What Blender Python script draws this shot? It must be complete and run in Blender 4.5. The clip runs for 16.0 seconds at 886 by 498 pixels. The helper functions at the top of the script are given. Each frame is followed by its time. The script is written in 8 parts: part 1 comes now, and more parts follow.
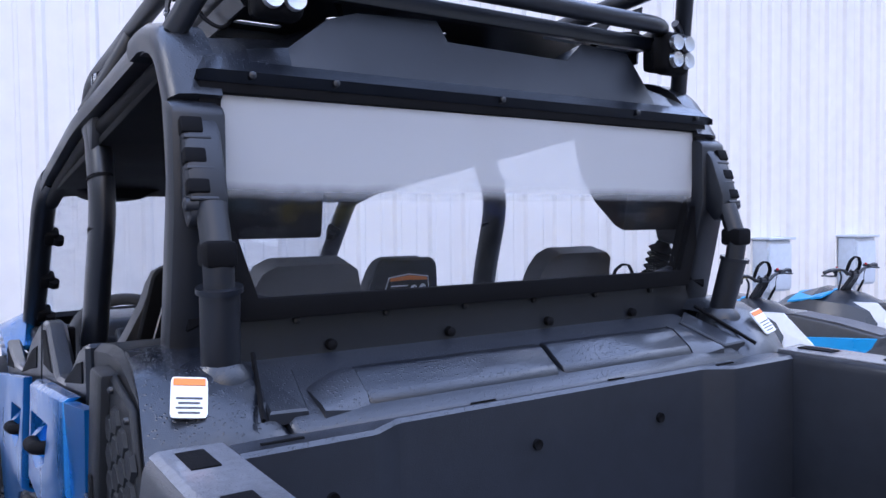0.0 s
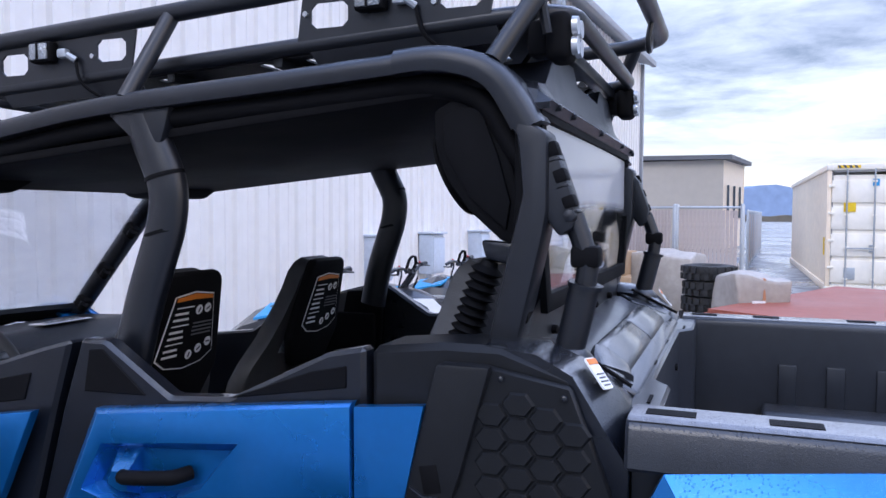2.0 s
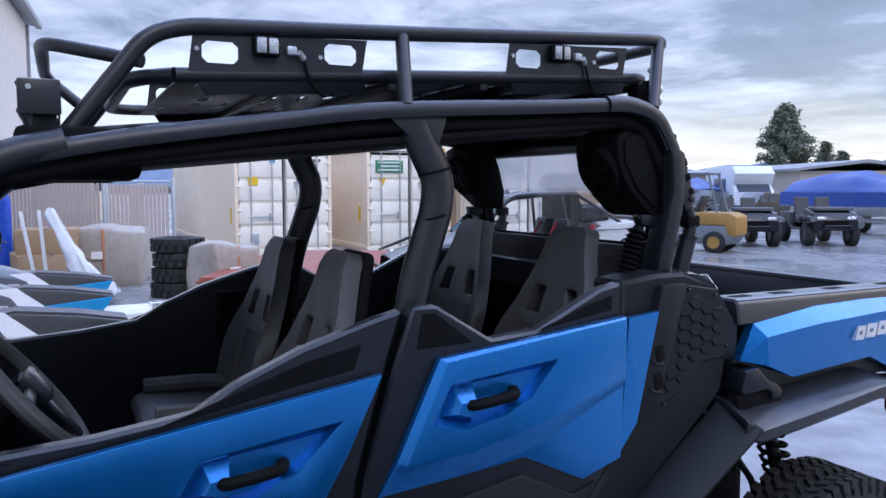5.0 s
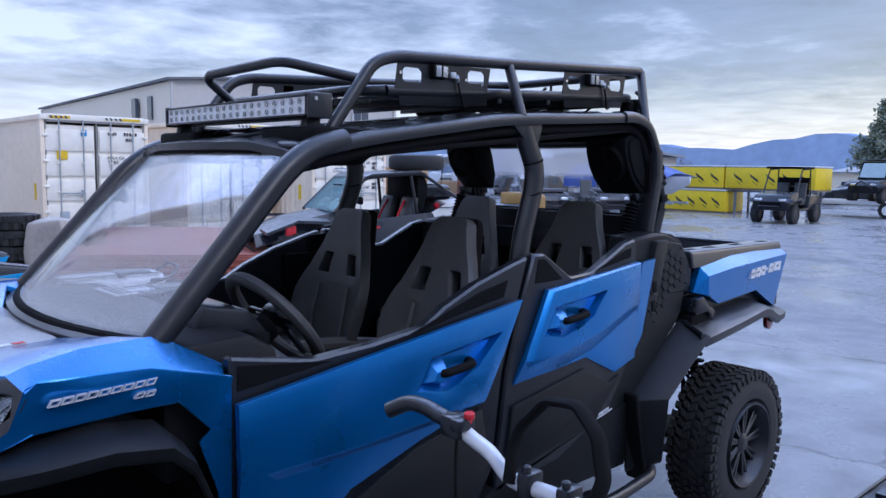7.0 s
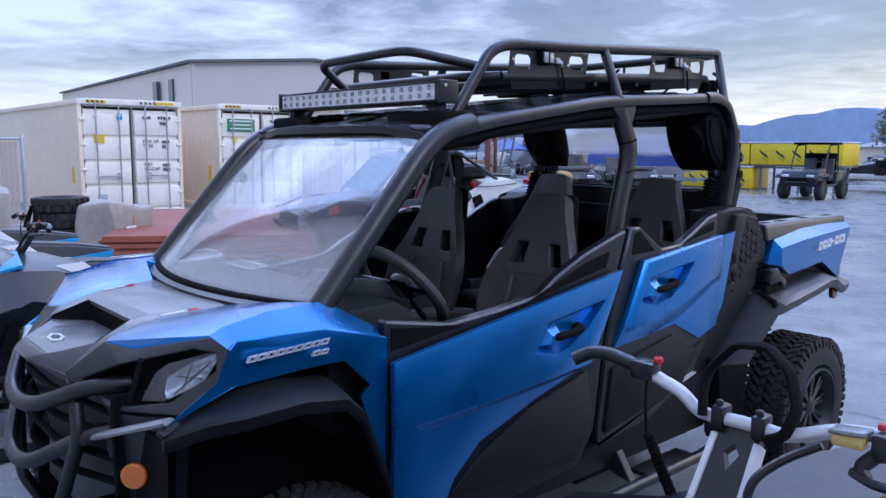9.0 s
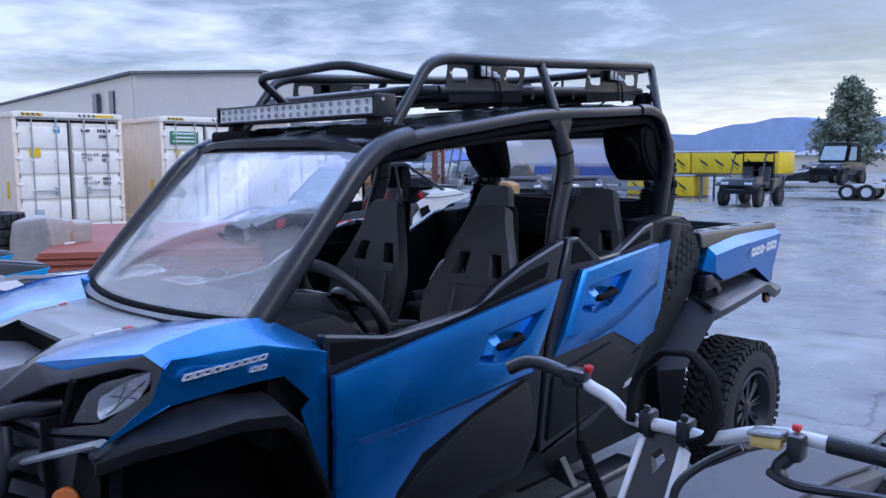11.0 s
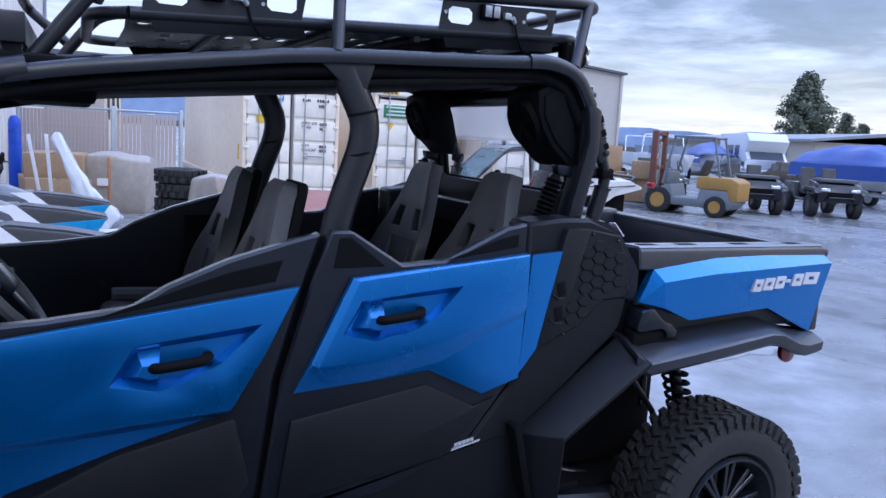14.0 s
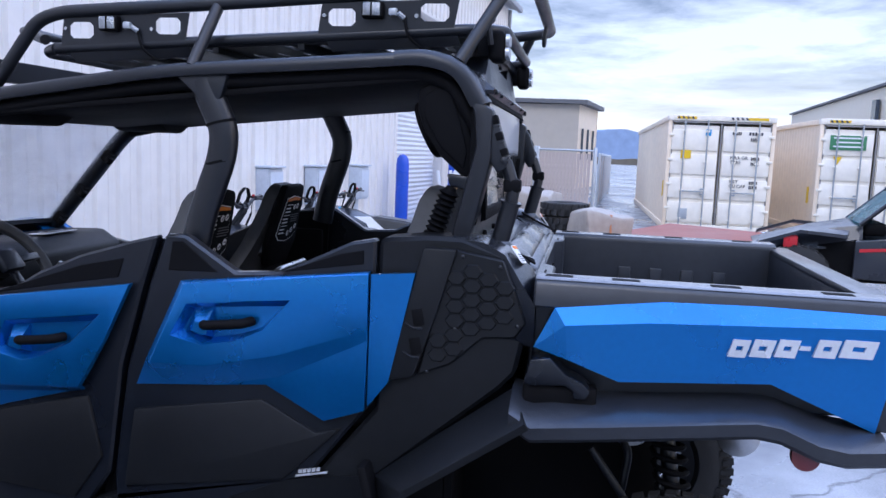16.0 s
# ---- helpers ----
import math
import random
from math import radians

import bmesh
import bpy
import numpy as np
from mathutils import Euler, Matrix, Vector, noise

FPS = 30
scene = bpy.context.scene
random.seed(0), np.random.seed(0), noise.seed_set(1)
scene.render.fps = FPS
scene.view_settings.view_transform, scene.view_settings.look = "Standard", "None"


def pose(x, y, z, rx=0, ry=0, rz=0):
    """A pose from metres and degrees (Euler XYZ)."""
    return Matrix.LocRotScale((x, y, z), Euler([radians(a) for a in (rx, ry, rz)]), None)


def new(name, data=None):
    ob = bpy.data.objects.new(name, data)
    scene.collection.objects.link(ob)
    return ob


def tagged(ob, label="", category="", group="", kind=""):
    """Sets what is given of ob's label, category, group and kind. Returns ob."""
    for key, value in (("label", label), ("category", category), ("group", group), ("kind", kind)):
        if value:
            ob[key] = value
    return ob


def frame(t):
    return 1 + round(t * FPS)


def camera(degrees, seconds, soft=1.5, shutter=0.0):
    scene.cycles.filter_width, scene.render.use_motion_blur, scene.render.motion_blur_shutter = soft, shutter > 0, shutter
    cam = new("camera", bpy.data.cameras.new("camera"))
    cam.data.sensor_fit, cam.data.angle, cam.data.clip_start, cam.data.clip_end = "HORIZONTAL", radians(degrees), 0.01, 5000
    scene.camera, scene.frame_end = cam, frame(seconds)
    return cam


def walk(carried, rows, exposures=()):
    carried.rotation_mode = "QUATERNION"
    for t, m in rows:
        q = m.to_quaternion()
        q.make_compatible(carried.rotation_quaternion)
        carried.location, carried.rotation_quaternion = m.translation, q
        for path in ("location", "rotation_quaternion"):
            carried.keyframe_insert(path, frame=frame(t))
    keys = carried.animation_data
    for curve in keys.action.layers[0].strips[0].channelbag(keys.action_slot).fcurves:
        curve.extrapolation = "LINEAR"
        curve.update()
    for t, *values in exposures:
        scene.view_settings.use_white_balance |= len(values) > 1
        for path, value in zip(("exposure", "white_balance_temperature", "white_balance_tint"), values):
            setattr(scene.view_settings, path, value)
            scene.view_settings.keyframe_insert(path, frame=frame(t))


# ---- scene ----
cam = camera(59.8, 16.0)
METRES, EYE, TILT, LEAN, TURN = 9.2, 1.655, -2.1, 0.66, -33.3
ROWS = [
    (0.0, 0.0, 0.0, 0.0, 0.0, 0.0, -0.0),
    (0.5, -0.0339, -0.0037, 0.0032, -9.02, 1.15, 0.21),
    (1.0, -0.0672, -0.0023, 0.0043, -18.24, 1.19, 0.63),
    (1.5, -0.1024, -0.002, 0.0026, -26.69, 0.3, 0.35),
    (2.0, -0.1405, 0.0165, 0.0021, -35.85, -0.49, 0.43),
    (2.5, -0.1793, 0.0288, 0.0025, -43.63, -2.11, 0.59),
    (3.0, -0.2088, 0.0418, 0.0036, -53.06, -3.87, 0.66),
    (3.5, -0.2321, 0.0761, 0.006, -63.16, -2.85, 1.01),
    (4.0, -0.2622, 0.1023, 0.0061, -69.27, -2.9, 1.76),
    (6.5, -0.3744, 0.2666, 0.0156, -98.64, -4.97, 1.11),
    (7.0, -0.3992, 0.2857, 0.0146, -99.04, -5.71, 1.23),
    (7.5, -0.4118, 0.3042, 0.0169, -98.7, -6.47, 1.7),
    (8.0, -0.4135, 0.3206, 0.0158, -97.69, -7.08, 1.75),
    (10.5, -0.419, 0.3268, 0.0158, -99.57, -7.11, 2.64),
    (11.0, -0.4193, 0.3225, 0.0165, -101.65, -6.52, 2.29),
    (11.5, -0.4191, 0.3102, 0.0159, -101.17, -6.2, 2.4),
    (12.0, -0.4168, 0.2847, 0.0152, -100.29, -5.75, 2.68),
    (12.5, -0.4006, 0.2539, 0.012, -99.53, -5.48, 1.54),
    (13.0, -0.3822, 0.2151, 0.0101, -97.74, -5.34, -0.78),
    (13.5, -0.3662, 0.1739, 0.0098, -89.2, -6.57, -1.95),
    (14.0, -0.3334, 0.1369, 0.007, -81.88, -7.39, -1.35),
    (14.5, -0.3077, 0.0947, 0.0054, -74.21, -6.54, -1.14),
    (15.0, -0.2812, 0.0532, 0.0042, -65.37, -5.82, -1.16),
    (15.5, -0.2486, 0.0137, 0.0022, -56.44, -5.62, -0.93),
    (16.0, -0.2229, -0.0336, 0.0011, -46.13, -5.25, -1.19),
]
EXPOSURES = [(0.0, 0.70, 6580, 12), (2.0, 0.54, 6820, 12), (4.0, 0.43, 6850, 12), (6.5, 0.16, 6230, 12), (12.5, 0.16, 6130, 12), (14.5, 0.37, 6330, 12), (16.0, 0.45, 6450, 12)]
walk(cam, [(t, pose(-0.908, -1.107, EYE, TILT, LEAN, TURN) @ pose(METRES * x, METRES * y, METRES * z, 90 + pitch, roll, yaw)) for t, x, y, z, yaw, pitch, roll in ROWS], EXPOSURES)

# ---- sky and sun: a cold overcast evening ----
world = bpy.data.worlds.new("overcast_sky")
scene.world = world
world.use_nodes = True
wn, wl = world.node_tree.nodes, world.node_tree.links
wn.clear()


def wnode(kind, **sets):
    n = wn.new(kind)
    for k, v in sets.items():
        if k in n.inputs:
            n.inputs[k].default_value = v
    return n


w_out = wnode("ShaderNodeOutputWorld")
w_bg = wnode("ShaderNodeBackground", Strength=1.0)
w_sky = wnode("ShaderNodeTexSky")
w_sky.sky_type, w_sky.sun_disc = "NISHITA", False
w_sky.sun_elevation, w_sky.sun_rotation = radians(24), radians(200)
w_tc = wnode("ShaderNodeTexCoord")
w_sep = wnode("ShaderNodeSeparateXYZ")
wl.new(w_tc.outputs["Generated"], w_sep.inputs[0])
# clouds lie on a flat layer overhead, so they crowd together towards the horizon
w_zc = wnode("ShaderNodeMath")
w_zc.operation, w_zc.inputs[1].default_value = "MAXIMUM", 0.0
wl.new(w_sep.outputs[2], w_zc.inputs[0])
w_za = wnode("ShaderNodeMath")
w_za.operation, w_za.inputs[1].default_value = "ADD", 0.07
wl.new(w_zc.outputs[0], w_za.inputs[0])
w_comb = wnode("ShaderNodeCombineXYZ")
for k in (0, 1):
    d = wnode("ShaderNodeMath")
    d.operation = "DIVIDE"
    wl.new(w_sep.outputs[k], d.inputs[0])
    wl.new(w_za.outputs[0], d.inputs[1])
    wl.new(d.outputs[0], w_comb.inputs[k])
w_n = wnode("ShaderNodeTexNoise", Scale=0.62, Detail=12.0, Roughness=0.58, Distortion=0.2)
wl.new(w_comb.outputs[0], w_n.inputs["Vector"])
w_r = wnode("ShaderNodeValToRGB")
w_r.color_ramp.elements[0].position, w_r.color_ramp.elements[0].color = 0.20, (0.048, 0.066, 0.130, 1)
w_r.color_ramp.elements[1].position, w_r.color_ramp.elements[1].color = 0.70, (0.55, 0.63, 0.88, 1)
w_rm = w_r.color_ramp.elements.new(0.44)
w_rm.color = (0.125, 0.160, 0.290, 1)
# the deck of cloud thins towards +x
w_side = wnode("ShaderNodeMapRange")
for k, v in zip(("From Min", "From Max", "To Min", "To Max"), (0.32, 0.96, -0.20, 0.10)):
    w_side.inputs[k].default_value = v
wl.new(w_sep.outputs[0], w_side.inputs[0])
w_sum = wnode("ShaderNodeMath")
w_sum.operation = "ADD"
# smaller ragged billows on the large banks
w_n2 = wnode("ShaderNodeTexNoise", Scale=2.3, Detail=9.0, Roughness=0.6, Distortion=0.5)
wl.new(w_comb.outputs[0], w_n2.inputs["Vector"])
w_bil = wnode("ShaderNodeMapRange")
for k, v in zip(("From Min", "From Max", "To Min", "To Max"), (0.3, 0.7, -0.10, 0.08)):
    w_bil.inputs[k].default_value = v
wl.new(w_n2.outputs["Fac"], w_bil.inputs[0])
w_both = wnode("ShaderNodeMath")
w_both.operation = "ADD"
wl.new(w_n.outputs["Fac"], w_both.inputs[0])
wl.new(w_bil.outputs[0], w_both.inputs[1])
wl.new(w_both.outputs[0], w_sum.inputs[0])
wl.new(w_side.outputs[0], w_sum.inputs[1])
wl.new(w_sum.outputs[0], w_r.inputs[0])
# brighter gap of clear air low over the horizon
w_h = wnode("ShaderNodeValToRGB")
w_h.color_ramp.elements[0].position, w_h.color_ramp.elements[0].color = 0.0, (1, 1, 1, 1)
w_h.color_ramp.elements[1].position, w_h.color_ramp.elements[1].color = 0.115, (0, 0, 0, 1)
w_rag = wnode("ShaderNodeMath")
w_rag.operation, w_rag.inputs[1].default_value = "MULTIPLY_ADD", 0.3
wl.new(w_bil.outputs[0], w_rag.inputs[0])
wl.new(w_zc.outputs[0], w_rag.inputs[2])
wl.new(w_rag.outputs[0], w_h.inputs[0])
w_m = wnode("ShaderNodeMix")
w_m.data_type = "RGBA"
wl.new(w_h.outputs[0], w_m.inputs["Factor"])
wl.new(w_r.outputs[0], w_m.inputs[6])
w_m.inputs[7].default_value = (0.64, 0.68, 0.78, 1)
# a little of the clear sky's own light through the cloud
w_add = wnode("ShaderNodeMix")
w_add.data_type, w_add.blend_type = "RGBA", "ADD"
w_add.inputs["Factor"].default_value = 0.05
wl.new(w_m.outputs[2], w_add.inputs[6])
wl.new(w_sky.outputs[0], w_add.inputs[7])
# the cloud is thinnest overhead
w_top = wnode("ShaderNodeMapRange")
for k, v in zip(("From Min", "From Max", "To Min", "To Max"), (0.34, 0.70, 1.0, 6.6)):
    w_top.inputs[k].default_value = v
wl.new(w_zc.outputs[0], w_top.inputs[0])
wl.new(w_top.outputs[0], w_bg.inputs["Strength"])
wl.new(w_add.outputs[2], w_bg.inputs[0])
wl.new(w_bg.outputs[0], w_out.inputs[0])

sun = new("sun", bpy.data.lights.new("sun", "SUN"))
sun.data.energy, sun.data.angle, sun.data.color = 0.7, radians(25), (1.0, 0.96, 0.9)
sun.matrix_world = pose(0, 0, 30, 48, 0, -100)

# ---- materials ----
def material(name, base, rough=0.5, metal=0.0, vary=0.15, scale=20.0, bump=0.1, bump_scale=200.0, coat=0.0, wear=0.12, each=0.0, spec=0.5, wet=0.0):
    """A surface with variation at two scales, fine relief and, with each, a tone of its own for every object."""
    m = bpy.data.materials.new(name)
    m.use_nodes = True
    n, l = m.node_tree.nodes, m.node_tree.links
    b = n["Principled BSDF"]
    b.inputs["Metallic"].default_value, b.inputs["Coat Weight"].default_value = metal, coat
    b.inputs["Coat Roughness"].default_value, b.inputs["Specular IOR Level"].default_value = 0.16, spec
    tc = n.new("ShaderNodeTexCoord")
    big, small = n.new("ShaderNodeTexNoise"), n.new("ShaderNodeTexNoise")
    big.inputs["Scale"].default_value, big.inputs["Detail"].default_value = scale * 0.12, 6
    small.inputs["Scale"].default_value, small.inputs["Detail"].default_value = scale * 2.0, 5
    for t in (big, small):
        l.new(tc.outputs["Object"], t.inputs["Vector"])
    mix = n.new("ShaderNodeMath")
    mix.operation = "ADD"
    l.new(big.outputs["Fac"], mix.inputs[0])
    l.new(small.outputs["Fac"], mix.inputs[1])
    src = mix.outputs[0]
    if each:
        info, mul = n.new("ShaderNodeObjectInfo"), n.new("ShaderNodeMath")
        mul.operation, mul.inputs[1].default_value, mul.inputs[2].default_value = "MULTIPLY_ADD", each, -each / 2
        l.new(info.outputs["Random"], mul.inputs[0])
        s2 = n.new("ShaderNodeMath")
        s2.operation = "ADD"
        l.new(src, s2.inputs[0])
        l.new(mul.outputs[0], s2.inputs[1])
        src = s2.outputs[0]
    rmp = n.new("ShaderNodeMapRange")
    rmp.inputs["From Min"].default_value, rmp.inputs["From Max"].default_value = 0.6, 1.4
    rmp.inputs["To Min"].default_value, rmp.inputs["To Max"].default_value = 1 - vary, 1 + vary
    l.new(src, rmp.inputs[0])
    col = n.new("ShaderNodeMix")
    col.data_type, col.blend_type = "RGBA", "MULTIPLY"
    col.inputs["Factor"].default_value = 1
    col.inputs[6].default_value = (*base, 1)
    l.new(rmp.outputs[0], col.inputs[7])
    l.new(col.outputs[2], b.inputs["Base Color"])
    rr = n.new("ShaderNodeMapRange")
    rr.inputs["From Min"].default_value, rr.inputs["From Max"].default_value = 0.35, 0.65
    rr.inputs["To Min"].default_value, rr.inputs["To Max"].default_value = max(0.03, rough - wear), min(1, rough + wear)
    l.new(big.outputs["Fac"], rr.inputs[0])
    l.new(rr.outputs[0], b.inputs["Roughness"])
    if wet:
        # rain lies as a patchy film on faces that look up
        geo, sp, up_, dr, mu = (n.new("ShaderNode" + k) for k in ("NewGeometry", "SeparateXYZ", "MapRange", "MapRange", "Math"))
        l.new(geo.outputs["Normal"], sp.inputs[0])
        up_.inputs["From Min"].default_value, up_.inputs["From Max"].default_value = 0.25, 0.8
        l.new(sp.outputs[2], up_.inputs[0])
        film = n.new("ShaderNodeTexNoise")
        film.inputs["Scale"].default_value, film.inputs["Detail"].default_value = 150.0, 4
        l.new(tc.outputs["Object"], film.inputs["Vector"])
        dr.inputs["From Min"].default_value, dr.inputs["From Max"].default_value = 0.30, 0.60
        dr.inputs["To Min"].default_value = 0.72
        l.new(film.outputs["Fac"], dr.inputs[0])
        mu.operation = "MULTIPLY"
        l.new(up_.outputs[0], mu.inputs[0])
        l.new(dr.outputs[0], mu.inputs[1])
        sc = n.new("ShaderNodeMath")
        sc.operation, sc.inputs[1].default_value, sc.inputs[2].default_value = "MULTIPLY_ADD", wet, coat
        l.new(mu.outputs[0], sc.inputs[0])
        l.new(sc.outputs[0], b.inputs["Coat Weight"])
    last_normal = None
    if wet:
        # beads of rain
        cell, rim_, hgt, bead = (n.new("ShaderNode" + k) for k in ("TexVoronoi", "MapRange", "Math", "Bump"))
        cell.inputs["Scale"].default_value = 170.0
        l.new(tc.outputs["Object"], cell.inputs["Vector"])
        rim_.inputs["From Min"].default_value, rim_.inputs["From Max"].default_value = 0.32, 0.10
        l.new(cell.outputs["Distance"], rim_.inputs[0])
        hgt.operation = "MULTIPLY"
        l.new(rim_.outputs[0], hgt.inputs[0])
        l.new(mu.outputs[0], hgt.inputs[1])
        bead.inputs["Strength"].default_value, bead.inputs["Distance"].default_value = 0.45, 0.0020
        l.new(hgt.outputs[0], bead.inputs["Height"])
        last_normal = bead.outputs[0]
        l.new(last_normal, b.inputs["Normal"])
        l.new(last_normal, b.inputs["Coat Normal"])
    if bump:
        fine, bp = n.new("ShaderNodeTexNoise"), n.new("ShaderNodeBump")
        fine.inputs["Scale"].default_value, fine.inputs["Detail"].default_value = bump_scale, 3
        l.new(tc.outputs["Object"], fine.inputs["Vector"])
        bp.inputs["Strength"].default_value, bp.inputs["Distance"].default_value = bump, 0.004
        l.new(fine.outputs["Fac"], bp.inputs["Height"])
        if last_normal is not None:
            l.new(last_normal, bp.inputs["Normal"])
        l.new(bp.outputs[0], b.inputs["Normal"])
    return m


def glass(name, tint=(0.9, 0.95, 1.0), rough=0.02, haze=0.0, haze_tone=0.7, r0=0.03, pale_band=None, drops=0.0):
    """Thin sheet: lets light straight through, mirrors by its angle, and may carry a patchy film of water or dust and a
    pale band.
    """
    m = bpy.data.materials.new(name)
    m.use_nodes = True
    n, l = m.node_tree.nodes, m.node_tree.links
    n.clear()
    out, tr, gl, mx, fr = (n.new("ShaderNode" + k) for k in ("OutputMaterial", "BsdfTransparent", "BsdfGlossy", "MixShader", "LayerWeight"))
    tr.inputs[0].default_value = (*tint, 1)
    gl.inputs["Roughness"].default_value = rough
    fr.inputs["Blend"].default_value = 0.5
    pw, ad = n.new("ShaderNodeMath"), n.new("ShaderNodeMath")
    pw.operation, pw.inputs[1].default_value = "POWER", 4.0
    ad.operation, ad.inputs[1].default_value, ad.inputs[2].default_value = "MULTIPLY_ADD", 0.7, r0
    l.new(fr.outputs["Facing"], pw.inputs[0])
    l.new(pw.outputs[0], ad.inputs[0])
    l.new(ad.outputs[0], mx.inputs[0])
    l.new(tr.outputs[0], mx.inputs[1])
    l.new(gl.outputs[0], mx.inputs[2])
    last = mx.outputs[0]
    if haze:
        df, m2, nz, rp, tc = (n.new("ShaderNode" + k) for k in ("BsdfDiffuse", "MixShader", "TexNoise", "MapRange", "TexCoord"))
        df.inputs[0].default_value = (haze_tone * tint[0], haze_tone * tint[1], haze_tone * tint[2], 1)
        nz.inputs["Scale"].default_value, nz.inputs["Detail"].default_value = 3.0, 12
        nz.inputs["Roughness"].default_value = 0.75
        rp.inputs["From Min"].default_value, rp.inputs["From Max"].default_value = 0.35, 0.75
        rp.inputs["To Min"].default_value, rp.inputs["To Max"].default_value = haze * 0.4, haze * 1.8
        l.new(tc.outputs["Object"], nz.inputs["Vector"])
        l.new(nz.outputs["Fac"], rp.inputs[0])
        amount = rp.outputs[0]
        if pale_band:
            # pale band past a wavy line; on the rear window it paints reflected sky
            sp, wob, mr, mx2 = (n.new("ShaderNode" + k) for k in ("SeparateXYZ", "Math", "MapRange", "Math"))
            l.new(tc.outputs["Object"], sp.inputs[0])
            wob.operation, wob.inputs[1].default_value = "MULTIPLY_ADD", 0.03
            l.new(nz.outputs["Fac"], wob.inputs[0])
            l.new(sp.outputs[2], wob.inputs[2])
            for k, v in zip(("From Min", "From Max", "To Min", "To Max"), pale_band):
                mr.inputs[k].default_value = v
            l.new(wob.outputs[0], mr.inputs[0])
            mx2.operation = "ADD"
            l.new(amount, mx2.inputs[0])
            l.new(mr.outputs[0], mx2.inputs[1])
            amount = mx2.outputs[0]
        if drops:
            vo, vr, vm, va = (n.new("ShaderNode" + k) for k in ("TexVoronoi", "MapRange", "Math", "Math"))
            vo.inputs["Scale"].default_value = 150.0
            l.new(tc.outputs["Object"], vo.inputs["Vector"])
            vr.inputs["From Min"].default_value, vr.inputs["From Max"].default_value = 0.38, 0.20
            l.new(vo.outputs["Distance"], vr.inputs[0])
            vm.operation = "MULTIPLY"
            l.new(vr.outputs[0], vm.inputs[0])
            l.new(nz.outputs["Fac"], vm.inputs[1])
            va.operation, va.inputs[1].default_value = "MULTIPLY_ADD", drops
            l.new(vm.outputs[0], va.inputs[0])
            l.new(amount, va.inputs[2])
            amount = va.outputs[0]
        # film and band scatter light to both sides
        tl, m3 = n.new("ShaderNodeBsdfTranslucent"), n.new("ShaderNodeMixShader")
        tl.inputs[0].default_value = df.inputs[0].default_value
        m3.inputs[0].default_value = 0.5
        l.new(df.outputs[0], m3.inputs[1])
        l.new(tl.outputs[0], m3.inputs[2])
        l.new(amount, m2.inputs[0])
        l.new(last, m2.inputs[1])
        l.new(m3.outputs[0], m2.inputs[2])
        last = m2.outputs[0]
    l.new(last, out.inputs[0])
    return m


BLUE = material("blue_metallic_paint", (0.002, 0.172, 0.50), 0.30, 0.75, 0.06, 30, 0.02, 900, 0.30, 0.05, wet=0.75)
PLASTIC = material("black_textured_plastic", (0.0065, 0.0085, 0.0135), 0.33, 0, 0.25, 14, 0.15, 700, 0.0, 0.10, 0, 0.42, 1.0)
TRIM = material("matt_black_trim", (0.008, 0.009, 0.011), 0.48, 0, 0.25, 14, 0.2, 600, 0, 0.08, 0, 0.25)
# also stands for shade: near-black for recesses, undersides and the cab interior
PLASTIC_DARK = material("matt_black_and_shade_plastic", (0.004, 0.004, 0.005), 0.75, 0, 0.2, 14, 0.2, 500, 0, 0.1, 0, 0.12)
CAGE = material("black_powder_coat", (0.0065, 0.008, 0.012), 0.38, 0, 0.2, 20, 0.12, 900, 0, 0.10, 0, 0.5, 0.6)
RUBBER = material("tyre_rubber", (0.018, 0.018, 0.019), 0.75, 0, 0.3, 12, 0.4, 160)
VINYL = material("black_seat_vinyl", (0.044, 0.045, 0.048), 0.5, 0, 0.2, 20, 0.35, 350)
VINYL_GREY = material("grey_seat_vinyl", (0.10, 0.10, 0.11), 0.6, 0, 0.15, 20, 0.35, 350)
SILVER = material("silver_vinyl_letters", (0.62, 0.64, 0.68), 0.35, 0.3, 0.08, 40, 0, 1)
STEEL = material("bare_alloy", (0.55, 0.56, 0.58), 0.32, 0.9, 0.12, 40, 0.05, 400)
WHITE = material("white_plastic", (0.75, 0.76, 0.78), 0.4, 0, 0.06, 20, 0.03, 300)
LABEL = material("white_sticker", (0.80, 0.80, 0.80), 0.4, 0, 0.04, 40, 0, 1)
ORANGE = material("orange_print", (0.80, 0.22, 0.03), 0.4, 0, 0.05, 40, 0, 1)
INK = material("dark_print", (0.05, 0.05, 0.06), 0.5, 0, 0.1, 40, 0, 1)
RED = material("red_plastic", (0.55, 0.02, 0.03), 0.35, 0, 0.1, 30, 0.03, 300)
LENS_RED = material("dark_red_lens", (0.10, 0.004, 0.006), 0.15, 0, 0.1, 30, 0, 1, 0.5)
AMBER = material("amber_reflector", (0.60, 0.15, 0.01), 0.2, 0, 0.1, 60, 0.4, 900, 0.5)
LED = material("led_reflector", (0.90, 0.91, 0.92), 0.16, 0.75, 0.15, 90, 0.5, 300)
CYAN = material("cyan_plastic", (0.01, 0.30, 0.62), 0.35, 0, 0.08, 20, 0.03, 300)
WALL = material("white_painted_cladding", (0.80, 0.77, 0.735), 0.38, 0, 0.07, 3, 0.04, 60, 0, 0.08)
TRIM_GREY = material("grey_painted_trim", (0.30, 0.31, 0.33), 0.5, 0, 0.1, 6, 0.05, 80)
SHUTTER = material("white_shutter_paint", (0.72, 0.75, 0.80), 0.4, 0, 0.06, 4, 0.03, 60)
BOLLARD = material("blue_bollard_sleeve", (0.01, 0.08, 0.55), 0.35, 0, 0.08, 10, 0.03, 200)
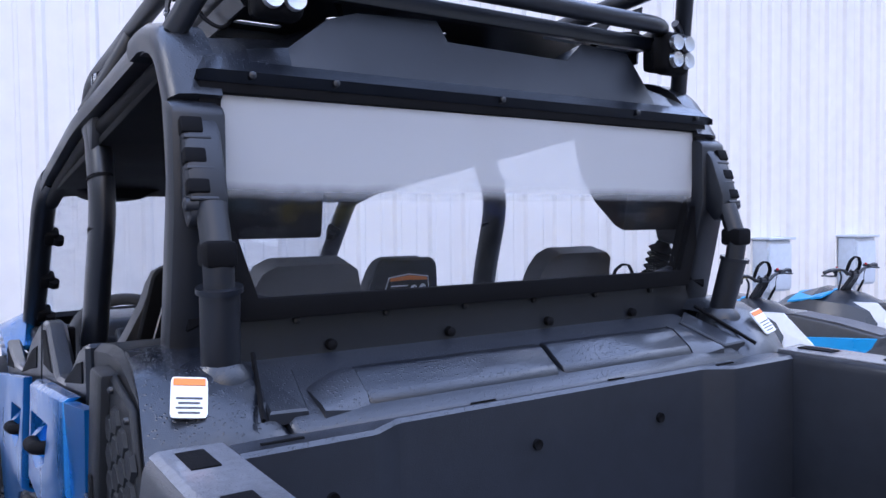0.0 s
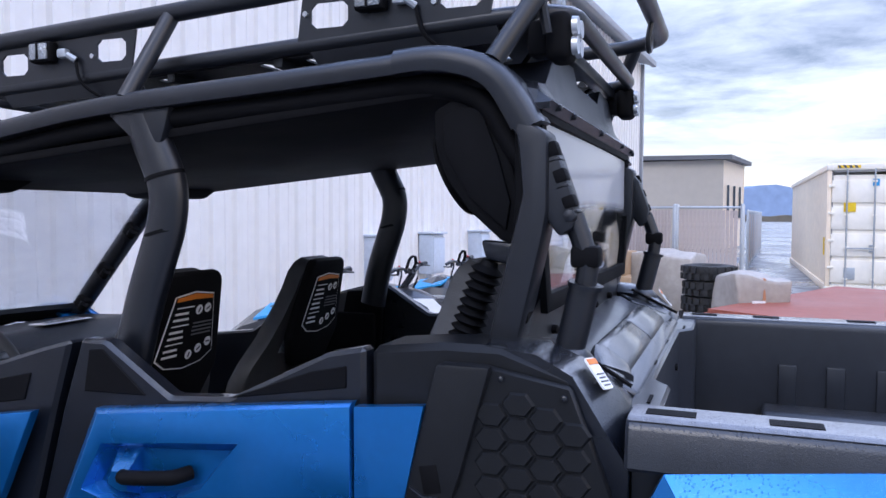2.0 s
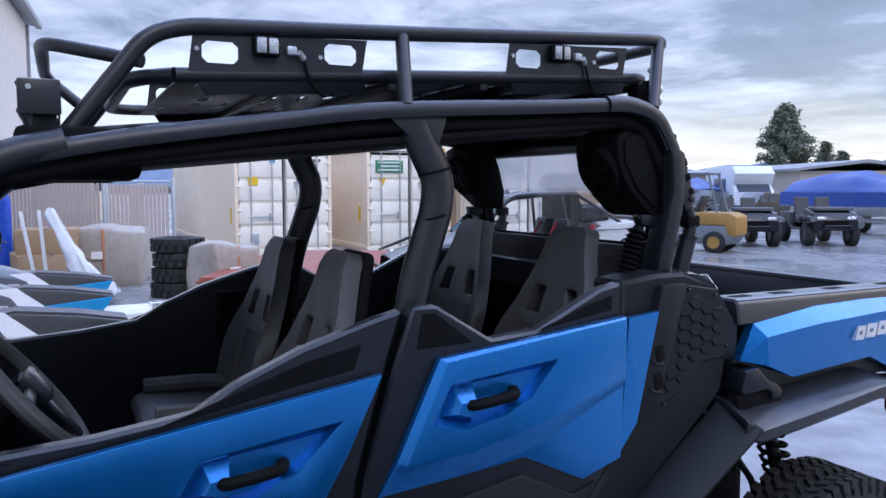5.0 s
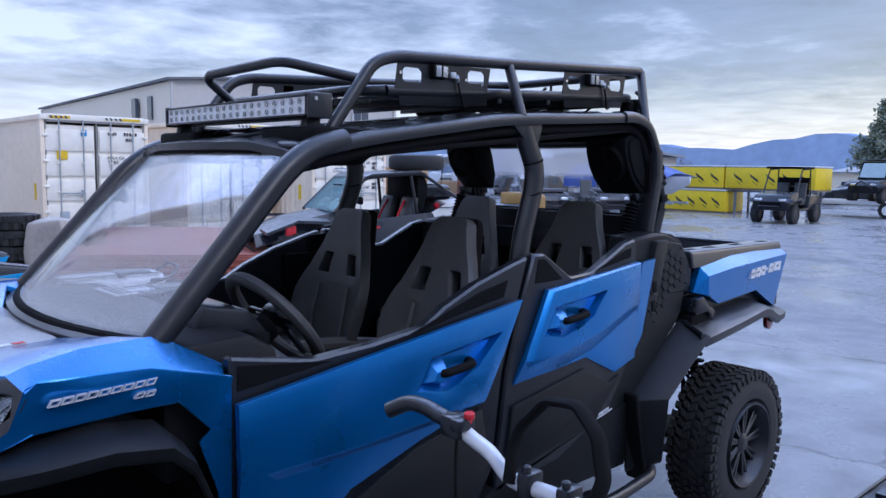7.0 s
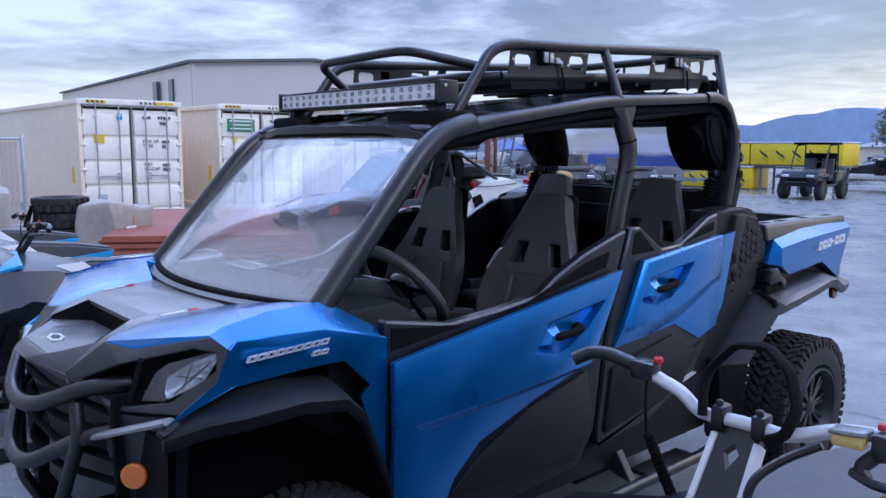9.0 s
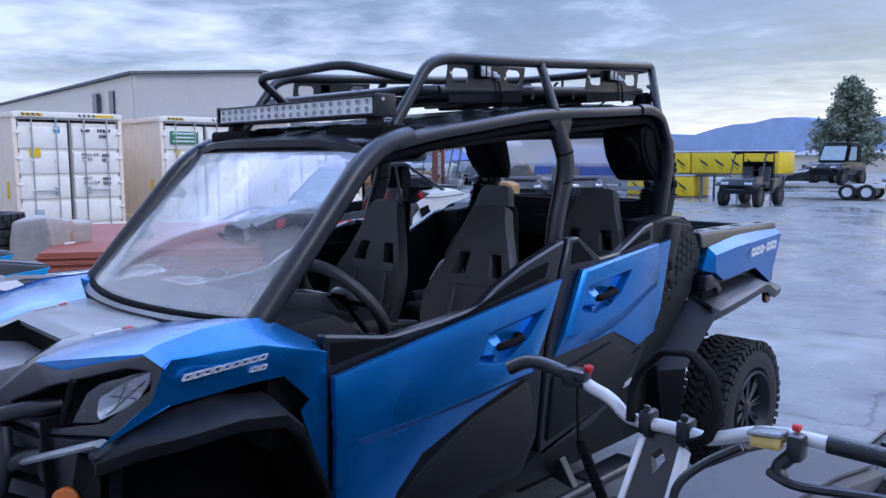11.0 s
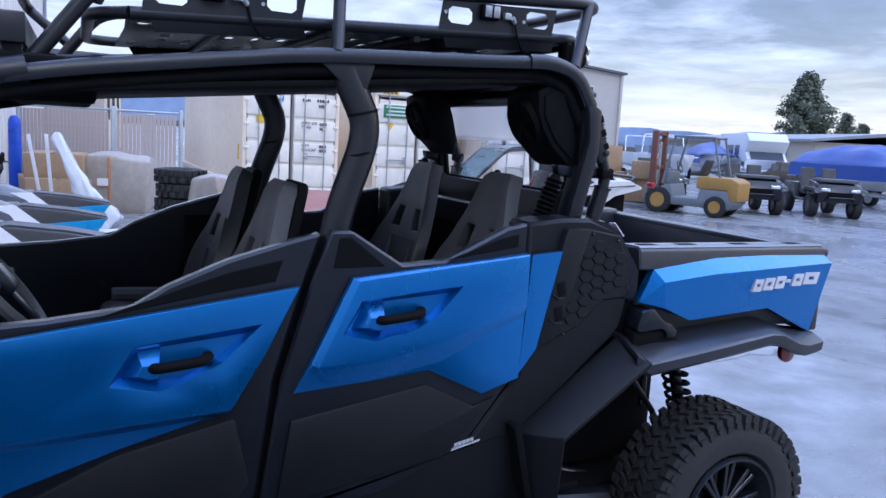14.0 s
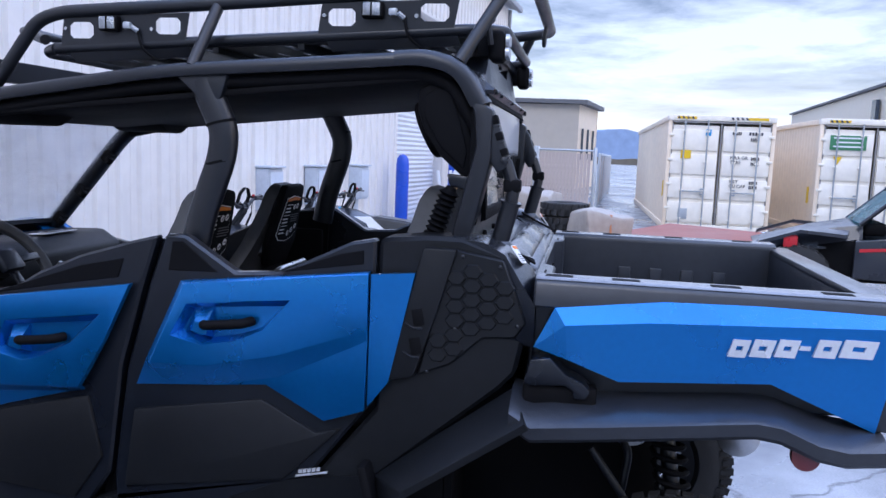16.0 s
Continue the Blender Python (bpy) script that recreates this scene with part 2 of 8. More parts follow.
GALV = material("galvanised_steel", (0.42, 0.45, 0.48), 0.42, 0.5, 0.15, 12, 0.06, 200)
BOX_PAINT = material("pale_box_paint", (0.56, 0.61, 0.68), 0.45, 0.1, 0.10, 12, 0.05, 200)
BAR_LENS = material("clear_led_lens", (0.72, 0.75, 0.78), 0.35, 0.15, 0.15, 90, 0.2, 300, 0.4)
CUP = material("led_cup_reflector", (0.34, 0.36, 0.38), 0.18, 0.7, 0.5, 120, 0.5, 300)
CONT = material("white_container_paint", (0.88, 0.82, 0.71), 0.5, 0, 0.10, 2.5, 0.08, 40, 0, 0.1)
CONT_SIDE = material("cream_container_paint", (0.86, 0.71, 0.54), 0.55, 0, 0.10, 2.5, 0.08, 40, 0, 0.1)
CONT_DARK = material("container_gasket", (0.26, 0.25, 0.24), 0.7, 0, 0.2, 10, 0.1, 100)
YELLOW = material("yellow_print", (0.80, 0.52, 0.02), 0.5, 0, 0.08, 12, 0.03, 100)
GREEN = material("green_print", (0.05, 0.22, 0.10), 0.5, 0, 0.08, 12, 0.03, 100)
GREY_CLAD = material("grey_cladding", (0.55, 0.51, 0.465), 0.45, 0, 0.06, 1.5, 0.03, 30)
TAN_CLAD = material("beige_cladding", (0.86, 0.71, 0.54), 0.5, 0, 0.06, 1.5, 0.03, 30)
TAN_DARK = material("dark_tan_cladding", (0.48, 0.42, 0.35), 0.5, 0, 0.06, 1.5, 0.03, 30)
BLACK_ROOF = material("dark_roof_trim", (0.13, 0.13, 0.135), 0.6, 0, 0.15, 5, 0.05, 50)
CARD = material("brown_cardboard", (0.36, 0.24, 0.14), 0.8, 0, 0.18, 6, 0.15, 60, 0, 0.08, 0.4)
RUST = material("red_primer_steel", (0.30, 0.085, 0.055), 0.6, 0, 0.2, 4, 0.15, 60)
FENCE_SLAT = material("brown_fence_slats", (0.50, 0.42, 0.385), 0.7, 0, 0.15, 6, 0.1, 60)
WRAP = material("white_plastic_wrap", (0.72, 0.76, 0.82), 0.25, 0, 0.12, 5, 0.6, 25, 0.3)
TARP = material("blue_tarpaulin", (0.02, 0.07, 0.30), 0.45, 0, 0.15, 6, 0.5, 12)
TEAL = glass("teal_windshield", (0.35, 0.62, 0.66), 0.05, 0.55, 0.55)
CLEAR = glass("clear_polycarbonate", (0.86, 0.89, 0.93), 0.03, 0.10, 0.75)
MAT = material("textured_traction_mat", (0.085, 0.088, 0.095), 0.55, 0, 0.9, 90, 1.0, 160, 0, 0.2)
WET = glass("wet_windshield", (0.95, 0.96, 0.98), 0.04, 0.05, 0.97, 0.17, (1.47, 1.22, 0.0, 0.32), 0.44)
# the pale upper band is the sky's reflection put into the sheet
REAR_PANE = glass("polycarbonate_with_painted_sky", (0.93, 0.94, 0.96), 0.04, 0.006, 0.95, 0.018, (1.704, 1.734, 0.0, 0.46))
PANE = material("dark_window_pane", (0.05, 0.07, 0.10), 0.08, 0, 0.1, 3, 0, 1, 0.3)
BARK = material("bark", (0.10, 0.07, 0.05), 0.9, 0, 0.3, 6, 0.6, 40)
# conifer green lightened in colour for the air between
LEAF = material("hazed_conifer_leaf", (0.21, 0.235, 0.165), 0.7, 0, 0.35, 4, 0.3, 30, 0, 0.1, 0.5)
TWIG = material("bare_red_brown_twigs", (0.16, 0.09, 0.08), 0.8, 0, 0.3, 4, 0.3, 30)
# wooded hills; the haze of distance is put into this pale blue
HILL = material("hazed_blue_hills", (0.22, 0.31, 0.50), 1.0, 0, 0.18, 0.02, 0, 1, 0, 0, 0, 0.0)
FAR_GROUND = material("far_brown_ground", (0.16, 0.14, 0.11), 0.9, 0, 0.3, 0.3, 0, 1)
FORK_YEL = material("forklift_yellow", (0.38, 0.21, 0.05), 0.5, 0, 0.15, 6, 0.05, 100)
FORK_RUST = material("rusty_mast_paint", (0.15, 0.055, 0.04), 0.7, 0, 0.25, 8, 0.15, 80)
BEDP = material("grey_black_bed_plastic", (0.019, 0.022, 0.029), 0.40, 0, 0.25, 14, 0.15, 500, 0.0, 0.10, 0, 0.5, 0.8)
# black plastic beaded with rain; the sky's sheen is in this lighter grey
RAINED = material("rain_beaded_plastic_sky_sheen", (0.13, 0.135, 0.15), 0.42, 0, 0.35, 40, 0.25, 420, 0.0, 0.12, 0, 0.5, 1.0)
FORK_GREY = material("forklift_grey", (0.16, 0.18, 0.20), 0.5, 0, 0.15, 6, 0.05, 100)


def wet_asphalt():
    m = bpy.data.materials.new("wet_cracked_asphalt")
    m.use_nodes = True
    n, l = m.node_tree.nodes, m.node_tree.links
    b = n["Principled BSDF"]
    tc = n.new("ShaderNodeTexCoord")

    def noise_tex(scale, detail, dist=0.0, rough=0.6):
        t = n.new("ShaderNodeTexNoise")
        t.inputs["Scale"].default_value, t.inputs["Detail"].default_value = scale, detail
        t.inputs["Distortion"].default_value, t.inputs["Roughness"].default_value = dist, rough
        l.new(tc.outputs["Object"], t.inputs["Vector"])
        return t

    def rng(src, a, b2, c, d):
        r = n.new("ShaderNodeMapRange")
        for k, v in zip(("From Min", "From Max", "To Min", "To Max"), (a, b2, c, d)):
            r.inputs[k].default_value = v
        l.new(src, r.inputs[0])
        return r.outputs[0]

    def mul(a, b2, op="MULTIPLY"):
        x = n.new("ShaderNodeMath")
        x.operation = op
        l.new(a, x.inputs[0])
        l.new(b2, x.inputs[1])
        return x.outputs[0]

    patch, mid, grit = noise_tex(0.22, 6, 0.8), noise_tex(1.6, 7, 0.3), noise_tex(90, 4)
    # long cracks between irregular slabs
    warp = n.new("ShaderNodeMix")
    warp.data_type, warp.blend_type = "RGBA", "ADD"
    warp.inputs["Factor"].default_value = 0.55
    l.new(tc.outputs["Object"], warp.inputs[6])
    l.new(noise_tex(1.1, 6).outputs["Color"], warp.inputs[7])
    vo = n.new("ShaderNodeTexVoronoi")
    vo.feature = "DISTANCE_TO_EDGE"
    vo.inputs["Scale"].default_value = 0.30
    l.new(warp.outputs[2], vo.inputs["Vector"])
    crack = rng(vo.outputs["Distance"], 0.0, 0.006, 0.0, 1.0)
    tone = mul(rng(patch.outputs["Fac"], 0.36, 0.64, 0.57, 1.28), rng(mid.outputs["Fac"], 0.33, 0.67, 0.66, 1.27))
    tone = mul(tone, rng(grit.outputs["Fac"], 0.3, 0.7, 0.85, 1.15))
    tone = mul(tone, rng(crack, 0, 1, 0.45, 1.0))
    col = n.new("ShaderNodeMix")
    col.data_type, col.blend_type = "RGBA", "MULTIPLY"
    col.inputs["Factor"].default_value = 1
    col.inputs[6].default_value = (0.265, 0.27, 0.28, 1)
    l.new(tone, col.inputs[7])
    l.new(col.outputs[2], b.inputs["Base Color"])
    wetness = mul(rng(patch.outputs["Fac"], 0.42, 0.60, 0.50, 0.09), rng(mid.outputs["Fac"], 0.33, 0.67, 1.55, 0.5))
    l.new(wetness, b.inputs["Roughness"])
    b.inputs["Specular IOR Level"].default_value = 0.6
    bp = n.new("ShaderNodeBump")
    bp.inputs["Strength"].default_value, bp.inputs["Distance"].default_value = 0.35, 0.006
    h = mul(mul(rng(grit.outputs["Fac"], 0, 1, 0, 0.5), rng(mid.outputs["Fac"], 0, 1, 0, 1.0), "ADD"), crack, "ADD")
    l.new(h, bp.inputs["Height"])
    l.new(bp.outputs[0], b.inputs["Normal"])
    return m


ASPHALT = wet_asphalt()

# ---- building tools ----
def empty(name, label, category, at=(0, 0, 0), turn=0, group="", kind=""):
    ob = new(name)
    ob.empty_display_size = 0.1
    ob.matrix_basis = pose(*at, 0, 0, turn)
    return tagged(ob, label, category, group, kind)


def part(name, bm, mat, parent=None, label="", sharp=35):
    """Links a bmesh as one mesh object under a thing or a part; it is drawn in the parent's own frame."""
    me = bpy.data.meshes.new(name)
    bmesh.ops.recalc_face_normals(bm, faces=bm.faces[:])
    for f in bm.faces:
        f.smooth = True
    bm.to_mesh(me)
    bm.free()
    me.set_sharp_from_angle(angle=radians(sharp))
    me.materials.append(mat)
    ob = new(name, me)
    if parent is not None:
        ob.parent = parent
    if label:
        ob["label"] = label
    return ob


def flipped(bm):
    o = bm.copy()
    for v in o.verts:
        v.co.x = -v.co.x
    bmesh.ops.reverse_faces(o, faces=o.faces[:])
    return o


def moved(bm, x=0, y=0, z=0, m=None):
    bmesh.ops.transform(bm, matrix=m if m is not None else Matrix.Translation((x, y, z)), verts=bm.verts[:])
    return bm


def joined(*bms):
    out = bmesh.new()
    for b in bms:
        me = bpy.data.meshes.new("tmp")
        b.to_mesh(me)
        out.from_mesh(me)
        b.free()
        bpy.data.meshes.remove(me)
    return out


def softened(bm, r, seg=2):
    if r > 0:
        bmesh.ops.bevel(bm, geom=[e for e in bm.edges if len(e.link_faces) == 2 and e.calc_face_angle(0) > 0.4], offset=r, segments=seg, affect="EDGES", profile=0.5, clamp_overlap=True)
    return bm


def box(cx, cy, cz, sx, sy, sz, r=0.0, rot=None, seg=2):
    bm = bmesh.new()
    bmesh.ops.create_cube(bm, size=1, matrix=Matrix.Diagonal((sx, sy, sz, 1)))
    softened(bm, r, seg)
    return moved(bm, m=Matrix.Translation((cx, cy, cz)) @ (rot if rot is not None else Matrix()))


def extr(poly, axis, a, b, r=0.0, seg=1):
    """A flat outline drawn out along an axis: x takes (y, z), y takes (x, z), z takes (x, y)."""
    bm = bmesh.new()
    put = {"x": lambda p, d: (d, p[0], p[1]), "y": lambda p, d: (p[0], d, p[1]), "z": lambda p, d: (p[0], p[1], d)}[axis]
    lo, hi = [bm.verts.new(put(p, a)) for p in poly], [bm.verts.new(put(p, b)) for p in poly]
    bm.faces.new(lo)
    bm.faces.new(hi[::-1])
    for i in range(len(poly)):
        j = (i + 1) % len(poly)
        bm.faces.new((lo[i], hi[i], hi[j], lo[j]))
    bmesh.ops.recalc_face_normals(bm, faces=bm.faces[:])
    return softened(bm, r, seg)


def rounded_path(pts, fillet, steps=5):
    pts = [Vector(p) for p in pts]
    out = [pts[0]]
    for a, b, c in zip(pts, pts[1:], pts[2:]):
        d = min(fillet, (b - a).length * 0.48, (c - b).length * 0.48)
        p, q = b + (a - b).normalized() * d, b + (c - b).normalized() * d
        for i in range(steps + 1):
            t = i / steps
            out.append(p * (1 - t) ** 2 + b * 2 * t * (1 - t) + q * t * t)
    out.append(pts[-1])
    return out


def tube(pts, r, fillet=0.06, seg=14, flat=1.0, up=None, loop=False):
    """A bent pipe along a path. flat: its width across up, against its thickness."""
    path = rounded_path(pts, fillet) if fillet else [Vector(p) for p in pts]
    bm, rings, n = bmesh.new(), [], None
    for i, p in enumerate(path):
        t = (path[min(i + 1, len(path) - 1)] - path[max(i - 1, 0)]).normalized()
        if loop and i in (0, len(path) - 1):
            t = (path[1] - path[-2]).normalized()
        if n is None:
            n = Vector(up) if up else (Vector((0, 0, 1)) if abs(t.z) < 0.9 else Vector((0, 1, 0)))
        n = (n - t * n.dot(t)).normalized()
        s = t.cross(n)
        rings.append([bm.verts.new(p + n * (r * math.cos(k * math.tau / seg)) + s * (r * flat * math.sin(k * math.tau / seg))) for k in range(seg)])
    for u, v in zip(rings, rings[1:]):
        for k in range(seg):
            bm.faces.new((u[k], u[(k + 1) % seg], v[(k + 1) % seg], v[k]))
    if not loop:
        bm.faces.new(rings[0][::-1])
        bm.faces.new(rings[-1])
    return bm


def swept(pts, section, fillet=0.09):
    """A bar with a fixed section, given as (offset in x, offset across the path), along a path in a plane of constant x."""
    path = rounded_path(pts, fillet)
    bm, rings = bmesh.new(), []
    for i, p in enumerate(path):
        t = (path[min(i + 1, len(path) - 1)] - path[max(i - 1, 0)]).normalized()
        n = Vector((0, t.z, -t.y)) if t.y < 0 else Vector((0, -t.z, t.y))
        n = -n if n.z < 0 and abs(n.z) > 0.2 else n
        rings.append([bm.verts.new(p + Vector((dx, 0, 0)) + n * dn) for dx, dn in section])
    m = len(section)
    for u, v in zip(rings, rings[1:]):
        for k in range(m):
            bm.faces.new((u[k], u[(k + 1) % m], v[(k + 1) % m], v[k]))
    bm.faces.new(rings[0][::-1])
    bm.faces.new(rings[-1])
    return bm


def lathe(profile, axis="x", seg=32, closed=False):
    """profile: (distance along the axis, radius)."""
    bm, rings = bmesh.new(), []
    for d, r in profile:
        ring = []
        for k in range(seg):
            c, s = r * math.cos(k * math.tau / seg), r * math.sin(k * math.tau / seg)
            ring.append(bm.verts.new({"x": (d, c, s), "y": (c, d, s), "z": (c, s, d)}[axis]))
        rings.append(ring)
    pairs = list(zip(rings, rings[1:]))
    if closed:
        pairs.append((rings[-1], rings[0]))
    for u, v in pairs:
        for k in range(seg):
            bm.faces.new((u[k], u[(k + 1) % seg], v[(k + 1) % seg], v[k]))
    if not closed:
        for ring in (rings[0][::-1], rings[-1]):
            bm.faces.new(ring)
    return bm


def loft(rows, thick=None):
    """A skin over rows of points of equal number; thick: the vector by which its back lies behind."""
    bm = bmesh.new()
    vs = [[bm.verts.new(p) for p in row] for row in rows]
    for a, b in zip(vs, vs[1:]):
        for i in range(len(a) - 1):
            bm.faces.new((a[i], a[i + 1], b[i + 1], b[i]))
    return backed(bm, thick) if thick else bm


def backed(bm, thick):
    thick = Vector(thick)
    faces, edges = bm.faces[:], [e for e in bm.edges if len(e.link_faces) == 1]
    twin = {v: bm.verts.new(v.co + thick) for v in bm.verts[:]}
    for f in faces:
        bm.faces.new([twin[v] for v in reversed(f.verts)])
    for e in edges:
        a, b = e.verts
        bm.faces.new((a, b, twin[b], twin[a]))
    return bm


def skin(polys, thick, holes=()):
    """Flat facets that share corners, with depth; a facet may have one hole: (number of the facet, its outline)."""
    bm, made = bmesh.new(), {}

    def vert(p):
        key = tuple(round(c, 4) for c in p)
        if key not in made:
            made[key] = bm.verts.new(p)
        return made[key]

    holed = dict(holes)
    for i, poly in enumerate(polys):
        if i in holed:
            edges = []
            for ring in (poly, holed[i]):
                vs = [vert(p) for p in ring]
                for a, b in zip(vs, vs[1:] + vs[:1]):
                    edges.append(bm.edges.get((a, b)) or bm.edges.new((a, b)))
            bmesh.ops.triangle_fill(bm, edges=edges, use_beauty=True)
        else:
            bm.faces.new([vert(p) for p in poly])
    bmesh.ops.recalc_face_normals(bm, faces=bm.faces[:])
    return backed(bm, thick)

# ---- the yard ----
ground = part("ground", joined(loft([[(x, y, 0) for x in (-400, -60, -20, 0, 20, 60, 140, 400)] for y in (-700, -160, -60, -20, 0, 20, 60, 400)])), ASPHALT)
tagged(ground, "wet grey cracked asphalt of an open yard", "ground", kind="structure")

# the long white building: its front wall runs a little askew to the vehicle
WALL_TURN = math.degrees(math.atan2(-0.085, 1))


def on_wall(s, out=0.0, z=0.0):
    """A place s metres along the white wall, out metres in front of it."""
    c, k = math.cos(radians(WALL_TURN)), math.sin(radians(WALL_TURN))
    return (s * c + out * k, 4.277 + s * k - out * c, z)


def ribbed(width, height, pitch=0.305, rib=0.03, depth=0.035, base=0.0):
    """A sheet of ribbed cladding, in x from 0 to width, facing -y."""
    prof, x = [], 0.0
    while x < width - 0.01:
        prof += [(x, 0), (x + pitch * 0.40, 0), (x + pitch * 0.42, -0.006), (x + pitch * 0.48, -0.006), (x + pitch * 0.50, 0), (x + pitch - 2.6 * rib, 0), (x + pitch - 1.9 * rib, -depth), (x + pitch - 0.8 * rib, -depth)]
        x += pitch
    prof = [p for p in prof if p[0] < width] + [(width, 0)]
    return loft([[(a, b, z) for a, b in prof] for z in (base, height)], (0, 0.02, 0))


def white_building():
    b = empty("white_building", "long white metal-clad workshop building with a roller door", "building", on_wall(0), WALL_TURN)
    DOOR0, DOOR1, DOORZ, EAVE, S0, S1 = 11.4, 14.7, 4.5, 6.1, -9.15, 21.6
    w = 0.915
    sheet = part("panel", ribbed(w, EAVE), WALL, b)
    sheet.location = (S0, 0, 0)
    s = S0 + w
    while s < S1 - 0.01:
        o = None
        if s + w > DOOR0 and s < DOOR1:
            o = part("panel", ribbed(w, EAVE, base=DOORZ), WALL, b)
            o.location = (s, 0, 0)
        else:
            o = sheet.copy()
            scene.collection.objects.link(o)
            o.location = (s, 0, 0)
        s += w
    for s0, s1 in ((10.98, DOOR0 - 0.05), (DOOR1 + 0.05, 15.555)):
        o = part("panel", ribbed(s1 - s0, DOORZ), WALL, b)
        o.location = (s0, 0, 0)
    part("side_wall", box(S1 - 0.1, 6.05, EAVE / 2, 0.12, 11.9, EAVE, 0), WALL, b)
    part("corner_trim", box(S1 + 0.02, -0.04, EAVE / 2, 0.16, 0.10, EAVE, 0.01), TRIM_GREY, b)
    part("roof", extr([(-0.35, EAVE), (6.0, EAVE + 1.6), (12.3, EAVE), (12.3, EAVE + 0.12), (6.0, EAVE + 1.75), (-0.35, EAVE + 0.14)], "x", S0, S1 + 0.4), TRIM_GREY, b)
    part("gutter", box((S0 + S1) / 2, -0.30, EAVE + 0.05, S1 - S0 + 0.8, 0.14, 0.16, 0.02), TRIM_GREY, b)
    door = part("roller_door", loft([[(x, 0.20 + (0.018 if k % 2 else 0), 0.02 + k * 0.0475) for x in (DOOR0 + 0.05, DOOR1 - 0.05)] for k in range(95)], (0, 0.03, 0)), SHUTTER, b, "white slatted roller door, closed")
    part("door_jamb", box(DOOR0, 0.12, DOORZ / 2, 0.12, 0.24, DOORZ, 0.01), WALL, b)
    part("door_jamb", box(DOOR1, 0.12, DOORZ / 2, 0.12, 0.24, DOORZ, 0.01), WALL, b)
    part("door_head", box((DOOR0 + DOOR1) / 2, 0.115, DOORZ, DOOR1 - DOOR0 + 0.2, 0.25, 0.10, 0.01), WALL, b)
    part("side_door", joined(box(17.6, -0.03, 1.05, 0.95, 0.06, 2.1, 0.01)), SHUTTER, b, "white personnel door")
    part("door_canopy", box(17.6, -0.08, 2.18, 1.05, 0.14, 0.06, 0.01), TRIM_GREY, b)
    lamp = part("wall_light", joined(lathe([(-0.02, 0.14), (0.10, 0.16), (0.20, 0.11), (0.22, 0.02)], "y", 20)), GALV, b, "round grey wall light")
    lamp.matrix_basis = pose(13.0, -0.06, 6.0, 180, 0, 0)
    lamp.location.z = 5.75
    return b


white_building()


def bollard(at):
    b = empty("bollard", "blue plastic-sleeved steel bollard standing by the roller door", "bollard", at, group="bollards by the roller door")
    part("sleeve", lathe([(0.0, 0.115), (1.45, 0.115), (1.55, 0.10), (1.61, 0.065), (1.635, 0.0)], "z", 24), BOLLARD, b)
    part("collar", lathe([(0.0, 0.16), (0.03, 0.16), (0.03, 0.116)], "z", 24), TRIM_GREY, b)
    return b


bollard((10.62, 3.0, 0))
bollard((14.3, 2.72, 0))


def meter_box(s):
    b = empty("meter_box", "pale blue-grey electrical box on the white wall", "electrical box", on_wall(s, 0.0, 1.1), WALL_TURN, "electrical boxes on the wall")
    part("case", box(0, -0.11, 0.06, 0.36, 0.2, 0.52, 0.015), BOX_PAINT, b)
    part("lid", box(0, -0.22, 0.05, 0.33, 0.025, 0.46, 0.01), BOX_PAINT, b)
    part("latch", box(0.2, -0.15, 0.1, 0.03, 0.05, 0.12, 0.006), BOX_PAINT, b)
    part("hood", box(0, -0.13, 0.335, 0.40, 0.25, 0.025, 0.006), BOX_PAINT, b)
    part("conduit", tube([(-0.05, -0.1, -0.2), (-0.05, -0.1, -0.42), (-0.02, -0.03, -0.62), (-0.02, -0.03, -1.1)], 0.035, 0.1), BOX_PAINT, b)
    return b


for s in (6.25, 7.65, 9.25):
    meter_box(s)


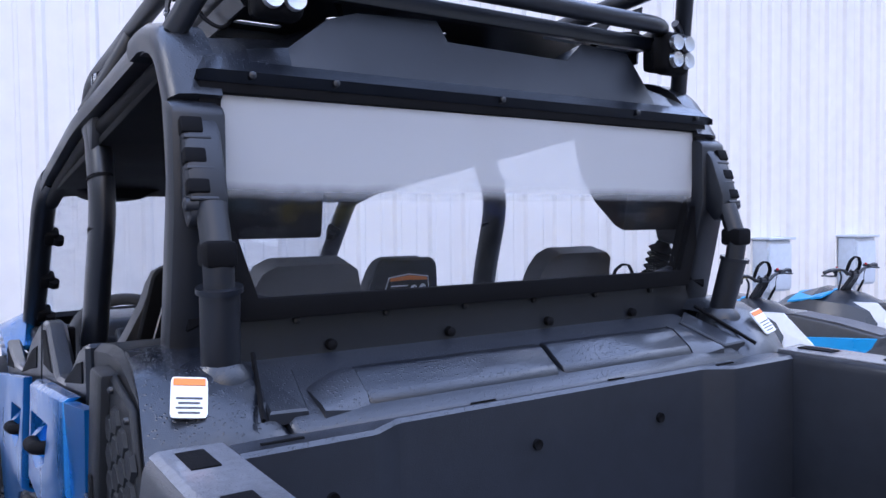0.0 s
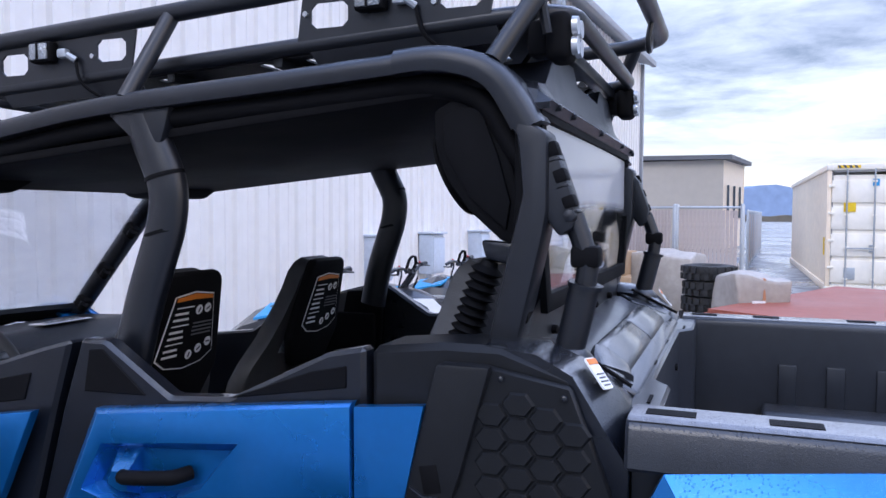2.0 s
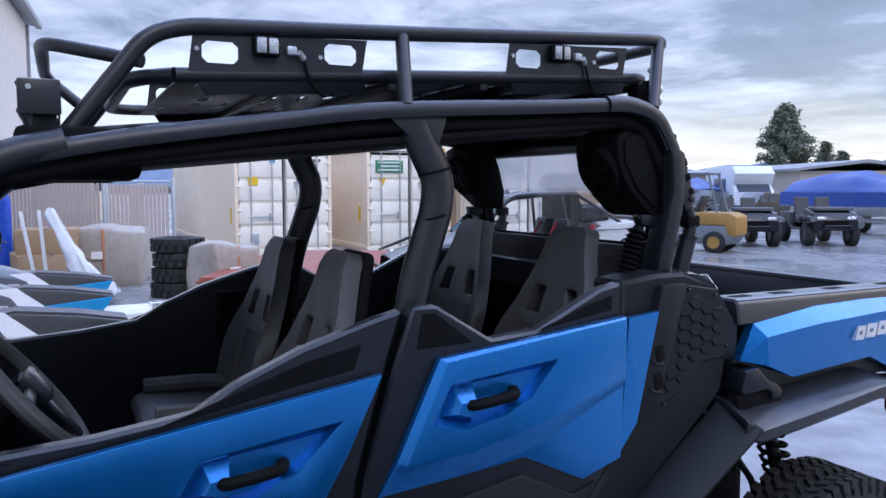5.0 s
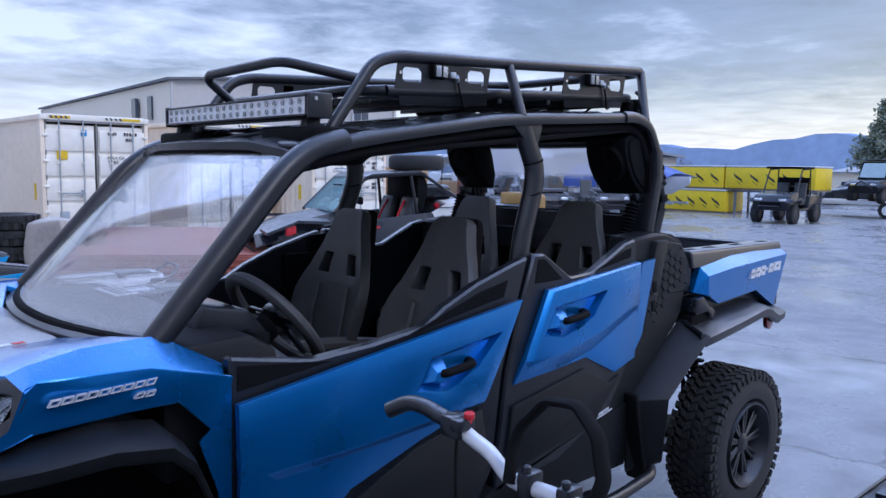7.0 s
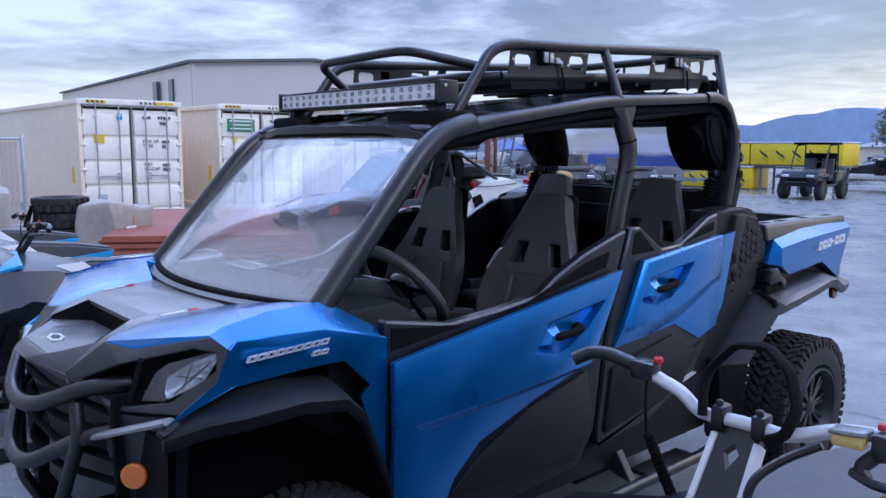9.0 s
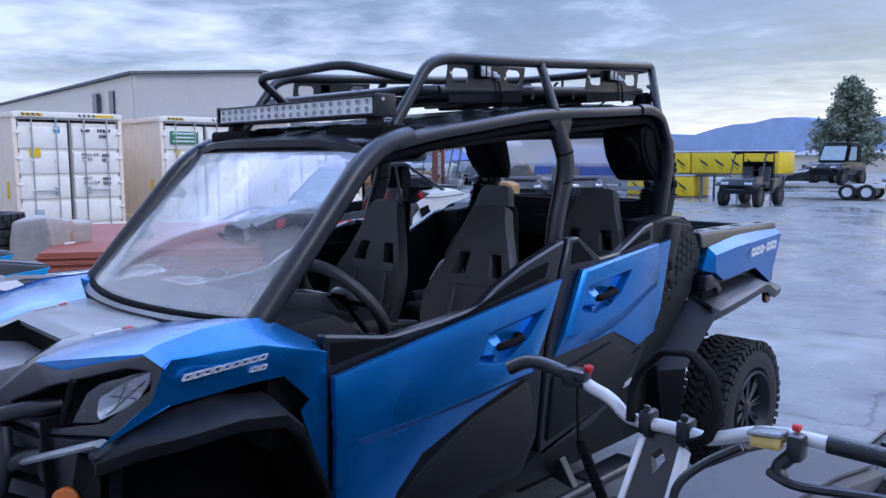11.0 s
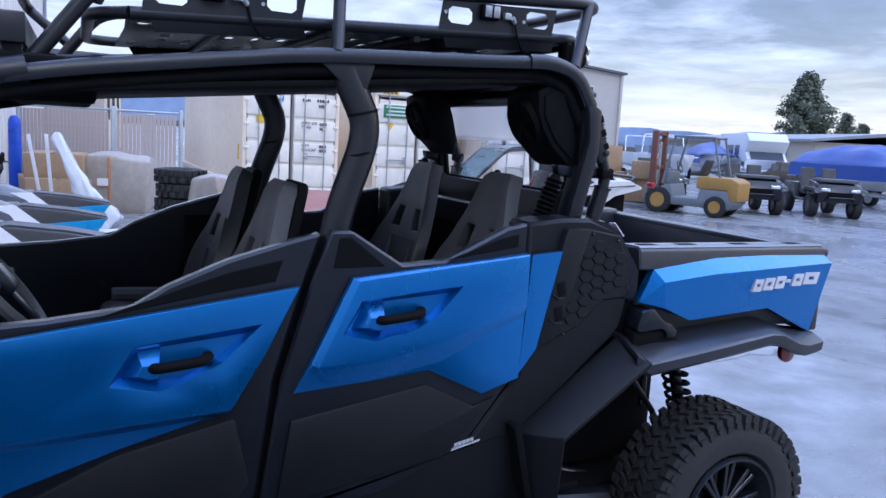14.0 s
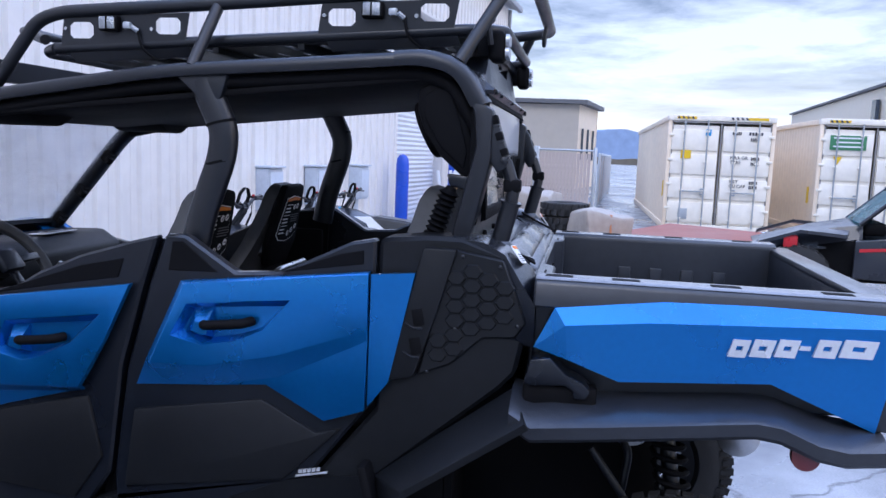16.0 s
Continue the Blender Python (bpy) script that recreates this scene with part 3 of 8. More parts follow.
# ---- shipping containers ----
def container(at, length=12.2, turn=0, sign="yellow"):
    """Doors face -x; at is the foot of the door end's middle."""
    c = empty("shipping_container", "white steel shipping container, doors shut", "shipping container", at, turn, "row of shipping containers")
    W, Hc = 2.5, 2.82
    ribs = []
    n = 44
    for k in range(n + 1):
        x = 0.15 + k * (length - 0.3) / n
        q = (length - 0.3) / n
        ribs += [(x, 0.0), (x + q * 0.25, 0.0), (x + q * 0.5, 0.035), (x + q * 0.75, 0.035)]
    ribs = [p for p in ribs if p[0] < length - 0.1]
    for s in (1, -1):
        part("side_wall", loft([[(x, s * (W / 2 - 0.05 + d - 0.02), z) for x, d in ribs] for z in (0.14, Hc - 0.1)], (0, -s * 0.02, 0)), CONT_SIDE, c)
        part("bottom_rail", box(length / 2, s * (W / 2 - 0.04), 0.08, length, 0.08, 0.16, 0.01), CONT_SIDE, c)
        part("top_rail", box(length / 2, s * (W / 2 - 0.03), Hc - 0.06, length, 0.06, 0.12, 0.01), CONT_SIDE, c)
        part("corner_post", box(0.04, s * (W / 2 - 0.04), Hc / 2, 0.09, 0.09, Hc, 0.01), CONT_SIDE, c)
        for z in (0.06, Hc - 0.06):
            part("corner_casting", box(0.05, s * (W / 2 - 0.055), z, 0.17, 0.13, 0.13, 0.012), CONT, c)
        part("gasket", box(0.012, s * (W / 2 - 0.108), Hc / 2, 0.04, 0.022, Hc - 0.35, 0), CONT_DARK, c)
        for z in (0.55, 1.15, 1.75, 2.35):
            part("hinge", box(-0.02, s * (W / 2 - 0.09), z, 0.05, 0.12, 0.06, 0.01), CONT, c)
        part("hazard_band", box(-0.026, s * (W / 2 - 0.42), Hc - 0.05, 0.012, 0.46, 0.06, 0), YELLOW, c, "black and yellow striped height warning")
        for k in range(4):
            part("stripe", extr([(s * (W / 2 - 0.62) + k * 0.11 + 0.02, Hc - 0.079), (s * (W / 2 - 0.62) + k * 0.11 + 0.07, Hc - 0.079), (s * (W / 2 - 0.62) + k * 0.11 + 0.10, Hc - 0.021), (s * (W / 2 - 0.62) + k * 0.11 + 0.05, Hc - 0.021)], "x", -0.036, -0.031), INK, c)
    part("roof", box(length / 2, 0, Hc - 0.05, length - 0.1, W - 0.1, 0.05, 0), CONT, c)
    part("header", box(0.03, 0, Hc - 0.05, 0.10, W - 0.2, 0.14, 0.01), CONT, c)
    part("header_gasket", box(0.0, 0, Hc - 0.15, 0.05, W - 0.24, 0.035, 0), CONT_DARK, c)
    part("door_sill", box(0.03, 0, 0.08, 0.10, W - 0.2, 0.16, 0.01), CONT, c)
    part("centre_gasket", box(0.012, 0, Hc / 2, 0.05, 0.028, Hc - 0.35, 0), CONT_DARK, c)
    for s in (1, -1):
        d = part("door", box(0.045, s * 0.61, 1.38, 0.03, 1.13, 2.42, 0), CONT, c, "white panelled steel door")
        for k in range(4):
            part("door_panel", box(0.018, s * 0.61, 0.20 + k * 0.59 + 0.26, 0.054, 1.10, 0.50, 0.012), CONT, d)
        for y in (0.32, 0.86):
            bar = part("lock_rod", tube([(-0.055, s * y, 0.12), (-0.055, s * y, Hc - 0.1)], 0.019, 0), GALV, d)
            for z in (0.3, 1.0, 1.7, 2.45):
                part("rod_guide", box(-0.045, s * y, z, 0.05, 0.09, 0.05, 0.01), CONT, d)
        part("handle", box(-0.075, s * 0.59, 0.98, 0.02, 0.50, 0.035, 0.006), GALV, d)
        for z in (0.92, 1.04):
            part("latch", box(-0.06, s * 0.36, z, 0.05, 0.10, 0.04, 0.006), GALV, d)
    # placards and marks on the doors (the image's left door is the +y one)
    if sign == "yellow":
        part("placard", box(-0.03, 0.80, 1.88, 0.008, 0.24, 0.20, 0), YELLOW, c, "yellow square placard")
        part("placard", box(-0.03, 0.30, 2.42, 0.008, 0.13, 0.15, 0), CYAN, c, "small blue placard")
        part("vent", box(-0.03, 0.78, 0.42, 0.02, 0.22, 0.26, 0.006), GALV, c)
    else:
        part("placard", box(-0.035, 0.62, 2.28, 0.012, 0.80, 0.34, 0.004), GREEN, c, "green and white lettered plate")
        for k in range(3):
            part("lettering", box(-0.043, 0.62, 2.39 - 0.10 * k, 0.004, 0.66 - 0.12 * (k % 2), 0.035, 0), LABEL, c)
        part("placard", extr([(0.92, 1.95), (0.72, 1.95), (0.82, 1.76)], "x", -0.034, -0.026), YELLOW, c, "yellow warning triangle")
    for k, (y, z, wd) in enumerate([(-0.36, 2.42, 0.22), (-0.80, 2.42, 0.34), (-0.78, 2.28, 0.2), (-0.82, 1.82, 0.2), (-0.82, 1.70, 0.2), (-0.82, 1.24, 0.2), (-0.82, 1.13, 0.2)]):
        part("lettering", joined(*[box(-0.029, y + wd / 2 - (i + 0.5) * wd / 5, z, 0.006, wd / 5 * 0.66, 0.075, 0) for i in range(5)]), INK, c)
    for words, y, z in (("MAX GR", -0.24, 1.80), ("TARE", -0.24, 1.69), ("NET", -0.26, 1.22), ("CU.CAP", -0.26, 1.11)):
        cu = bpy.data.curves.new("lettering", "FONT")
        cu.body, cu.size, cu.extrude = words, 0.11, 0.003
        t = new("lettering", cu)
        t.parent = c
        t.matrix_basis = pose(-0.03, y, z, 90, 0, -90)
        t.data.materials.append(INK)
    part("warning_tape", box(length * 0.03 + 0.3, W / 2 - 0.02, 1.0, 0.12, 0.02, 0.4, 0), YELLOW, c)
    return c


container((17.1, -3.38, 0))
container((16.95, -6.83, 0), sign="green")
container((15.2, -9.55, 0), sign="green")


# ---- far buildings ----
def grey_building():
    b = empty("grey_building", "large grey and beige metal-clad industrial building", "building")
    g0, g1, ax = (57.9, -22.6), (56.4, -44.0), (57.15, -33.3)
    gable = bmesh.new()
    vs = [gable.verts.new(p) for p in ((*g0, 0), (*g1, 0), (*g1, 8.25), (*ax, 9.1), (*g0, 8.25))]
    gable.faces.new(vs)
    part("gable_wall", backed(gable, (0.3, 0, 0)), GREY_CLAD, b, "grey ribbed gable wall")
    side = loft([[(57.9 + 0.0 + k * 0.48, -22.6 - k * 0.034 + (0.05 if k % 2 else 0), z) for k in range(101)] for z in (0, 8.2)], (0, -0.2, 0))
    part("side_wall", side, TAN_CLAD, b, "beige ribbed side wall")
    part("roof", loft([[(g0[0] - 0.4, g0[1] + 0.4, 8.25), (106, -25.7, 8.25)], [(ax[0] - 0.4, ax[1], 9.15), (105, -36.5, 9.15)], [(g1[0] - 0.4, g1[1] - 0.4, 8.25), (104, -47.5, 8.25)]], (0, 0, 0.2)), BLACK_ROOF, b)
    part("corner_trim", box(57.8, -22.7, 4.1, 0.25, 0.25, 8.2, 0), GREY_CLAD, b)
    part("corner_trim", box(56.3, -44.0, 4.1, 0.25, 0.25, 8.2, 0), GREY_CLAD, b)
    for y in (-34.8, -40.1):
        w = part("window", box(57.0 + (y + 33.3) * 0.07 - 0.1, y, 6.35, 0.12, 1.8, 1.35, 0), WALL, b)
        for q in (-0.55, 0.55):
            part("pane", box(56.9 + (y + 33.3) * 0.07 - 0.12, y + q * 0.78, 6.35, 0.06, 0.74, 1.15, 0), PANE, w)
    for x in (62.5, 66.0):
        part("window", box(x, -22.85 + 0.0, 6.3, 0.9, 0.3, 1.9, 0), PANE, b)
    return b


grey_building()


def tan_building():
    b = empty("beige_building", "beige metal building beyond the slatted fence", "building")
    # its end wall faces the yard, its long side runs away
    # shade of the end wall is put into a darker tan than the side's
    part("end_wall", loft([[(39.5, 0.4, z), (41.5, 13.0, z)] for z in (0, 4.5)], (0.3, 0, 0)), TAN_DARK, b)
    part("side_wall", loft([[(39.5, 0.4, z), (45.2, -0.62, z)] for z in (0, 4.5)], (0.1, 0.3, 0)), TAN_CLAD, b)
    part("roof", loft([[(39.1, 0.0, 4.5), (45.5, -1.0, 4.5)], [(41.2, 13.0, 4.7), (47.5, 12.0, 4.7)]], (0, 0, 0.22)), BLACK_ROOF, b)
    for k in range(3):
        part("window", box(40.7 + k * 1.6, 0.17 - k * 0.288, 2.4, 0.6, 0.12, 1.7, 0), PANE, b)
    part("back_wall", loft([[(45.2, -0.62, z), (47.2, 12.0, z)] for z in (0, 4.5)], (-0.2, 0, 0)), TAN_CLAD, b)
    return b


tan_building()


def hills():
    rnd = random.Random(5)
    rows = []
    for lift in (0, 1):
        row = []
        for k in range(161):
            a = radians(-175 + k * 1.25)
            r = 2600.0
            el = float(np.interp(-175 + k * 1.25, (-175, -100, -84, -71, -66, -62, -58, -40, -20, -2, 25), (2.2, 2.5, 2.9, 2.65, 2.2, 1.6, 1.75, 1.25, 1.5, 1.95, 1.7)))
            h = r * math.tan(radians(el)) + 7 * math.sin(k * 0.83) + 5 * math.sin(k * 2.1)
            row.append((r * math.cos(a), r * math.sin(a), -5 if not lift else max(20, h)))
        rows.append(row)
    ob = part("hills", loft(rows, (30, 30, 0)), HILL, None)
    return tagged(ob, "distant wooded hills under cloud, haze painted in their blue", "hills", kind="structure")


hills()

# ---- the blue four-seat side-by-side vehicle; it faces +y, its rear hoops stand at y = 0 ----
LIFT = 0.09
utv = empty("utility_vehicle", "blue and black four-seat off-road side-by-side with roof rack", "off-road vehicle")


def up(bm):
    return moved(bm, z=LIFT)


def one(name, bm, mat, label="", parent=None, sharp=35):
    return part(name, up(bm), mat, parent or utv, label, sharp)


def both(name, bm, mat, label="", sharp=35):
    """The left part as drawn, and its mirror image on the right."""
    r = flipped(bm)
    return one(name, bm, mat, label, None, sharp), one(name, r, mat, label, None, sharp)


def X(poly, x):
    return [(x, y, z) for y, z in poly]


def doors():
    # black door shells
    front = [(2.185, 1.14), (1.93, 1.095), (1.71, 1.11), (1.51, 1.135), (1.42, 1.19), (1.27, 1.255), (1.09, 1.31), (1.012, 1.33), (1.06, 1.18), (1.135, 0.92), (1.18, 0.57), (1.27, 0.44), (2.0, 0.40), (2.185, 0.46)]
    rear = [(0.985, 1.335), (0.92, 1.335), (0.76, 1.235), (0.62, 1.245), (0.41, 1.345), (0.335, 1.36), (0.335, 0.88), (0.52, 0.64), (0.80, 0.52), (1.16, 0.48), (1.165, 0.57), (1.115, 0.92), (1.04, 1.18)]
    shells = {}
    for key, poly in (("front_door", front), ("rear_door", rear)):
        shells[key] = both(key, extr(poly, "x", -0.70, -0.655, 0.008), PLASTIC, "black plastic door shell with a blue outer panel")
    # dark plates laid on the shells paint the shade of shallow recesses
    for key, poly in (("front_door", [(1.12, 1.255), (1.14, 1.195), (1.30, 1.168), (1.60, 1.110), (1.38, 1.185), (1.26, 1.225)]), ("front_door", [(2.165, 1.115), (2.165, 1.045), (1.86, 1.082), (1.93, 1.09)]), ("rear_door", [(0.960, 1.315), (0.975, 1.228), (0.815, 1.232), (0.925, 1.318)]), ("rear_door", [(0.44, 1.31), (0.37, 1.325), (0.37, 1.285), (0.62, 1.245)])):
        for host, flip in zip(shells[key], (False, True)):
            g = softened(extr(poly, "x", -0.703, -0.698), 0.002, 1)
            one("door_recess_shade", flipped(g) if flip else g, PLASTIC_DARK, "", host)
    for key, poly in (("rear_door", [(1.088, 0.79), (0.67, 0.862), (0.50, 0.775), (0.42, 0.80), (0.60, 0.62), (1.125, 0.535)]), ("front_door", [(1.93, 0.53), (1.80, 0.63), (1.55, 0.745), (1.245, 0.815), (1.20, 0.62), (1.30, 0.475)])):
        for host, flip in zip(shells[key], (False, True)):
            g = softened(extr(poly, "x", -0.712, -0.695), 0.008, 2)
            one("lower_panel", flipped(g) if flip else g, TRIM, "", host)
    # blue outer panels: a flat upper field with a sunk handle pocket and a lower field that turns inwards
    def panel(key, upper, lower, pocket):
        """upper: the flat field's outline at the crease's outer plane; lower: facets of (x, y, z) under the crease."""
        OUT, FLOOR = -0.738, -0.7045
        my, mz = sum(p[0] for p in pocket) / len(pocket), sum(p[1] for p in pocket) / len(pocket)
        pocket = [(my + (y - my) * 1.09, mz - 0.009 + (z - mz) * 1.10) for y, z in pocket]
        pk = X(pocket, OUT)
        bm = softened(skin([X(upper, OUT)] + lower, (0.02, 0, 0), [(0, pk)]), 0.004, 2)
        cy, cz = sum(p[0] for p in pocket) / len(pocket), sum(p[1] for p in pocket) / len(pocket)
        floor = [(FLOOR, cy + (y - cy) * 0.86, cz + (z - cz) * 0.72) for y, z in pocket]
        lip = [(OUT + 0.004, cy + (y - cy) * 0.985, cz + (z - cz) * 0.96) for y, z in pocket]
        well = bmesh.new()
        a, mid, b = ([well.verts.new(p) for p in ring] for ring in (pk, lip, floor))
        for u, v in ((a, mid), (mid, b)):
            for i in range(len(a)):
                j = (i + 1) % len(a)
                well.faces.new((u[i], u[j], v[j], v[i]))
        well.faces.new(b)
        bm = joined(bm, well)
        for s, host in zip((-1, 1), shells[key]):
            q = bm if s == -1 else flipped(keep)
            if s == -1:
                keep = bm.copy()
            one("outer_panel", q, BLUE, "blue painted outer panel", host, 25)
            h = tube([(-0.712, cy + 0.072, cz - 0.003), (-0.746, cy + 0.058, cz - 0.001), (-0.750, cy + 0.0, cz + 0.006), (-0.746, cy - 0.062, cz + 0.013), (-0.712, cy - 0.076, cz + 0.015)], 0.0145, 0.014, 12, 1.15)
            # faceted block in front of the handle: a bright upper slope, a flat face and a lower slope
            o4, b4 = -0.7415, -0.7055
            pt = [(cy + 0.138, cz - 0.030), (cy + 0.104, cz + 0.042), (cy + 0.044, cz + 0.046), (cy + 0.048, cz - 0.046), (cy + 0.078, cz - 0.048)]
            tp = [(cy + 0.100, cz - 0.020), (cy + 0.090, cz + 0.006), (cy + 0.050, cz + 0.010), (cy + 0.052, cz - 0.028), (cy + 0.072, cz - 0.030)]
            f = skin([[(o4, *p) for p in tp]] + [[(o4, *tp[k]), (o4, *tp[(k + 1) % 5]), (b4, *pt[(k + 1) % 5]), (b4, *pt[k])] for k in range(5)], (0.006, 0, 0))
            one("handle", h if s == -1 else flipped(h), PLASTIC_DARK, "black door handle", host)
            one("latch_plate", f if s == -1 else flipped(f), BLUE, "blue faceted latch plate", host, 20)

    # front: the crease starts near the hinge and runs level to the rear corner
    O, I = -0.738, -0.716
    panel("front_door", [(2.18, 1.02), (1.08, 1.184), (1.17, 1.0), (1.258, 0.850), (1.55, 0.832), (1.80, 0.816), (2.10, 0.812), (2.176, 0.80)],
          [[(O, 2.176, 0.80), (O, 2.10, 0.812), (-0.722, 2.06, 0.782), (-0.726, 2.10, 0.62), (-0.728, 2.18, 0.56)],
           [(-0.728, 2.18, 0.56), (-0.726, 2.10, 0.62), (I, 1.99, 0.46), (-0.722, 2.18, 0.45)],
           [(O, 2.10, 0.812), (O, 1.80, 0.816), (-0.714, 1.80, 0.790), (-0.722, 2.06, 0.782)],
           [(O, 1.80, 0.816), (O, 1.55, 0.832), (-0.713, 1.55, 0.806), (-0.714, 1.80, 0.790)],
           [(O, 1.55, 0.832), (O, 1.258, 0.850), (-0.712, 1.262, 0.832), (-0.713, 1.55, 0.806)],
           [(-0.713, 1.55, 0.806), (-0.712, 1.262, 0.832), (-0.706, 1.31, 0.822), (-0.706, 1.53, 0.762)],
           [(-0.714, 1.80, 0.790), (-0.713, 1.55, 0.806), (-0.706, 1.53, 0.762), (-0.706, 1.80, 0.675)],
           [(-0.722, 2.06, 0.782), (-0.714, 1.80, 0.790), (-0.706, 1.80, 0.675), (-0.706, 1.91, 0.58), (I, 1.99, 0.46), (-0.726, 2.10, 0.62)]],
          [(1.549, 0.955), (1.495, 1.044), (1.201, 1.083), (1.294, 0.997), (1.391, 0.944), (1.444, 0.935)])
    # rear: the crease climbs to the seam and dies out there; a narrow bevel follows the slanting front edge
    panel("rear_door", [(0.905, 1.196), (0.345, 1.262), (0.345, 1.103), (0.62, 1.004), (0.84, 0.955), (1.018, 0.950)],
          [[(O, 0.905, 1.196), (O, 1.018, 0.950), (-0.722, 1.040, 0.952), (-0.724, 0.922, 1.203)],
           [(-0.724, 0.922, 1.203), (-0.728, 0.345, 1.268), (O, 0.345, 1.262), (O, 0.905, 1.196)],
           [(O, 1.018, 0.950), (O, 0.84, 0.955), (-0.706, 0.84, 0.888), (-0.707, 1.030, 0.905)],
           [(-0.722, 1.040, 0.952), (O, 1.018, 0.950), (-0.707, 1.030, 0.905), (-0.705, 1.082, 0.868)],
           [(O, 0.84, 0.955), (O, 0.62, 1.004), (-0.707, 0.62, 0.932), (-0.706, 0.84, 0.888)],
           [(O, 0.62, 1.004), (O, 0.345, 1.103), (-0.728, 0.345, 1.070), (-0.707, 0.62, 0.932)],
           [(-0.707, 1.030, 0.905), (-0.706, 0.84, 0.888), (-0.705, 0.66, 0.905), (-0.705, 1.082, 0.868)],
           [(-0.706, 0.84, 0.888), (-0.707, 0.62, 0.932), (-0.716, 0.475, 0.816), (-0.705, 0.66, 0.905)],
           [(-0.707, 0.62, 0.932), (-0.728, 0.345, 1.070), (-0.728, 0.352, 0.862), (-0.716, 0.475, 0.816)]],
          [(0.937, 1.052), (0.888, 1.143), (0.592, 1.173), (0.668, 1.085), (0.74, 1.054), (0.843, 1.030)])


doors()


def body_sides():
    # blue strip behind the rear door
    both("quarter_strip", skin([[(-0.737, 0.337, 1.263), (-0.722, 0.215, 1.272), (-0.716, 0.285, 0.95), (-0.716, 0.345, 0.872)]], (0.02, 0, 0)), BLUE, "blue painted strip", 25)
    # rear quarter: shell, raised hexagon-patterned cover and its fixings
    both("quarter_panel", extr([(0.328, 1.36), (0.19, 1.375), (0.09, 1.375), (-0.03, 1.335), (-0.105, 1.16), (-0.075, 1.0), (-0.03, 0.95), (0.33, 0.64), (0.52, 0.62), (0.328, 0.86)], "x", -0.69, -0.55, 0.012), TRIM)
    cover = [(0.115, 1.345), (-0.03, 1.32), (-0.098, 1.15), (-0.07, 1.105), (0.02, 1.098), (0.11, 1.015), (0.205, 0.975), (0.15, 1.2)]
    inset = [(0.095, 1.32), (-0.018, 1.30), (-0.078, 1.15), (-0.06, 1.125), (0.03, 1.118), (0.115, 1.04), (0.17, 1.0), (0.13, 1.19)]

    def inside(y, z):
        ok = False
        for (y0, z0), (y1, z1) in zip(inset, inset[1:] + inset[:1]):
            if (z0 > z) != (z1 > z) and y < (y1 - y0) * (z - z0) / (z1 - z0) + y0:
                ok = not ok
        return ok

    R, WIDE = 0.0235, 1.30
    tile = bmesh.new()
    lo = [tile.verts.new((-0.701, R * WIDE * 0.97 * math.cos(k * math.pi / 3), R * 0.97 * math.sin(k * math.pi / 3))) for k in range(6)]
    hi = [tile.verts.new((-0.7075, R * WIDE * 0.80 * math.cos(k * math.pi / 3), R * 0.80 * math.sin(k * math.pi / 3))) for k in range(6)]
    tile.faces.new(hi)
    for k in range(6):
        tile.faces.new((lo[k], lo[(k + 1) % 6], hi[(k + 1) % 6], hi[k]))
    covers = both("vent_cover", extr(cover, "x", -0.702, -0.688, 0.005), TRIM, "vent cover with raised hexagons")
    for host, bm in zip(covers, (tile.copy(), flipped(tile))):
        first = part("hexagon", bm, TRIM, host, "", 20)
        made = 0
        for i in range(-8, 12):
            for j in range(-4, 16):
                y, z = i * R * WIDE * 1.5 + 0.01, 0.98 + j * R * 1.732 + (R * 0.866 if i % 2 else 0)
                if inside(y, z) and sum(inside(y + R * WIDE * math.cos(k * math.pi / 3), z + R * math.sin(k * math.pi / 3)) for k in range(6)) > 2:
                    ob = first if not made else first.copy()
                    if made:
                        scene.collection.objects.link(ob)
                    ob.location = (0, y, z + LIFT)
                    made += 1
    tile.free()
    for y, z in ((0.085, 1.325), (-0.02, 1.302), (-0.075, 1.14), (0.10, 1.12), (0.175, 0.99)):
        b = lathe([(-0.709, 0.002), (-0.707, 0.005), (-0.70, 0.006)], "x", 12)
        both("screw", moved(b, y=y, z=z), CAGE)
    # hinge covers on the pillar foot
    for y, z in ((0.204, 1.147), (0.208, 1.064)):
        # raised dark box paints the shade inside the slot
        both("hinge_slot_shade", box(-0.7165, y, z, 0.004, 0.032, 0.048, 0.002, Matrix.Rotation(radians(-12), 4, "X")), PLASTIC_DARK)
        both("hinge_ledge", softened(extr([(y + 0.036, z - 0.020), (y + 0.014, z - 0.034), (y - 0.014, z - 0.034), (y - 0.014, z - 0.028), (y + 0.012, z - 0.028), (y + 0.036, z - 0.014)], "x", -0.7225, -0.712), 0.002), PLASTIC)
    # lower cladding, rocker and step bar
    both("rocker_panel", skin([[(-0.70, 1.16, 0.50), (-0.70, 0.52, 0.63), (-0.70, 0.33, 0.66), (-0.66, 0.30, 0.36), (-0.66, 1.30, 0.36), (-0.70, 1.27, 0.46)], [(-0.70, 1.27, 0.46), (-0.66, 1.30, 0.36), (-0.66, 2.1, 0.36), (-0.70, 2.0, 0.42)]], (0.06, 0, 0)), TRIM)
    both("step_bar", tube([(-0.60, 0.12, 0.36), (-0.76, 0.20, 0.33), (-0.78, 0.5, 0.31), (-0.78, 1.8, 0.31), (-0.74, 2.05, 0.34), (-0.62, 2.1, 0.40)], 0.024, 0.08), CAGE)
    for y in (0.75, 1.45):
        both("step_plate", box(-0.74, y, 0.325, 0.10, 0.34, 0.02, 0.006), CAGE)
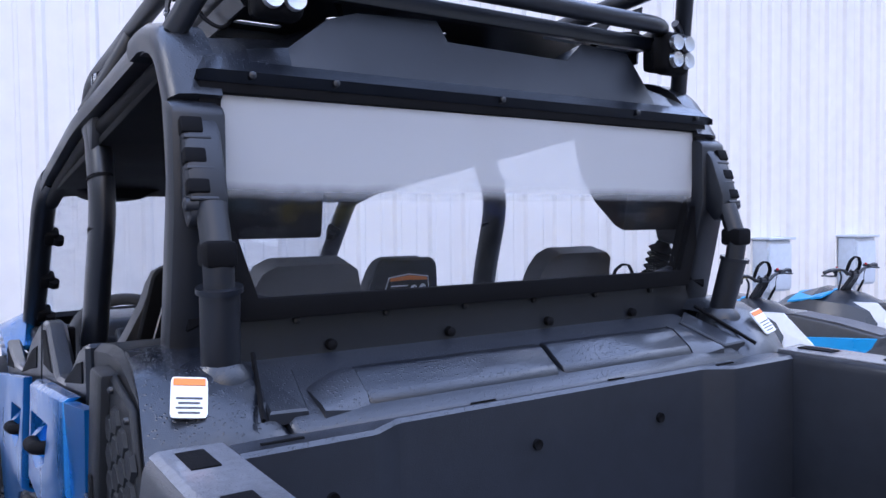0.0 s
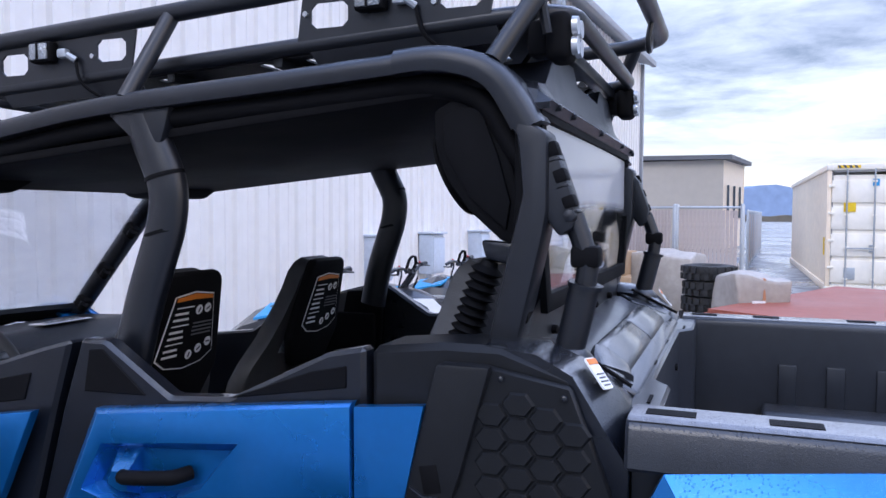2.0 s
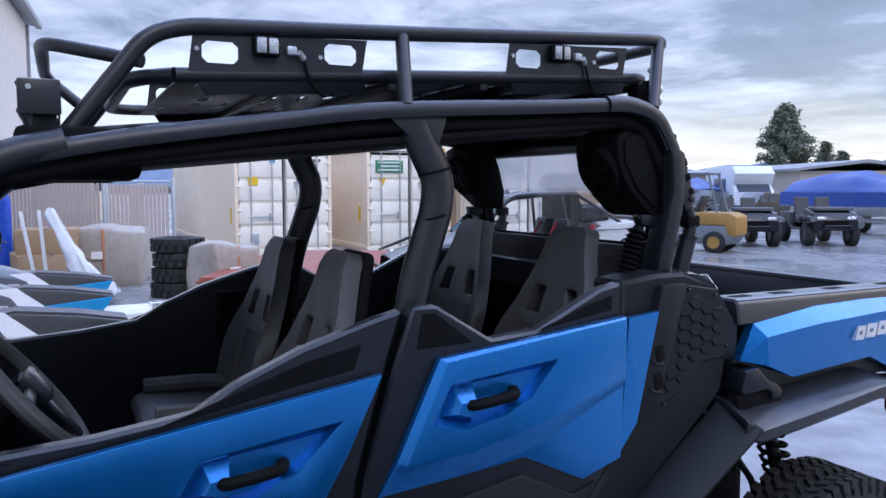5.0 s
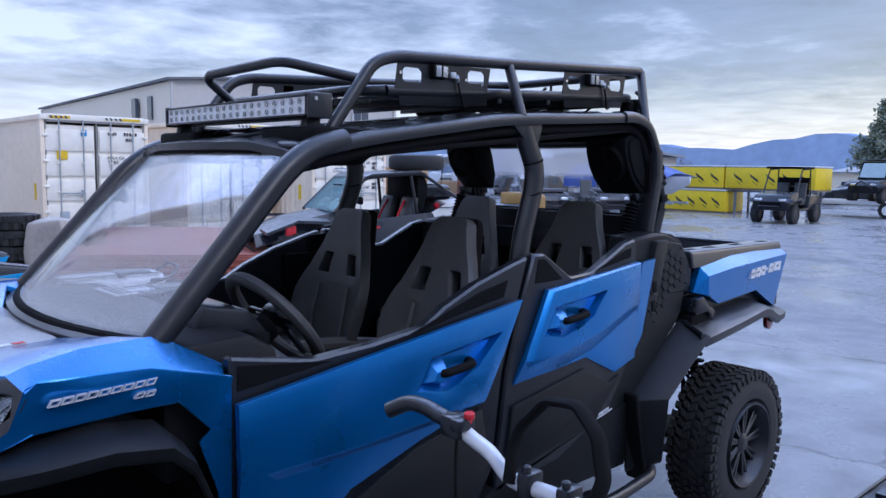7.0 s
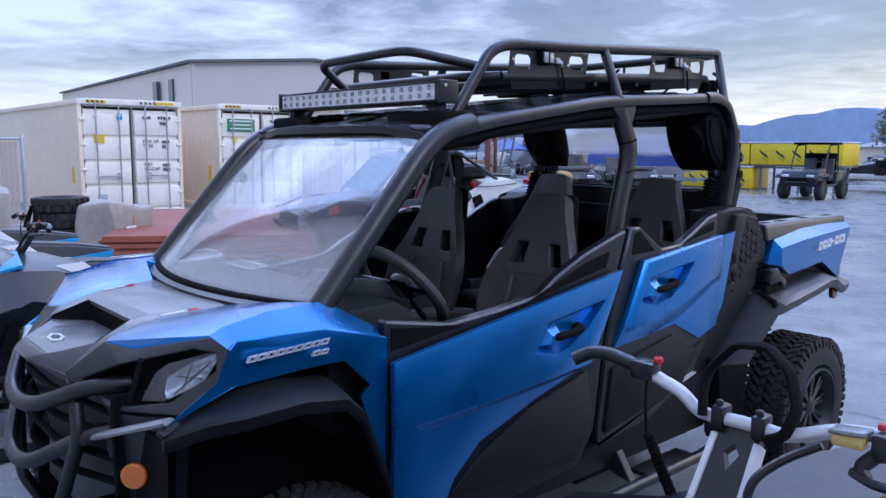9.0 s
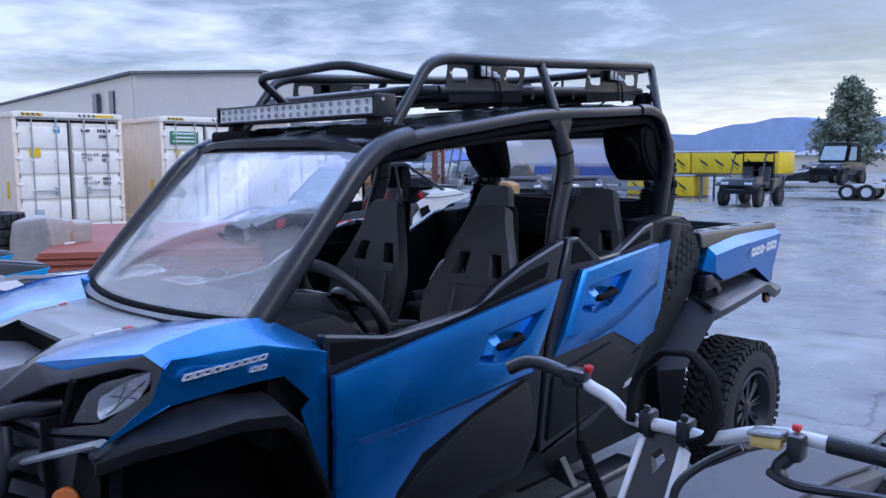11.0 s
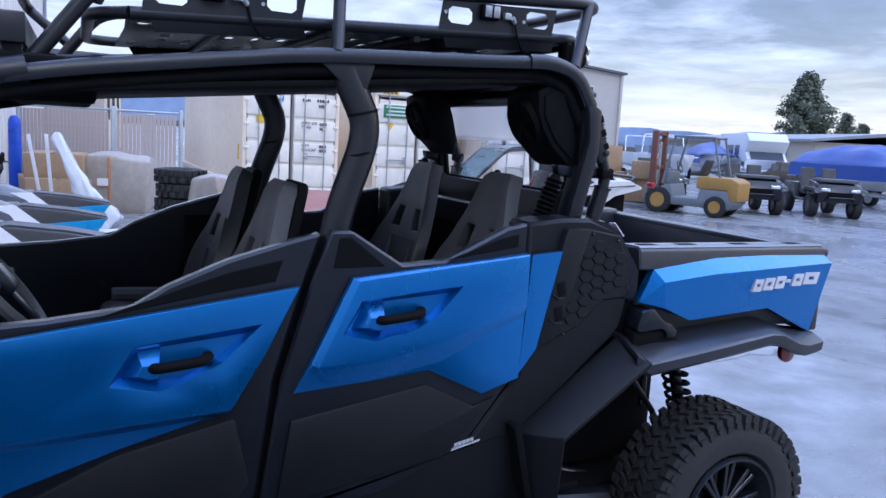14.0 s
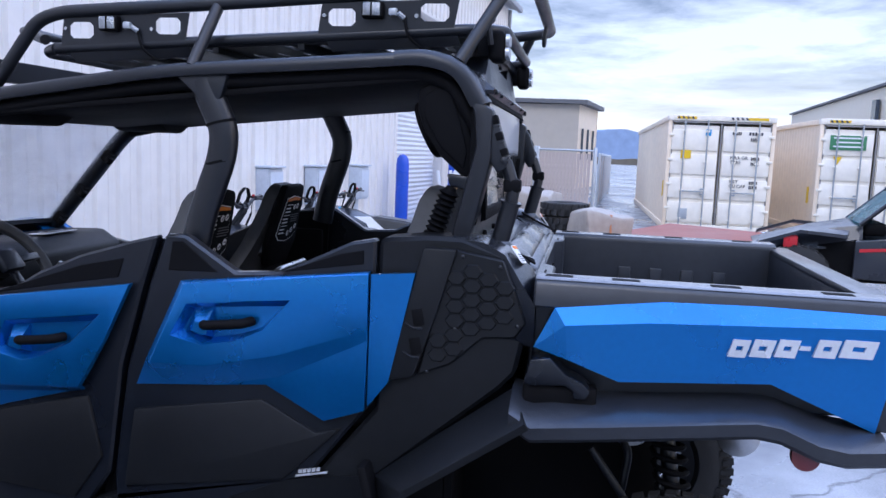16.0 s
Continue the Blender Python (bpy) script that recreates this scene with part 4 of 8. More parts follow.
        both("step_bracket", extr([(-0.64, 0.50), (-0.62, 0.34), (-0.77, 0.31), (-0.75, 0.33)], "y", y + 0.22, y + 0.26, 0.004), CAGE)
    # rear mudguards: a slanting front blade and a long upper blade
    def blade(path, x0, x1, thick):
        rows = [[(x0, y, z), ((x0 + x1) / 2, y, z + 0.006), (x1 + 0.02, y, z), (x1, y, z - 0.03)] for y, z in path]
        return loft(rows, (0.004, 0, -thick))

    # broad flat front blade, then the upper guard with its dip and drooping tail
    both("mud_flare", softened(skin([[(-0.675, -0.075, 0.965), (-0.82, -0.115, 0.905), (-0.82, 0.215, 0.675), (-0.675, 0.335, 0.655)], [(-0.675, 0.335, 0.655), (-0.82, 0.215, 0.675), (-0.80, 0.215, 0.40), (-0.675, 0.30, 0.34)]], (0.015, -0.012, -0.02)), 0.006, 2), TRIM, "broad black mud flare", 35)
    rows = []
    for y, zi, zo, xo in ((-0.070, 0.968, 0.925, -0.80), (-0.13, 0.955, 0.892, -0.805), (-0.31, 0.958, 0.915, -0.81), (-0.49, 0.972, 0.938, -0.81), (-0.70, 0.990, 0.962, -0.80), (-0.76, 0.988, 0.955, -0.80), (-0.855, 0.955, 0.915, -0.79), (-0.93, 0.938, 0.900, -0.775), (-1.03, 0.928, 0.905, -0.755)):
        rows.append([(-0.62, y, zi + 0.004), (-0.70, y, zi), (xo + 0.012, y, zo + 0.006), (xo, y, zo - 0.002), (xo + 0.003, y, zo - 0.035)])
    both("mudguard", loft(rows, (0.012, 0, -0.012)), BEDP, "wet grey-black mudguard", 35)
    # flat outer cover of the hoop's foot, between the blue strip and the vent cover
    both("pillar_cover", softened(extr([(0.195, 1.345), (0.100, 1.345), (0.150, 1.165), (0.203, 1.0), (0.212, 0.972), (0.290, 0.955), (0.245, 1.16)], "x", -0.716, -0.62), 0.008, 2), TRIM)
    both("mud_flap", box(-0.70, 0.30, 0.50, 0.10, 0.03, 0.42, 0.01, Matrix.Rotation(radians(-14), 4, "X")), PLASTIC_DARK)
    both("reflector", softened(extr([(-0.796, 0.915), (-0.796, 0.870)] + [(-0.832 - 0.036 * math.cos(radians(180 + 20 * k)) , 0.870 + 0.036 * math.sin(radians(180 + 20 * k))) for k in range(1, 9)] + [(-0.868, 0.870), (-0.868, 0.915)], "x", -0.762, -0.74), 0.003), LENS_RED, "dark red round-ended rear reflector")
    # hook-shaped moulding between bed side and mudguard
    both("guard_hook", softened(extr([(-0.118, 1.062), (-0.102, 1.002), (-0.112, 0.988), (-0.215, 0.996), (-0.238, 0.979), (-0.235, 0.962), (-0.272, 0.962), (-0.283, 0.987), (-0.256, 1.010), (-0.216, 1.026), (-0.17, 1.070)], "x", -0.745, -0.66), 0.006, 2), PLASTIC, "black hook-shaped moulding")
    # solid near-black box takes the place of the opening's shade
    both("guard_opening_shade", box(-0.70, -0.20, 0.955, 0.06, 0.20, 0.07, 0.01), PLASTIC_DARK)


body_sides()


def cargo_bed():
    # blue outer side: top edge, swollen middle and tucked lower edge
    top = [(-0.175, 1.203), (-0.46, 1.240), (-1.02, 1.252)]
    mid = [(-0.205, 1.162), (-0.42, 1.188), (-1.045, 1.215)]
    low = [(-0.122, 1.09), (-0.355, 1.014), (-0.74, 1.044), (-0.78, 1.03), (-1.01, 0.93)]
    both("bed_panel", skin([
        [(-0.715, *top[0]), (-0.715, *top[1]), (-0.755, *mid[1]), (-0.745, *mid[0])],
        [(-0.715, *top[1]), (-0.70, *top[2]), (-0.735, *mid[2]), (-0.755, *mid[1])],
        [(-0.715, *top[0]), (-0.745, *mid[0]), (-0.715, *low[0])], [(-0.745, *mid[0]), (-0.745, -0.215, 1.07), (-0.715, *low[0])], [(-0.745, -0.215, 1.07), (-0.72, *low[1]), (-0.715, *low[0])],
        [(-0.745, *mid[0]), (-0.755, *mid[1]), (-0.72, *low[1]), (-0.745, -0.215, 1.07)],
        [(-0.755, *mid[1]), (-0.735, *mid[2]), (-0.695, *low[4]), (-0.72, *low[2]), (-0.72, *low[1])]], (0.03, 0, 0)), BLUE, "blue painted bed side", 20)
    # marque on the bed side: slanted silver shapes
    def slab(y0, w, z0, h):
        return [(y0 - (z - z0) * 0.28, z) if side == 0 else (y0 - w - (z - z0) * 0.28, z) for side, z in ((0, z0), (1, z0), (1, z0 + h), (0, z0 + h))]

    def at_side(poly):
        return [(-0.7525 - (0.42 + y) * 0.030, y, z) for y, z in poly]

    y0 = -0.622
    for w, z0, h in ((0.044, 0.0, 0.046), (0.052, 0.0, 0.046), (0.050, 0.0, 0.046), (0.026, 0.018, 0.010), (0.052, 0.0, 0.046), (0.080, 0.0, 0.046)):
        base = 1.115 + (-0.622 - y0) * 0.07
        cut = [] if h < 0.02 else [(0, at_side(slab(y0 - w * 0.30 - 0.005, w * 0.38, base + 0.017, 0.013)))]
        both("marque_shape", skin([at_side(slab(y0, w, base + z0, h))], (0.02, 0, 0), cut), SILVER, "silver marque shape")
        y0 -= w + 0.009
    # rails and tub
    for s in (-1, 1):
        nm = "left" if s < 0 else "right"
        rail = extr([(s * 0.715, 1.20), (s * 0.705, 1.268), (s * 0.69, 1.28), (s * 0.60, 1.278), (s * 0.592, 1.26), (s * 0.598, 0.95), (s * 0.64, 0.95), (s * 0.66, 1.20)], "y", -1.03, -0.115, 0.006)
        one("bed_side", rail, BEDP)
        # pale strip laid on the rail carries the wet top's sky sheen
        one("rail_sheen_strip", extr([(s * 0.700, 1.276), (s * 0.688, 1.2825), (s * 0.604, 1.2805), (s * 0.604, 1.274)], "y", -1.028, -0.117, 0.002), RAINED, "wet top of the bed rail, sky sheen in its grey")
        for y in (-0.18, -0.36, -0.62, -0.90):
            # thin dark slips on the uncut rail paint the shade of its slots
            one("tie_slot_shade", box(s * 0.655, y, 1.2815, 0.035, 0.075, 0.004, 0), PLASTIC_DARK)
        for k in range(4):
            one("side_rib", box(s * 0.592, -0.42 - k * 0.13, 1.07, 0.012, 0.05, 0.16, 0.004), BEDP)
    one("bed_floor", box(0, -0.57, 0.955, 1.20, 0.93, 0.03, 0.005), BEDP)
    for k in range(9):
        one("floor_rib", box(-0.48 + k * 0.12, -0.62, 0.974, 0.05, 0.72, 0.012, 0.004), BEDP)
    one("tailgate", joined(box(0, -1.035, 1.09, 1.38, 0.06, 0.32, 0.012), box(0, -1.05, 1.245, 1.36, 0.09, 0.035, 0.012)), BEDP)
    # front wall of the tub, set back in the middle
    one("bed_front", extr([(-0.60, -0.16), (-0.40, -0.16), (-0.345, -0.125), (0.345, -0.125), (0.40, -0.16), (0.60, -0.16), (0.60, -0.10), (-0.60, -0.10)], "z", 0.95, 1.272, 0.006), BEDP)
    one("wheel_tub", extr([(-0.60, 0.97), (-0.60, 1.03), (-0.50, 1.03), (-0.44, 0.97)], "y", -0.75, -0.35, 0.01), BEDP)
    one("wheel_tub", extr([(0.60, 0.97), (0.60, 1.03), (0.50, 1.03), (0.44, 0.97)], "y", -0.75, -0.35, 0.01), BEDP)
    # deck between the tub and the cab
    one("deck", extr([(-0.115, 1.24), (-0.115, 1.275), (-0.06, 1.30), (0.0, 1.325), (0.06, 1.345), (0.14, 1.35), (0.14, 1.24)], "x", -0.50, 0.50, 0.008), BEDP)
    led = [(-0.085, 1.285), (-0.075, 1.303), (-0.032, 1.334), (-0.012, 1.338), (0.002, 1.315)]
    one("deck_ledge", softened(extr(led, "x", -0.37, 0.012), 0.006, 2), PLASTIC, "wet black moulded ledge")
    one("deck_ledge", softened(extr(led, "x", 0.022, 0.37), 0.006, 2), PLASTIC, "wet black moulded ledge")
    for sx in (-1, 1):
        one("ledge_end", softened(loft([[(sx * x, y + dy, 1.30 + (z - 1.30) * h) for y, z in led] for x, h, dy in ((0.37, 1.0, 0.0), (0.405, 0.85, -0.004), (0.45, 0.35, -0.012))], (0, 0, -0.012)), 0.002, 1), BEDP, "", None, 30)
    both("deck_gusset", softened(skin([[(-0.515, 0.06, 1.352), (-0.452, 0.02, 1.338), (-0.470, -0.085, 1.298), (-0.530, -0.09, 1.302)]], (0, 0.004, -0.02)), 0.003, 1), BEDP)
    both("deck_seam", tube([(-0.512, 0.028, 1.366), (-0.545, -0.105, 1.296)], 0.004, 0, 6), PLASTIC_DARK)
    for x, w in ((-0.53, 0.06), (-0.18, 0.05), (0.12, 0.04), (0.40, 0.05)):
        # slot shade painted as dark slips on the front wall's top
        one("drain_slot_shade", box(x, -0.135 if abs(x) > 0.36 else -0.11, 1.2725, w, 0.006, 0.004, 0), PLASTIC_DARK)
    for x in (-0.47, -0.08, 0.22):
        one("wall_plug", moved(lathe([(-0.128, 0.003), (-0.131, 0.009), (-0.12, 0.010)], "y", 12), x=x, y=0.0 if abs(x) < 0.3 else -0.034, z=1.19), PLASTIC_DARK)
    mound = loft([[(-0.50, -0.118, 1.25), (-0.52, -0.09, 1.285), (-0.54, -0.03, 1.345), (-0.55, 0.03, 1.372), (-0.55, 0.12, 1.378)],
                  [(-0.60, -0.118, 1.262), (-0.60, -0.09, 1.30), (-0.605, -0.03, 1.352), (-0.61, 0.03, 1.376), (-0.61, 0.12, 1.38)],
                  [(-0.70, -0.12, 1.20), (-0.695, -0.085, 1.25), (-0.69, -0.03, 1.335), (-0.685, 0.03, 1.365), (-0.68, 0.12, 1.375)],
                  [(-0.70, -0.12, 1.10), (-0.695, -0.085, 1.10), (-0.69, -0.03, 1.10), (-0.685, 0.03, 1.10), (-0.68, 0.12, 1.10)]], (0.02, 0, -0.02))
    both("pillar_foot_cover", mound, PLASTIC, "", 50)
    sl = Matrix.Translation((-0.632, -0.062, 1.332)) @ Matrix.Rotation(radians(-4), 4, "Z") @ Matrix.Rotation(radians(52), 4, "X") @ Matrix.Rotation(radians(-9), 4, "Z")
    lab = extr([(x, y) for x, y in ((0.024, 0.024), (0.022, 0.029), (0.018, 0.030), (-0.018, 0.030), (-0.022, 0.029), (-0.024, 0.024), (-0.024, -0.024), (-0.022, -0.029), (-0.018, -0.030), (0.018, -0.030), (0.022, -0.029), (0.024, -0.024))], "z", -0.0015, 0.0015)
    both("warning_label", moved(lab, m=sl), LABEL, "white and orange safety sticker")
    both("label_band", moved(box(0, 0.022, 0.002, 0.042, 0.010, 0.002, 0), m=sl), ORANGE)
    for k in range(4):
        both("label_print", moved(box(0, -0.002 - k * 0.007, 0.002, 0.034 - 0.006 * (k % 2), 0.0022, 0.002, 0), m=sl), INK)


cargo_bed()


def cage():
    # main side rail with A pillar, roof edge and rear hoop
    both("a_pillar", tube([(-0.598, 2.43, 1.085), (-0.597, 2.335, 1.19), (-0.590, 1.955, 1.625), (-0.585, 1.86, 1.695), (-0.580, 1.74, 1.722)], 0.0365, 0.10, 14, 1.08), CAGE, "padded black windshield pillar")
    for u in (0.10, 0.42, 0.80):
        clamp = Matrix.Translation((-0.597 + 0.007 * u, 2.335 - 0.38 * u, 1.19 + 0.435 * u)) @ Matrix.Rotation(radians(41), 4, "X")
        both("pillar_clamp", moved(joined(softened(box(0.030, -0.020, 0, 0.050, 0.050, 0.056, 0), 0.010, 2), moved(lathe([(-0.016, 0.012), (-0.014, 0.018), (0.014, 0.018), (0.016, 0.012)], "z", 14), 0.052, -0.044, 0)), m=clamp), PLASTIC_DARK, "black windshield clamp with a knob")
    rail = [(1.90, 1.682), (1.64, 1.735), (1.37, 1.775), (1.10, 1.815), (0.95, 1.829), (0.60, 1.849), (0.24, 1.873), (0.135, 1.846), (0.080, 1.750)]
    band = [(-0.030, -0.020), (-0.035, -0.008), (-0.033, 0.010), (-0.022, 0.020), (0.0, 0.023), (0.030, 0.023), (0.036, 0.012), (0.034, -0.020)]
    both("side_rail", swept([(-0.582, y, z) for y, z in rail], band), CAGE, "flat black roof rail", 50)
    # near-black colour carries the shade under the flat rail
    both("inner_rail", tube([(-0.570, y + (0.022 if y < 0.3 else 0), z - 0.040) for y, z in rail] + [(-0.570, 0.062, 1.66)], 0.021, 0.09, 12, 1.1), PLASTIC_DARK, "black roll cage tube, its shade put in the colour")
    both("b_pillar", tube([(-0.592, 0.950, 1.27), (-0.586, 0.925, 1.39), (-0.58, 0.862, 1.570), (-0.58, 0.855, 1.650), (-0.577, 0.905, 1.75), (-0.575, 0.925, 1.80)], 0.030, 0.07, 16, 1.55, (1, 0, 0)), CAGE)
    both("b_pillar_gusset", softened(extr([(1.01, 1.81), (0.835, 1.82), (0.848, 1.775), (0.862, 1.735), (0.905, 1.73), (0.945, 1.755)], "x", -0.602, -0.558), 0.010, 2), CAGE)
    for z, y in ((1.672, 0.868), (1.552, 0.872)):
        both("b_pillar_band", tube([(-0.581, y - 0.002, z - 0.004), (-0.581, y, z + 0.004)], 0.0312, 0, 16, 1.55, (1, 0, 0)), PLASTIC_DARK)
    # flat rear post under the hoop, its cast bracket and the jointed strut
    both("rear_post", softened(extr([(0.092, 1.765), (0.030, 1.735), (0.030, 1.60), (0.036, 1.562), (0.098, 1.29), (0.155, 1.29), (0.075, 1.63), (0.082, 1.70)], "x", -0.625, -0.542), 0.012, 2), CAGE, "flat black rear roof post")
    cheek = [(0.055, 1.745), (0.016, 1.70), (-0.014, 1.615), (-0.014, 1.572), (0.012, 1.555), (0.06, 1.62)]
    both("hoop_bracket", softened(extr(cheek, "x", -0.612, -0.556), 0.008, 2), CAGE, "cast bracket with the shade of its pockets painted dark")
    # dark blocks on the solid bracket stand for the shade in its pockets
    for z, y, w in ((1.705, 0.0185, 0.026), (1.660, 0.0035, 0.024), (1.616, -0.0120, 0.022)):
        both("bracket_pocket_shade", box(-0.598, y + 0.008, z, 0.032, 0.022, w, 0.004, Matrix.Rotation(radians(-20), 4, "X")), PLASTIC_DARK)
        both("bracket_lip", box(-0.592, y + 0.004, z - 0.019, 0.040, 0.024, 0.006, 0.002, Matrix.Rotation(radians(-20), 4, "X")), CAGE)
    both("pivot_bolt", moved(lathe([(-0.62, 0.004), (-0.617, 0.010), (-0.6, 0.012)], "x", 16), y=-0.006, z=1.592), CAGE)
    both("rear_strut", tube([(-0.58, -0.006, 1.592), (-0.58, -0.034, 1.514), (-0.577, -0.026, 1.46)], 0.019, 0.015, 12, 1.2), CAGE, "jointed black strut")
    both("strut_joint", softened(box(-0.58, -0.030, 1.522, 0.046, 0.05, 0.038, 0), 0.008), PLASTIC_DARK)
    both("strut_sleeve", tube([(-0.577, -0.027, 1.47), (-0.568, 0.005, 1.335)], 0.0265, 0, 16, 1.08), CAGE)
    both("strut_collar", tube([(-0.578, -0.029, 1.476), (-0.5775, -0.0275, 1.468)], 0.031, 0, 16, 1.08), PLASTIC)
    both("sleeve_foot", moved(lathe([(1.325, 0.050), (1.345, 0.048), (1.362, 0.034)], "z", 20), -0.568, 0.006), PLASTIC)
    # cross members
    for y, z in ((1.86, 1.68), (0.93, 1.79), (0.09, 1.76)):
        one("cross_bar", tube([(-0.58, y, z), (-0.5, y, z + 0.015), (0.5, y, z + 0.015), (0.58, y, z)], 0.026, 0.08), CAGE)


cage()


def roof():
    rows = []
    for y, z in ((1.905, 1.695), (1.80, 1.722), (1.60, 1.752), (1.30, 1.797), (0.95, 1.840), (0.55, 1.866), (0.28, 1.885)):
        rows.append([(x, y + (0.05 * (1 - (x / 0.6) ** 2) if y > 1.85 else 0), z + (0.022 - 0.06 * (abs(x) / 0.6) ** 6 if abs(x) < 0.61 else -0.03)) for x in (-0.575, -0.56, -0.52, -0.35, -0.34, -0.12, -0.11, 0.11, 0.12, 0.34, 0.35, 0.52, 0.56, 0.575)])
    one("roof", loft(rows, (0, 0, -0.025)), PLASTIC, "black plastic roof", None, 30)
    for x in (-0.23, 0.0, 0.23):
        one("roof_rib", extr([(1.80, 1.755), (1.78, 1.772), (0.35, 1.918), (0.33, 1.89), (0.33, 1.88)], "x", x - 0.07, x + 0.07, 0.01), PLASTIC)
    # rear cowl with two humps
    back = [(-0.585, 1.778), (-0.585, 1.79), (-0.57, 1.82), (-0.50, 1.838), (-0.43, 1.848), (-0.355, 1.905), (-0.30, 1.922), (-0.135, 1.930), (-0.112, 1.894), (0.185, 1.890), (0.230, 1.930), (0.365, 1.924), (0.425, 1.852), (0.485, 1.838), (0.57, 1.82), (0.585, 1.79), (0.585, 1.778)]
    bm = bmesh.new()
    r0 = [bm.verts.new((x, 0.050, 1.778)) for x, z in back]
    r1 = [bm.verts.new((x, 0.036, max(1.778, min(z, 1.794)))) for x, z in back]
    r1b = [bm.verts.new((x * 0.99, 0.062, max(1.779, min(z, 1.815)))) for x, z in back]
    r2 = [bm.verts.new((x * 0.985, 0.078 + (z - 1.76) * 0.05, z)) for x, z in back]
    r3 = [bm.verts.new((x * 0.985, 0.16, 0.5 * z + 0.5 * 1.905)) for x, z in back]
    r4 = [bm.verts.new((x * 0.97, 0.36, 1.884 + 0.018 * (1 - abs(x / 0.6) ** 4))) for x, z in back]
    for a, b in ((r0, r1), (r1, r1b), (r1b, r2), (r2, r3), (r3, r4)):
        for i in range(len(a) - 1):
            if (a[i].co - a[i + 1].co).length > 1e-5:
                bm.faces.new((a[i], a[i + 1], b[i + 1], b[i]))
    bmesh.ops.remove_doubles(bm, verts=bm.verts[:], dist=0.0005)
    one("roof_cowl", bm, PLASTIC, "black moulded rear roof cowl", None, 11)
    for x in (-0.36, -0.02, 0.34, 0.53, -0.5):
        one("screw", moved(lathe([(0.032, 0.002), (0.034, 0.006), (0.05, 0.007)], "y", 12), x=x, z=1.789), CAGE)
    both("hoop_cap", swept([(-0.584, 0.32, 1.869), (-0.584, 0.24, 1.875), (-0.584, 0.132, 1.848), (-0.584, 0.066, 1.742)], [(-0.036, -0.022), (-0.040, -0.006), (-0.037, 0.012), (-0.024, 0.024), (0.0, 0.027), (0.040, 0.027), (0.040, -0.022)]), PLASTIC, "moulded cap over the roof corner", 50)
    # shade under the roof is put into the headliner's near-black
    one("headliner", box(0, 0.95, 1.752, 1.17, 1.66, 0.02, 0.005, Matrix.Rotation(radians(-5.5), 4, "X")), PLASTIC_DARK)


roof()


def glazing():
    n = 13
    xs = [-0.585 + 1.17 * k / (n - 1) for k in range(n)]
    rows = []
    for k in range(7):
        t = k / 6
        rows.append([(x * (1.02 - 0.04 * t), (2.345 + 0.13 * (1 - (x / 0.6) ** 2)) * (1 - t) + (1.885 + 0.055 * (1 - (x / 0.6) ** 2)) * t, 1.185 * (1 - t) + 1.69 * t + 0.012 * math.sin(math.pi * t)) for x in xs])
    ws = one("windshield", loft(rows, (0, -0.004, -0.003)), WET, "clear wet windshield", None, 60)
    ws.visible_shadow = False
    edge = [rows[k][0] for k in range(7)] + rows[6][1:] + [rows[k][-1] for k in range(5, -1, -1)] + rows[0][-2::-1]
    one("windshield_seal", tube(edge, 0.011, 0, 8, 1.3), PLASTIC_DARK)
    one("cowl_strip", loft([[(x * 1.09, 2.37 + 0.135 * (1 - (x / 0.6) ** 2), 1.172) for x in xs], [(x * 1.07, 2.29 + 0.13 * (1 - (x / 0.6) ** 2), 1.215) for x in xs]], (0, 0, -0.02)), BEDP, "wet grey-black cowl strip")
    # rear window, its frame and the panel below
    rw = one("rear_window", loft([[(x * 0.985 / 0.585 * 0.52, 0.066 - 0.006 * (1 - (x / 0.6) ** 2), 1.43) for x in xs], [(x * 0.97 / 0.585 * 0.55, 0.063 - 0.006 * (1 - (x / 0.6) ** 2), 1.56) for x in xs], [(x / 0.585 * 0.555, 0.064 - 0.006 * (1 - (x / 0.6) ** 2), 1.76) for x in xs]], (0, -0.004, 0)), REAR_PANE, "clear rear window panel, reflected sky painted in its upper part", None, 60)
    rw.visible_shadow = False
    frame_in = [(-0.545, 1.762), (-0.545, 1.60), (-0.492, 1.447), (0.492, 1.447), (0.545, 1.60), (0.545, 1.762)]
    frame_out = [(-0.578, 1.778), (-0.578, 1.60), (-0.520, 1.412), (0.520, 1.412), (0.578, 1.60), (0.578, 1.778)]
    one("window_frame", softened(skin([[(x, 0.050, z) for x, z in frame_out]], (0, 0.014, 0), [(0, [(x, 0.050, z) for x, z in frame_in])]), 0.004, 2), PLASTIC_DARK, "black rear window frame")
    one("rear_bulkhead", extr([(-0.57, 1.335), (0.57, 1.335), (0.57, 1.47), (0.50, 1.455), (0.44, 1.44), (-0.44, 1.44), (-0.50, 1.455), (-0.57, 1.47)], "y", 0.078, 0.10, 0.004), CAGE)
    both("window_post", extr([(-0.60, 1.40), (-0.495, 1.44), (-0.545, 1.60), (-0.555, 1.77), (-0.60, 1.77)], "y", 0.068, 0.095, 0.004), PLASTIC_DARK)
    for k in range(6):
        one("screw", moved(lathe([(0.070, 0.002), (0.072, 0.006), (0.08, 0.007)], "y", 10), x=-0.42 + k * 0.168, z=1.405), CAGE)
    for k in range(4):
        one("screw", moved(lathe([(0.064, 0.003), (0.067, 0.009), (0.08, 0.010)], "y", 10), x=-0.36 + k * 0.24, z=1.36), PLASTIC_DARK)


glazing()


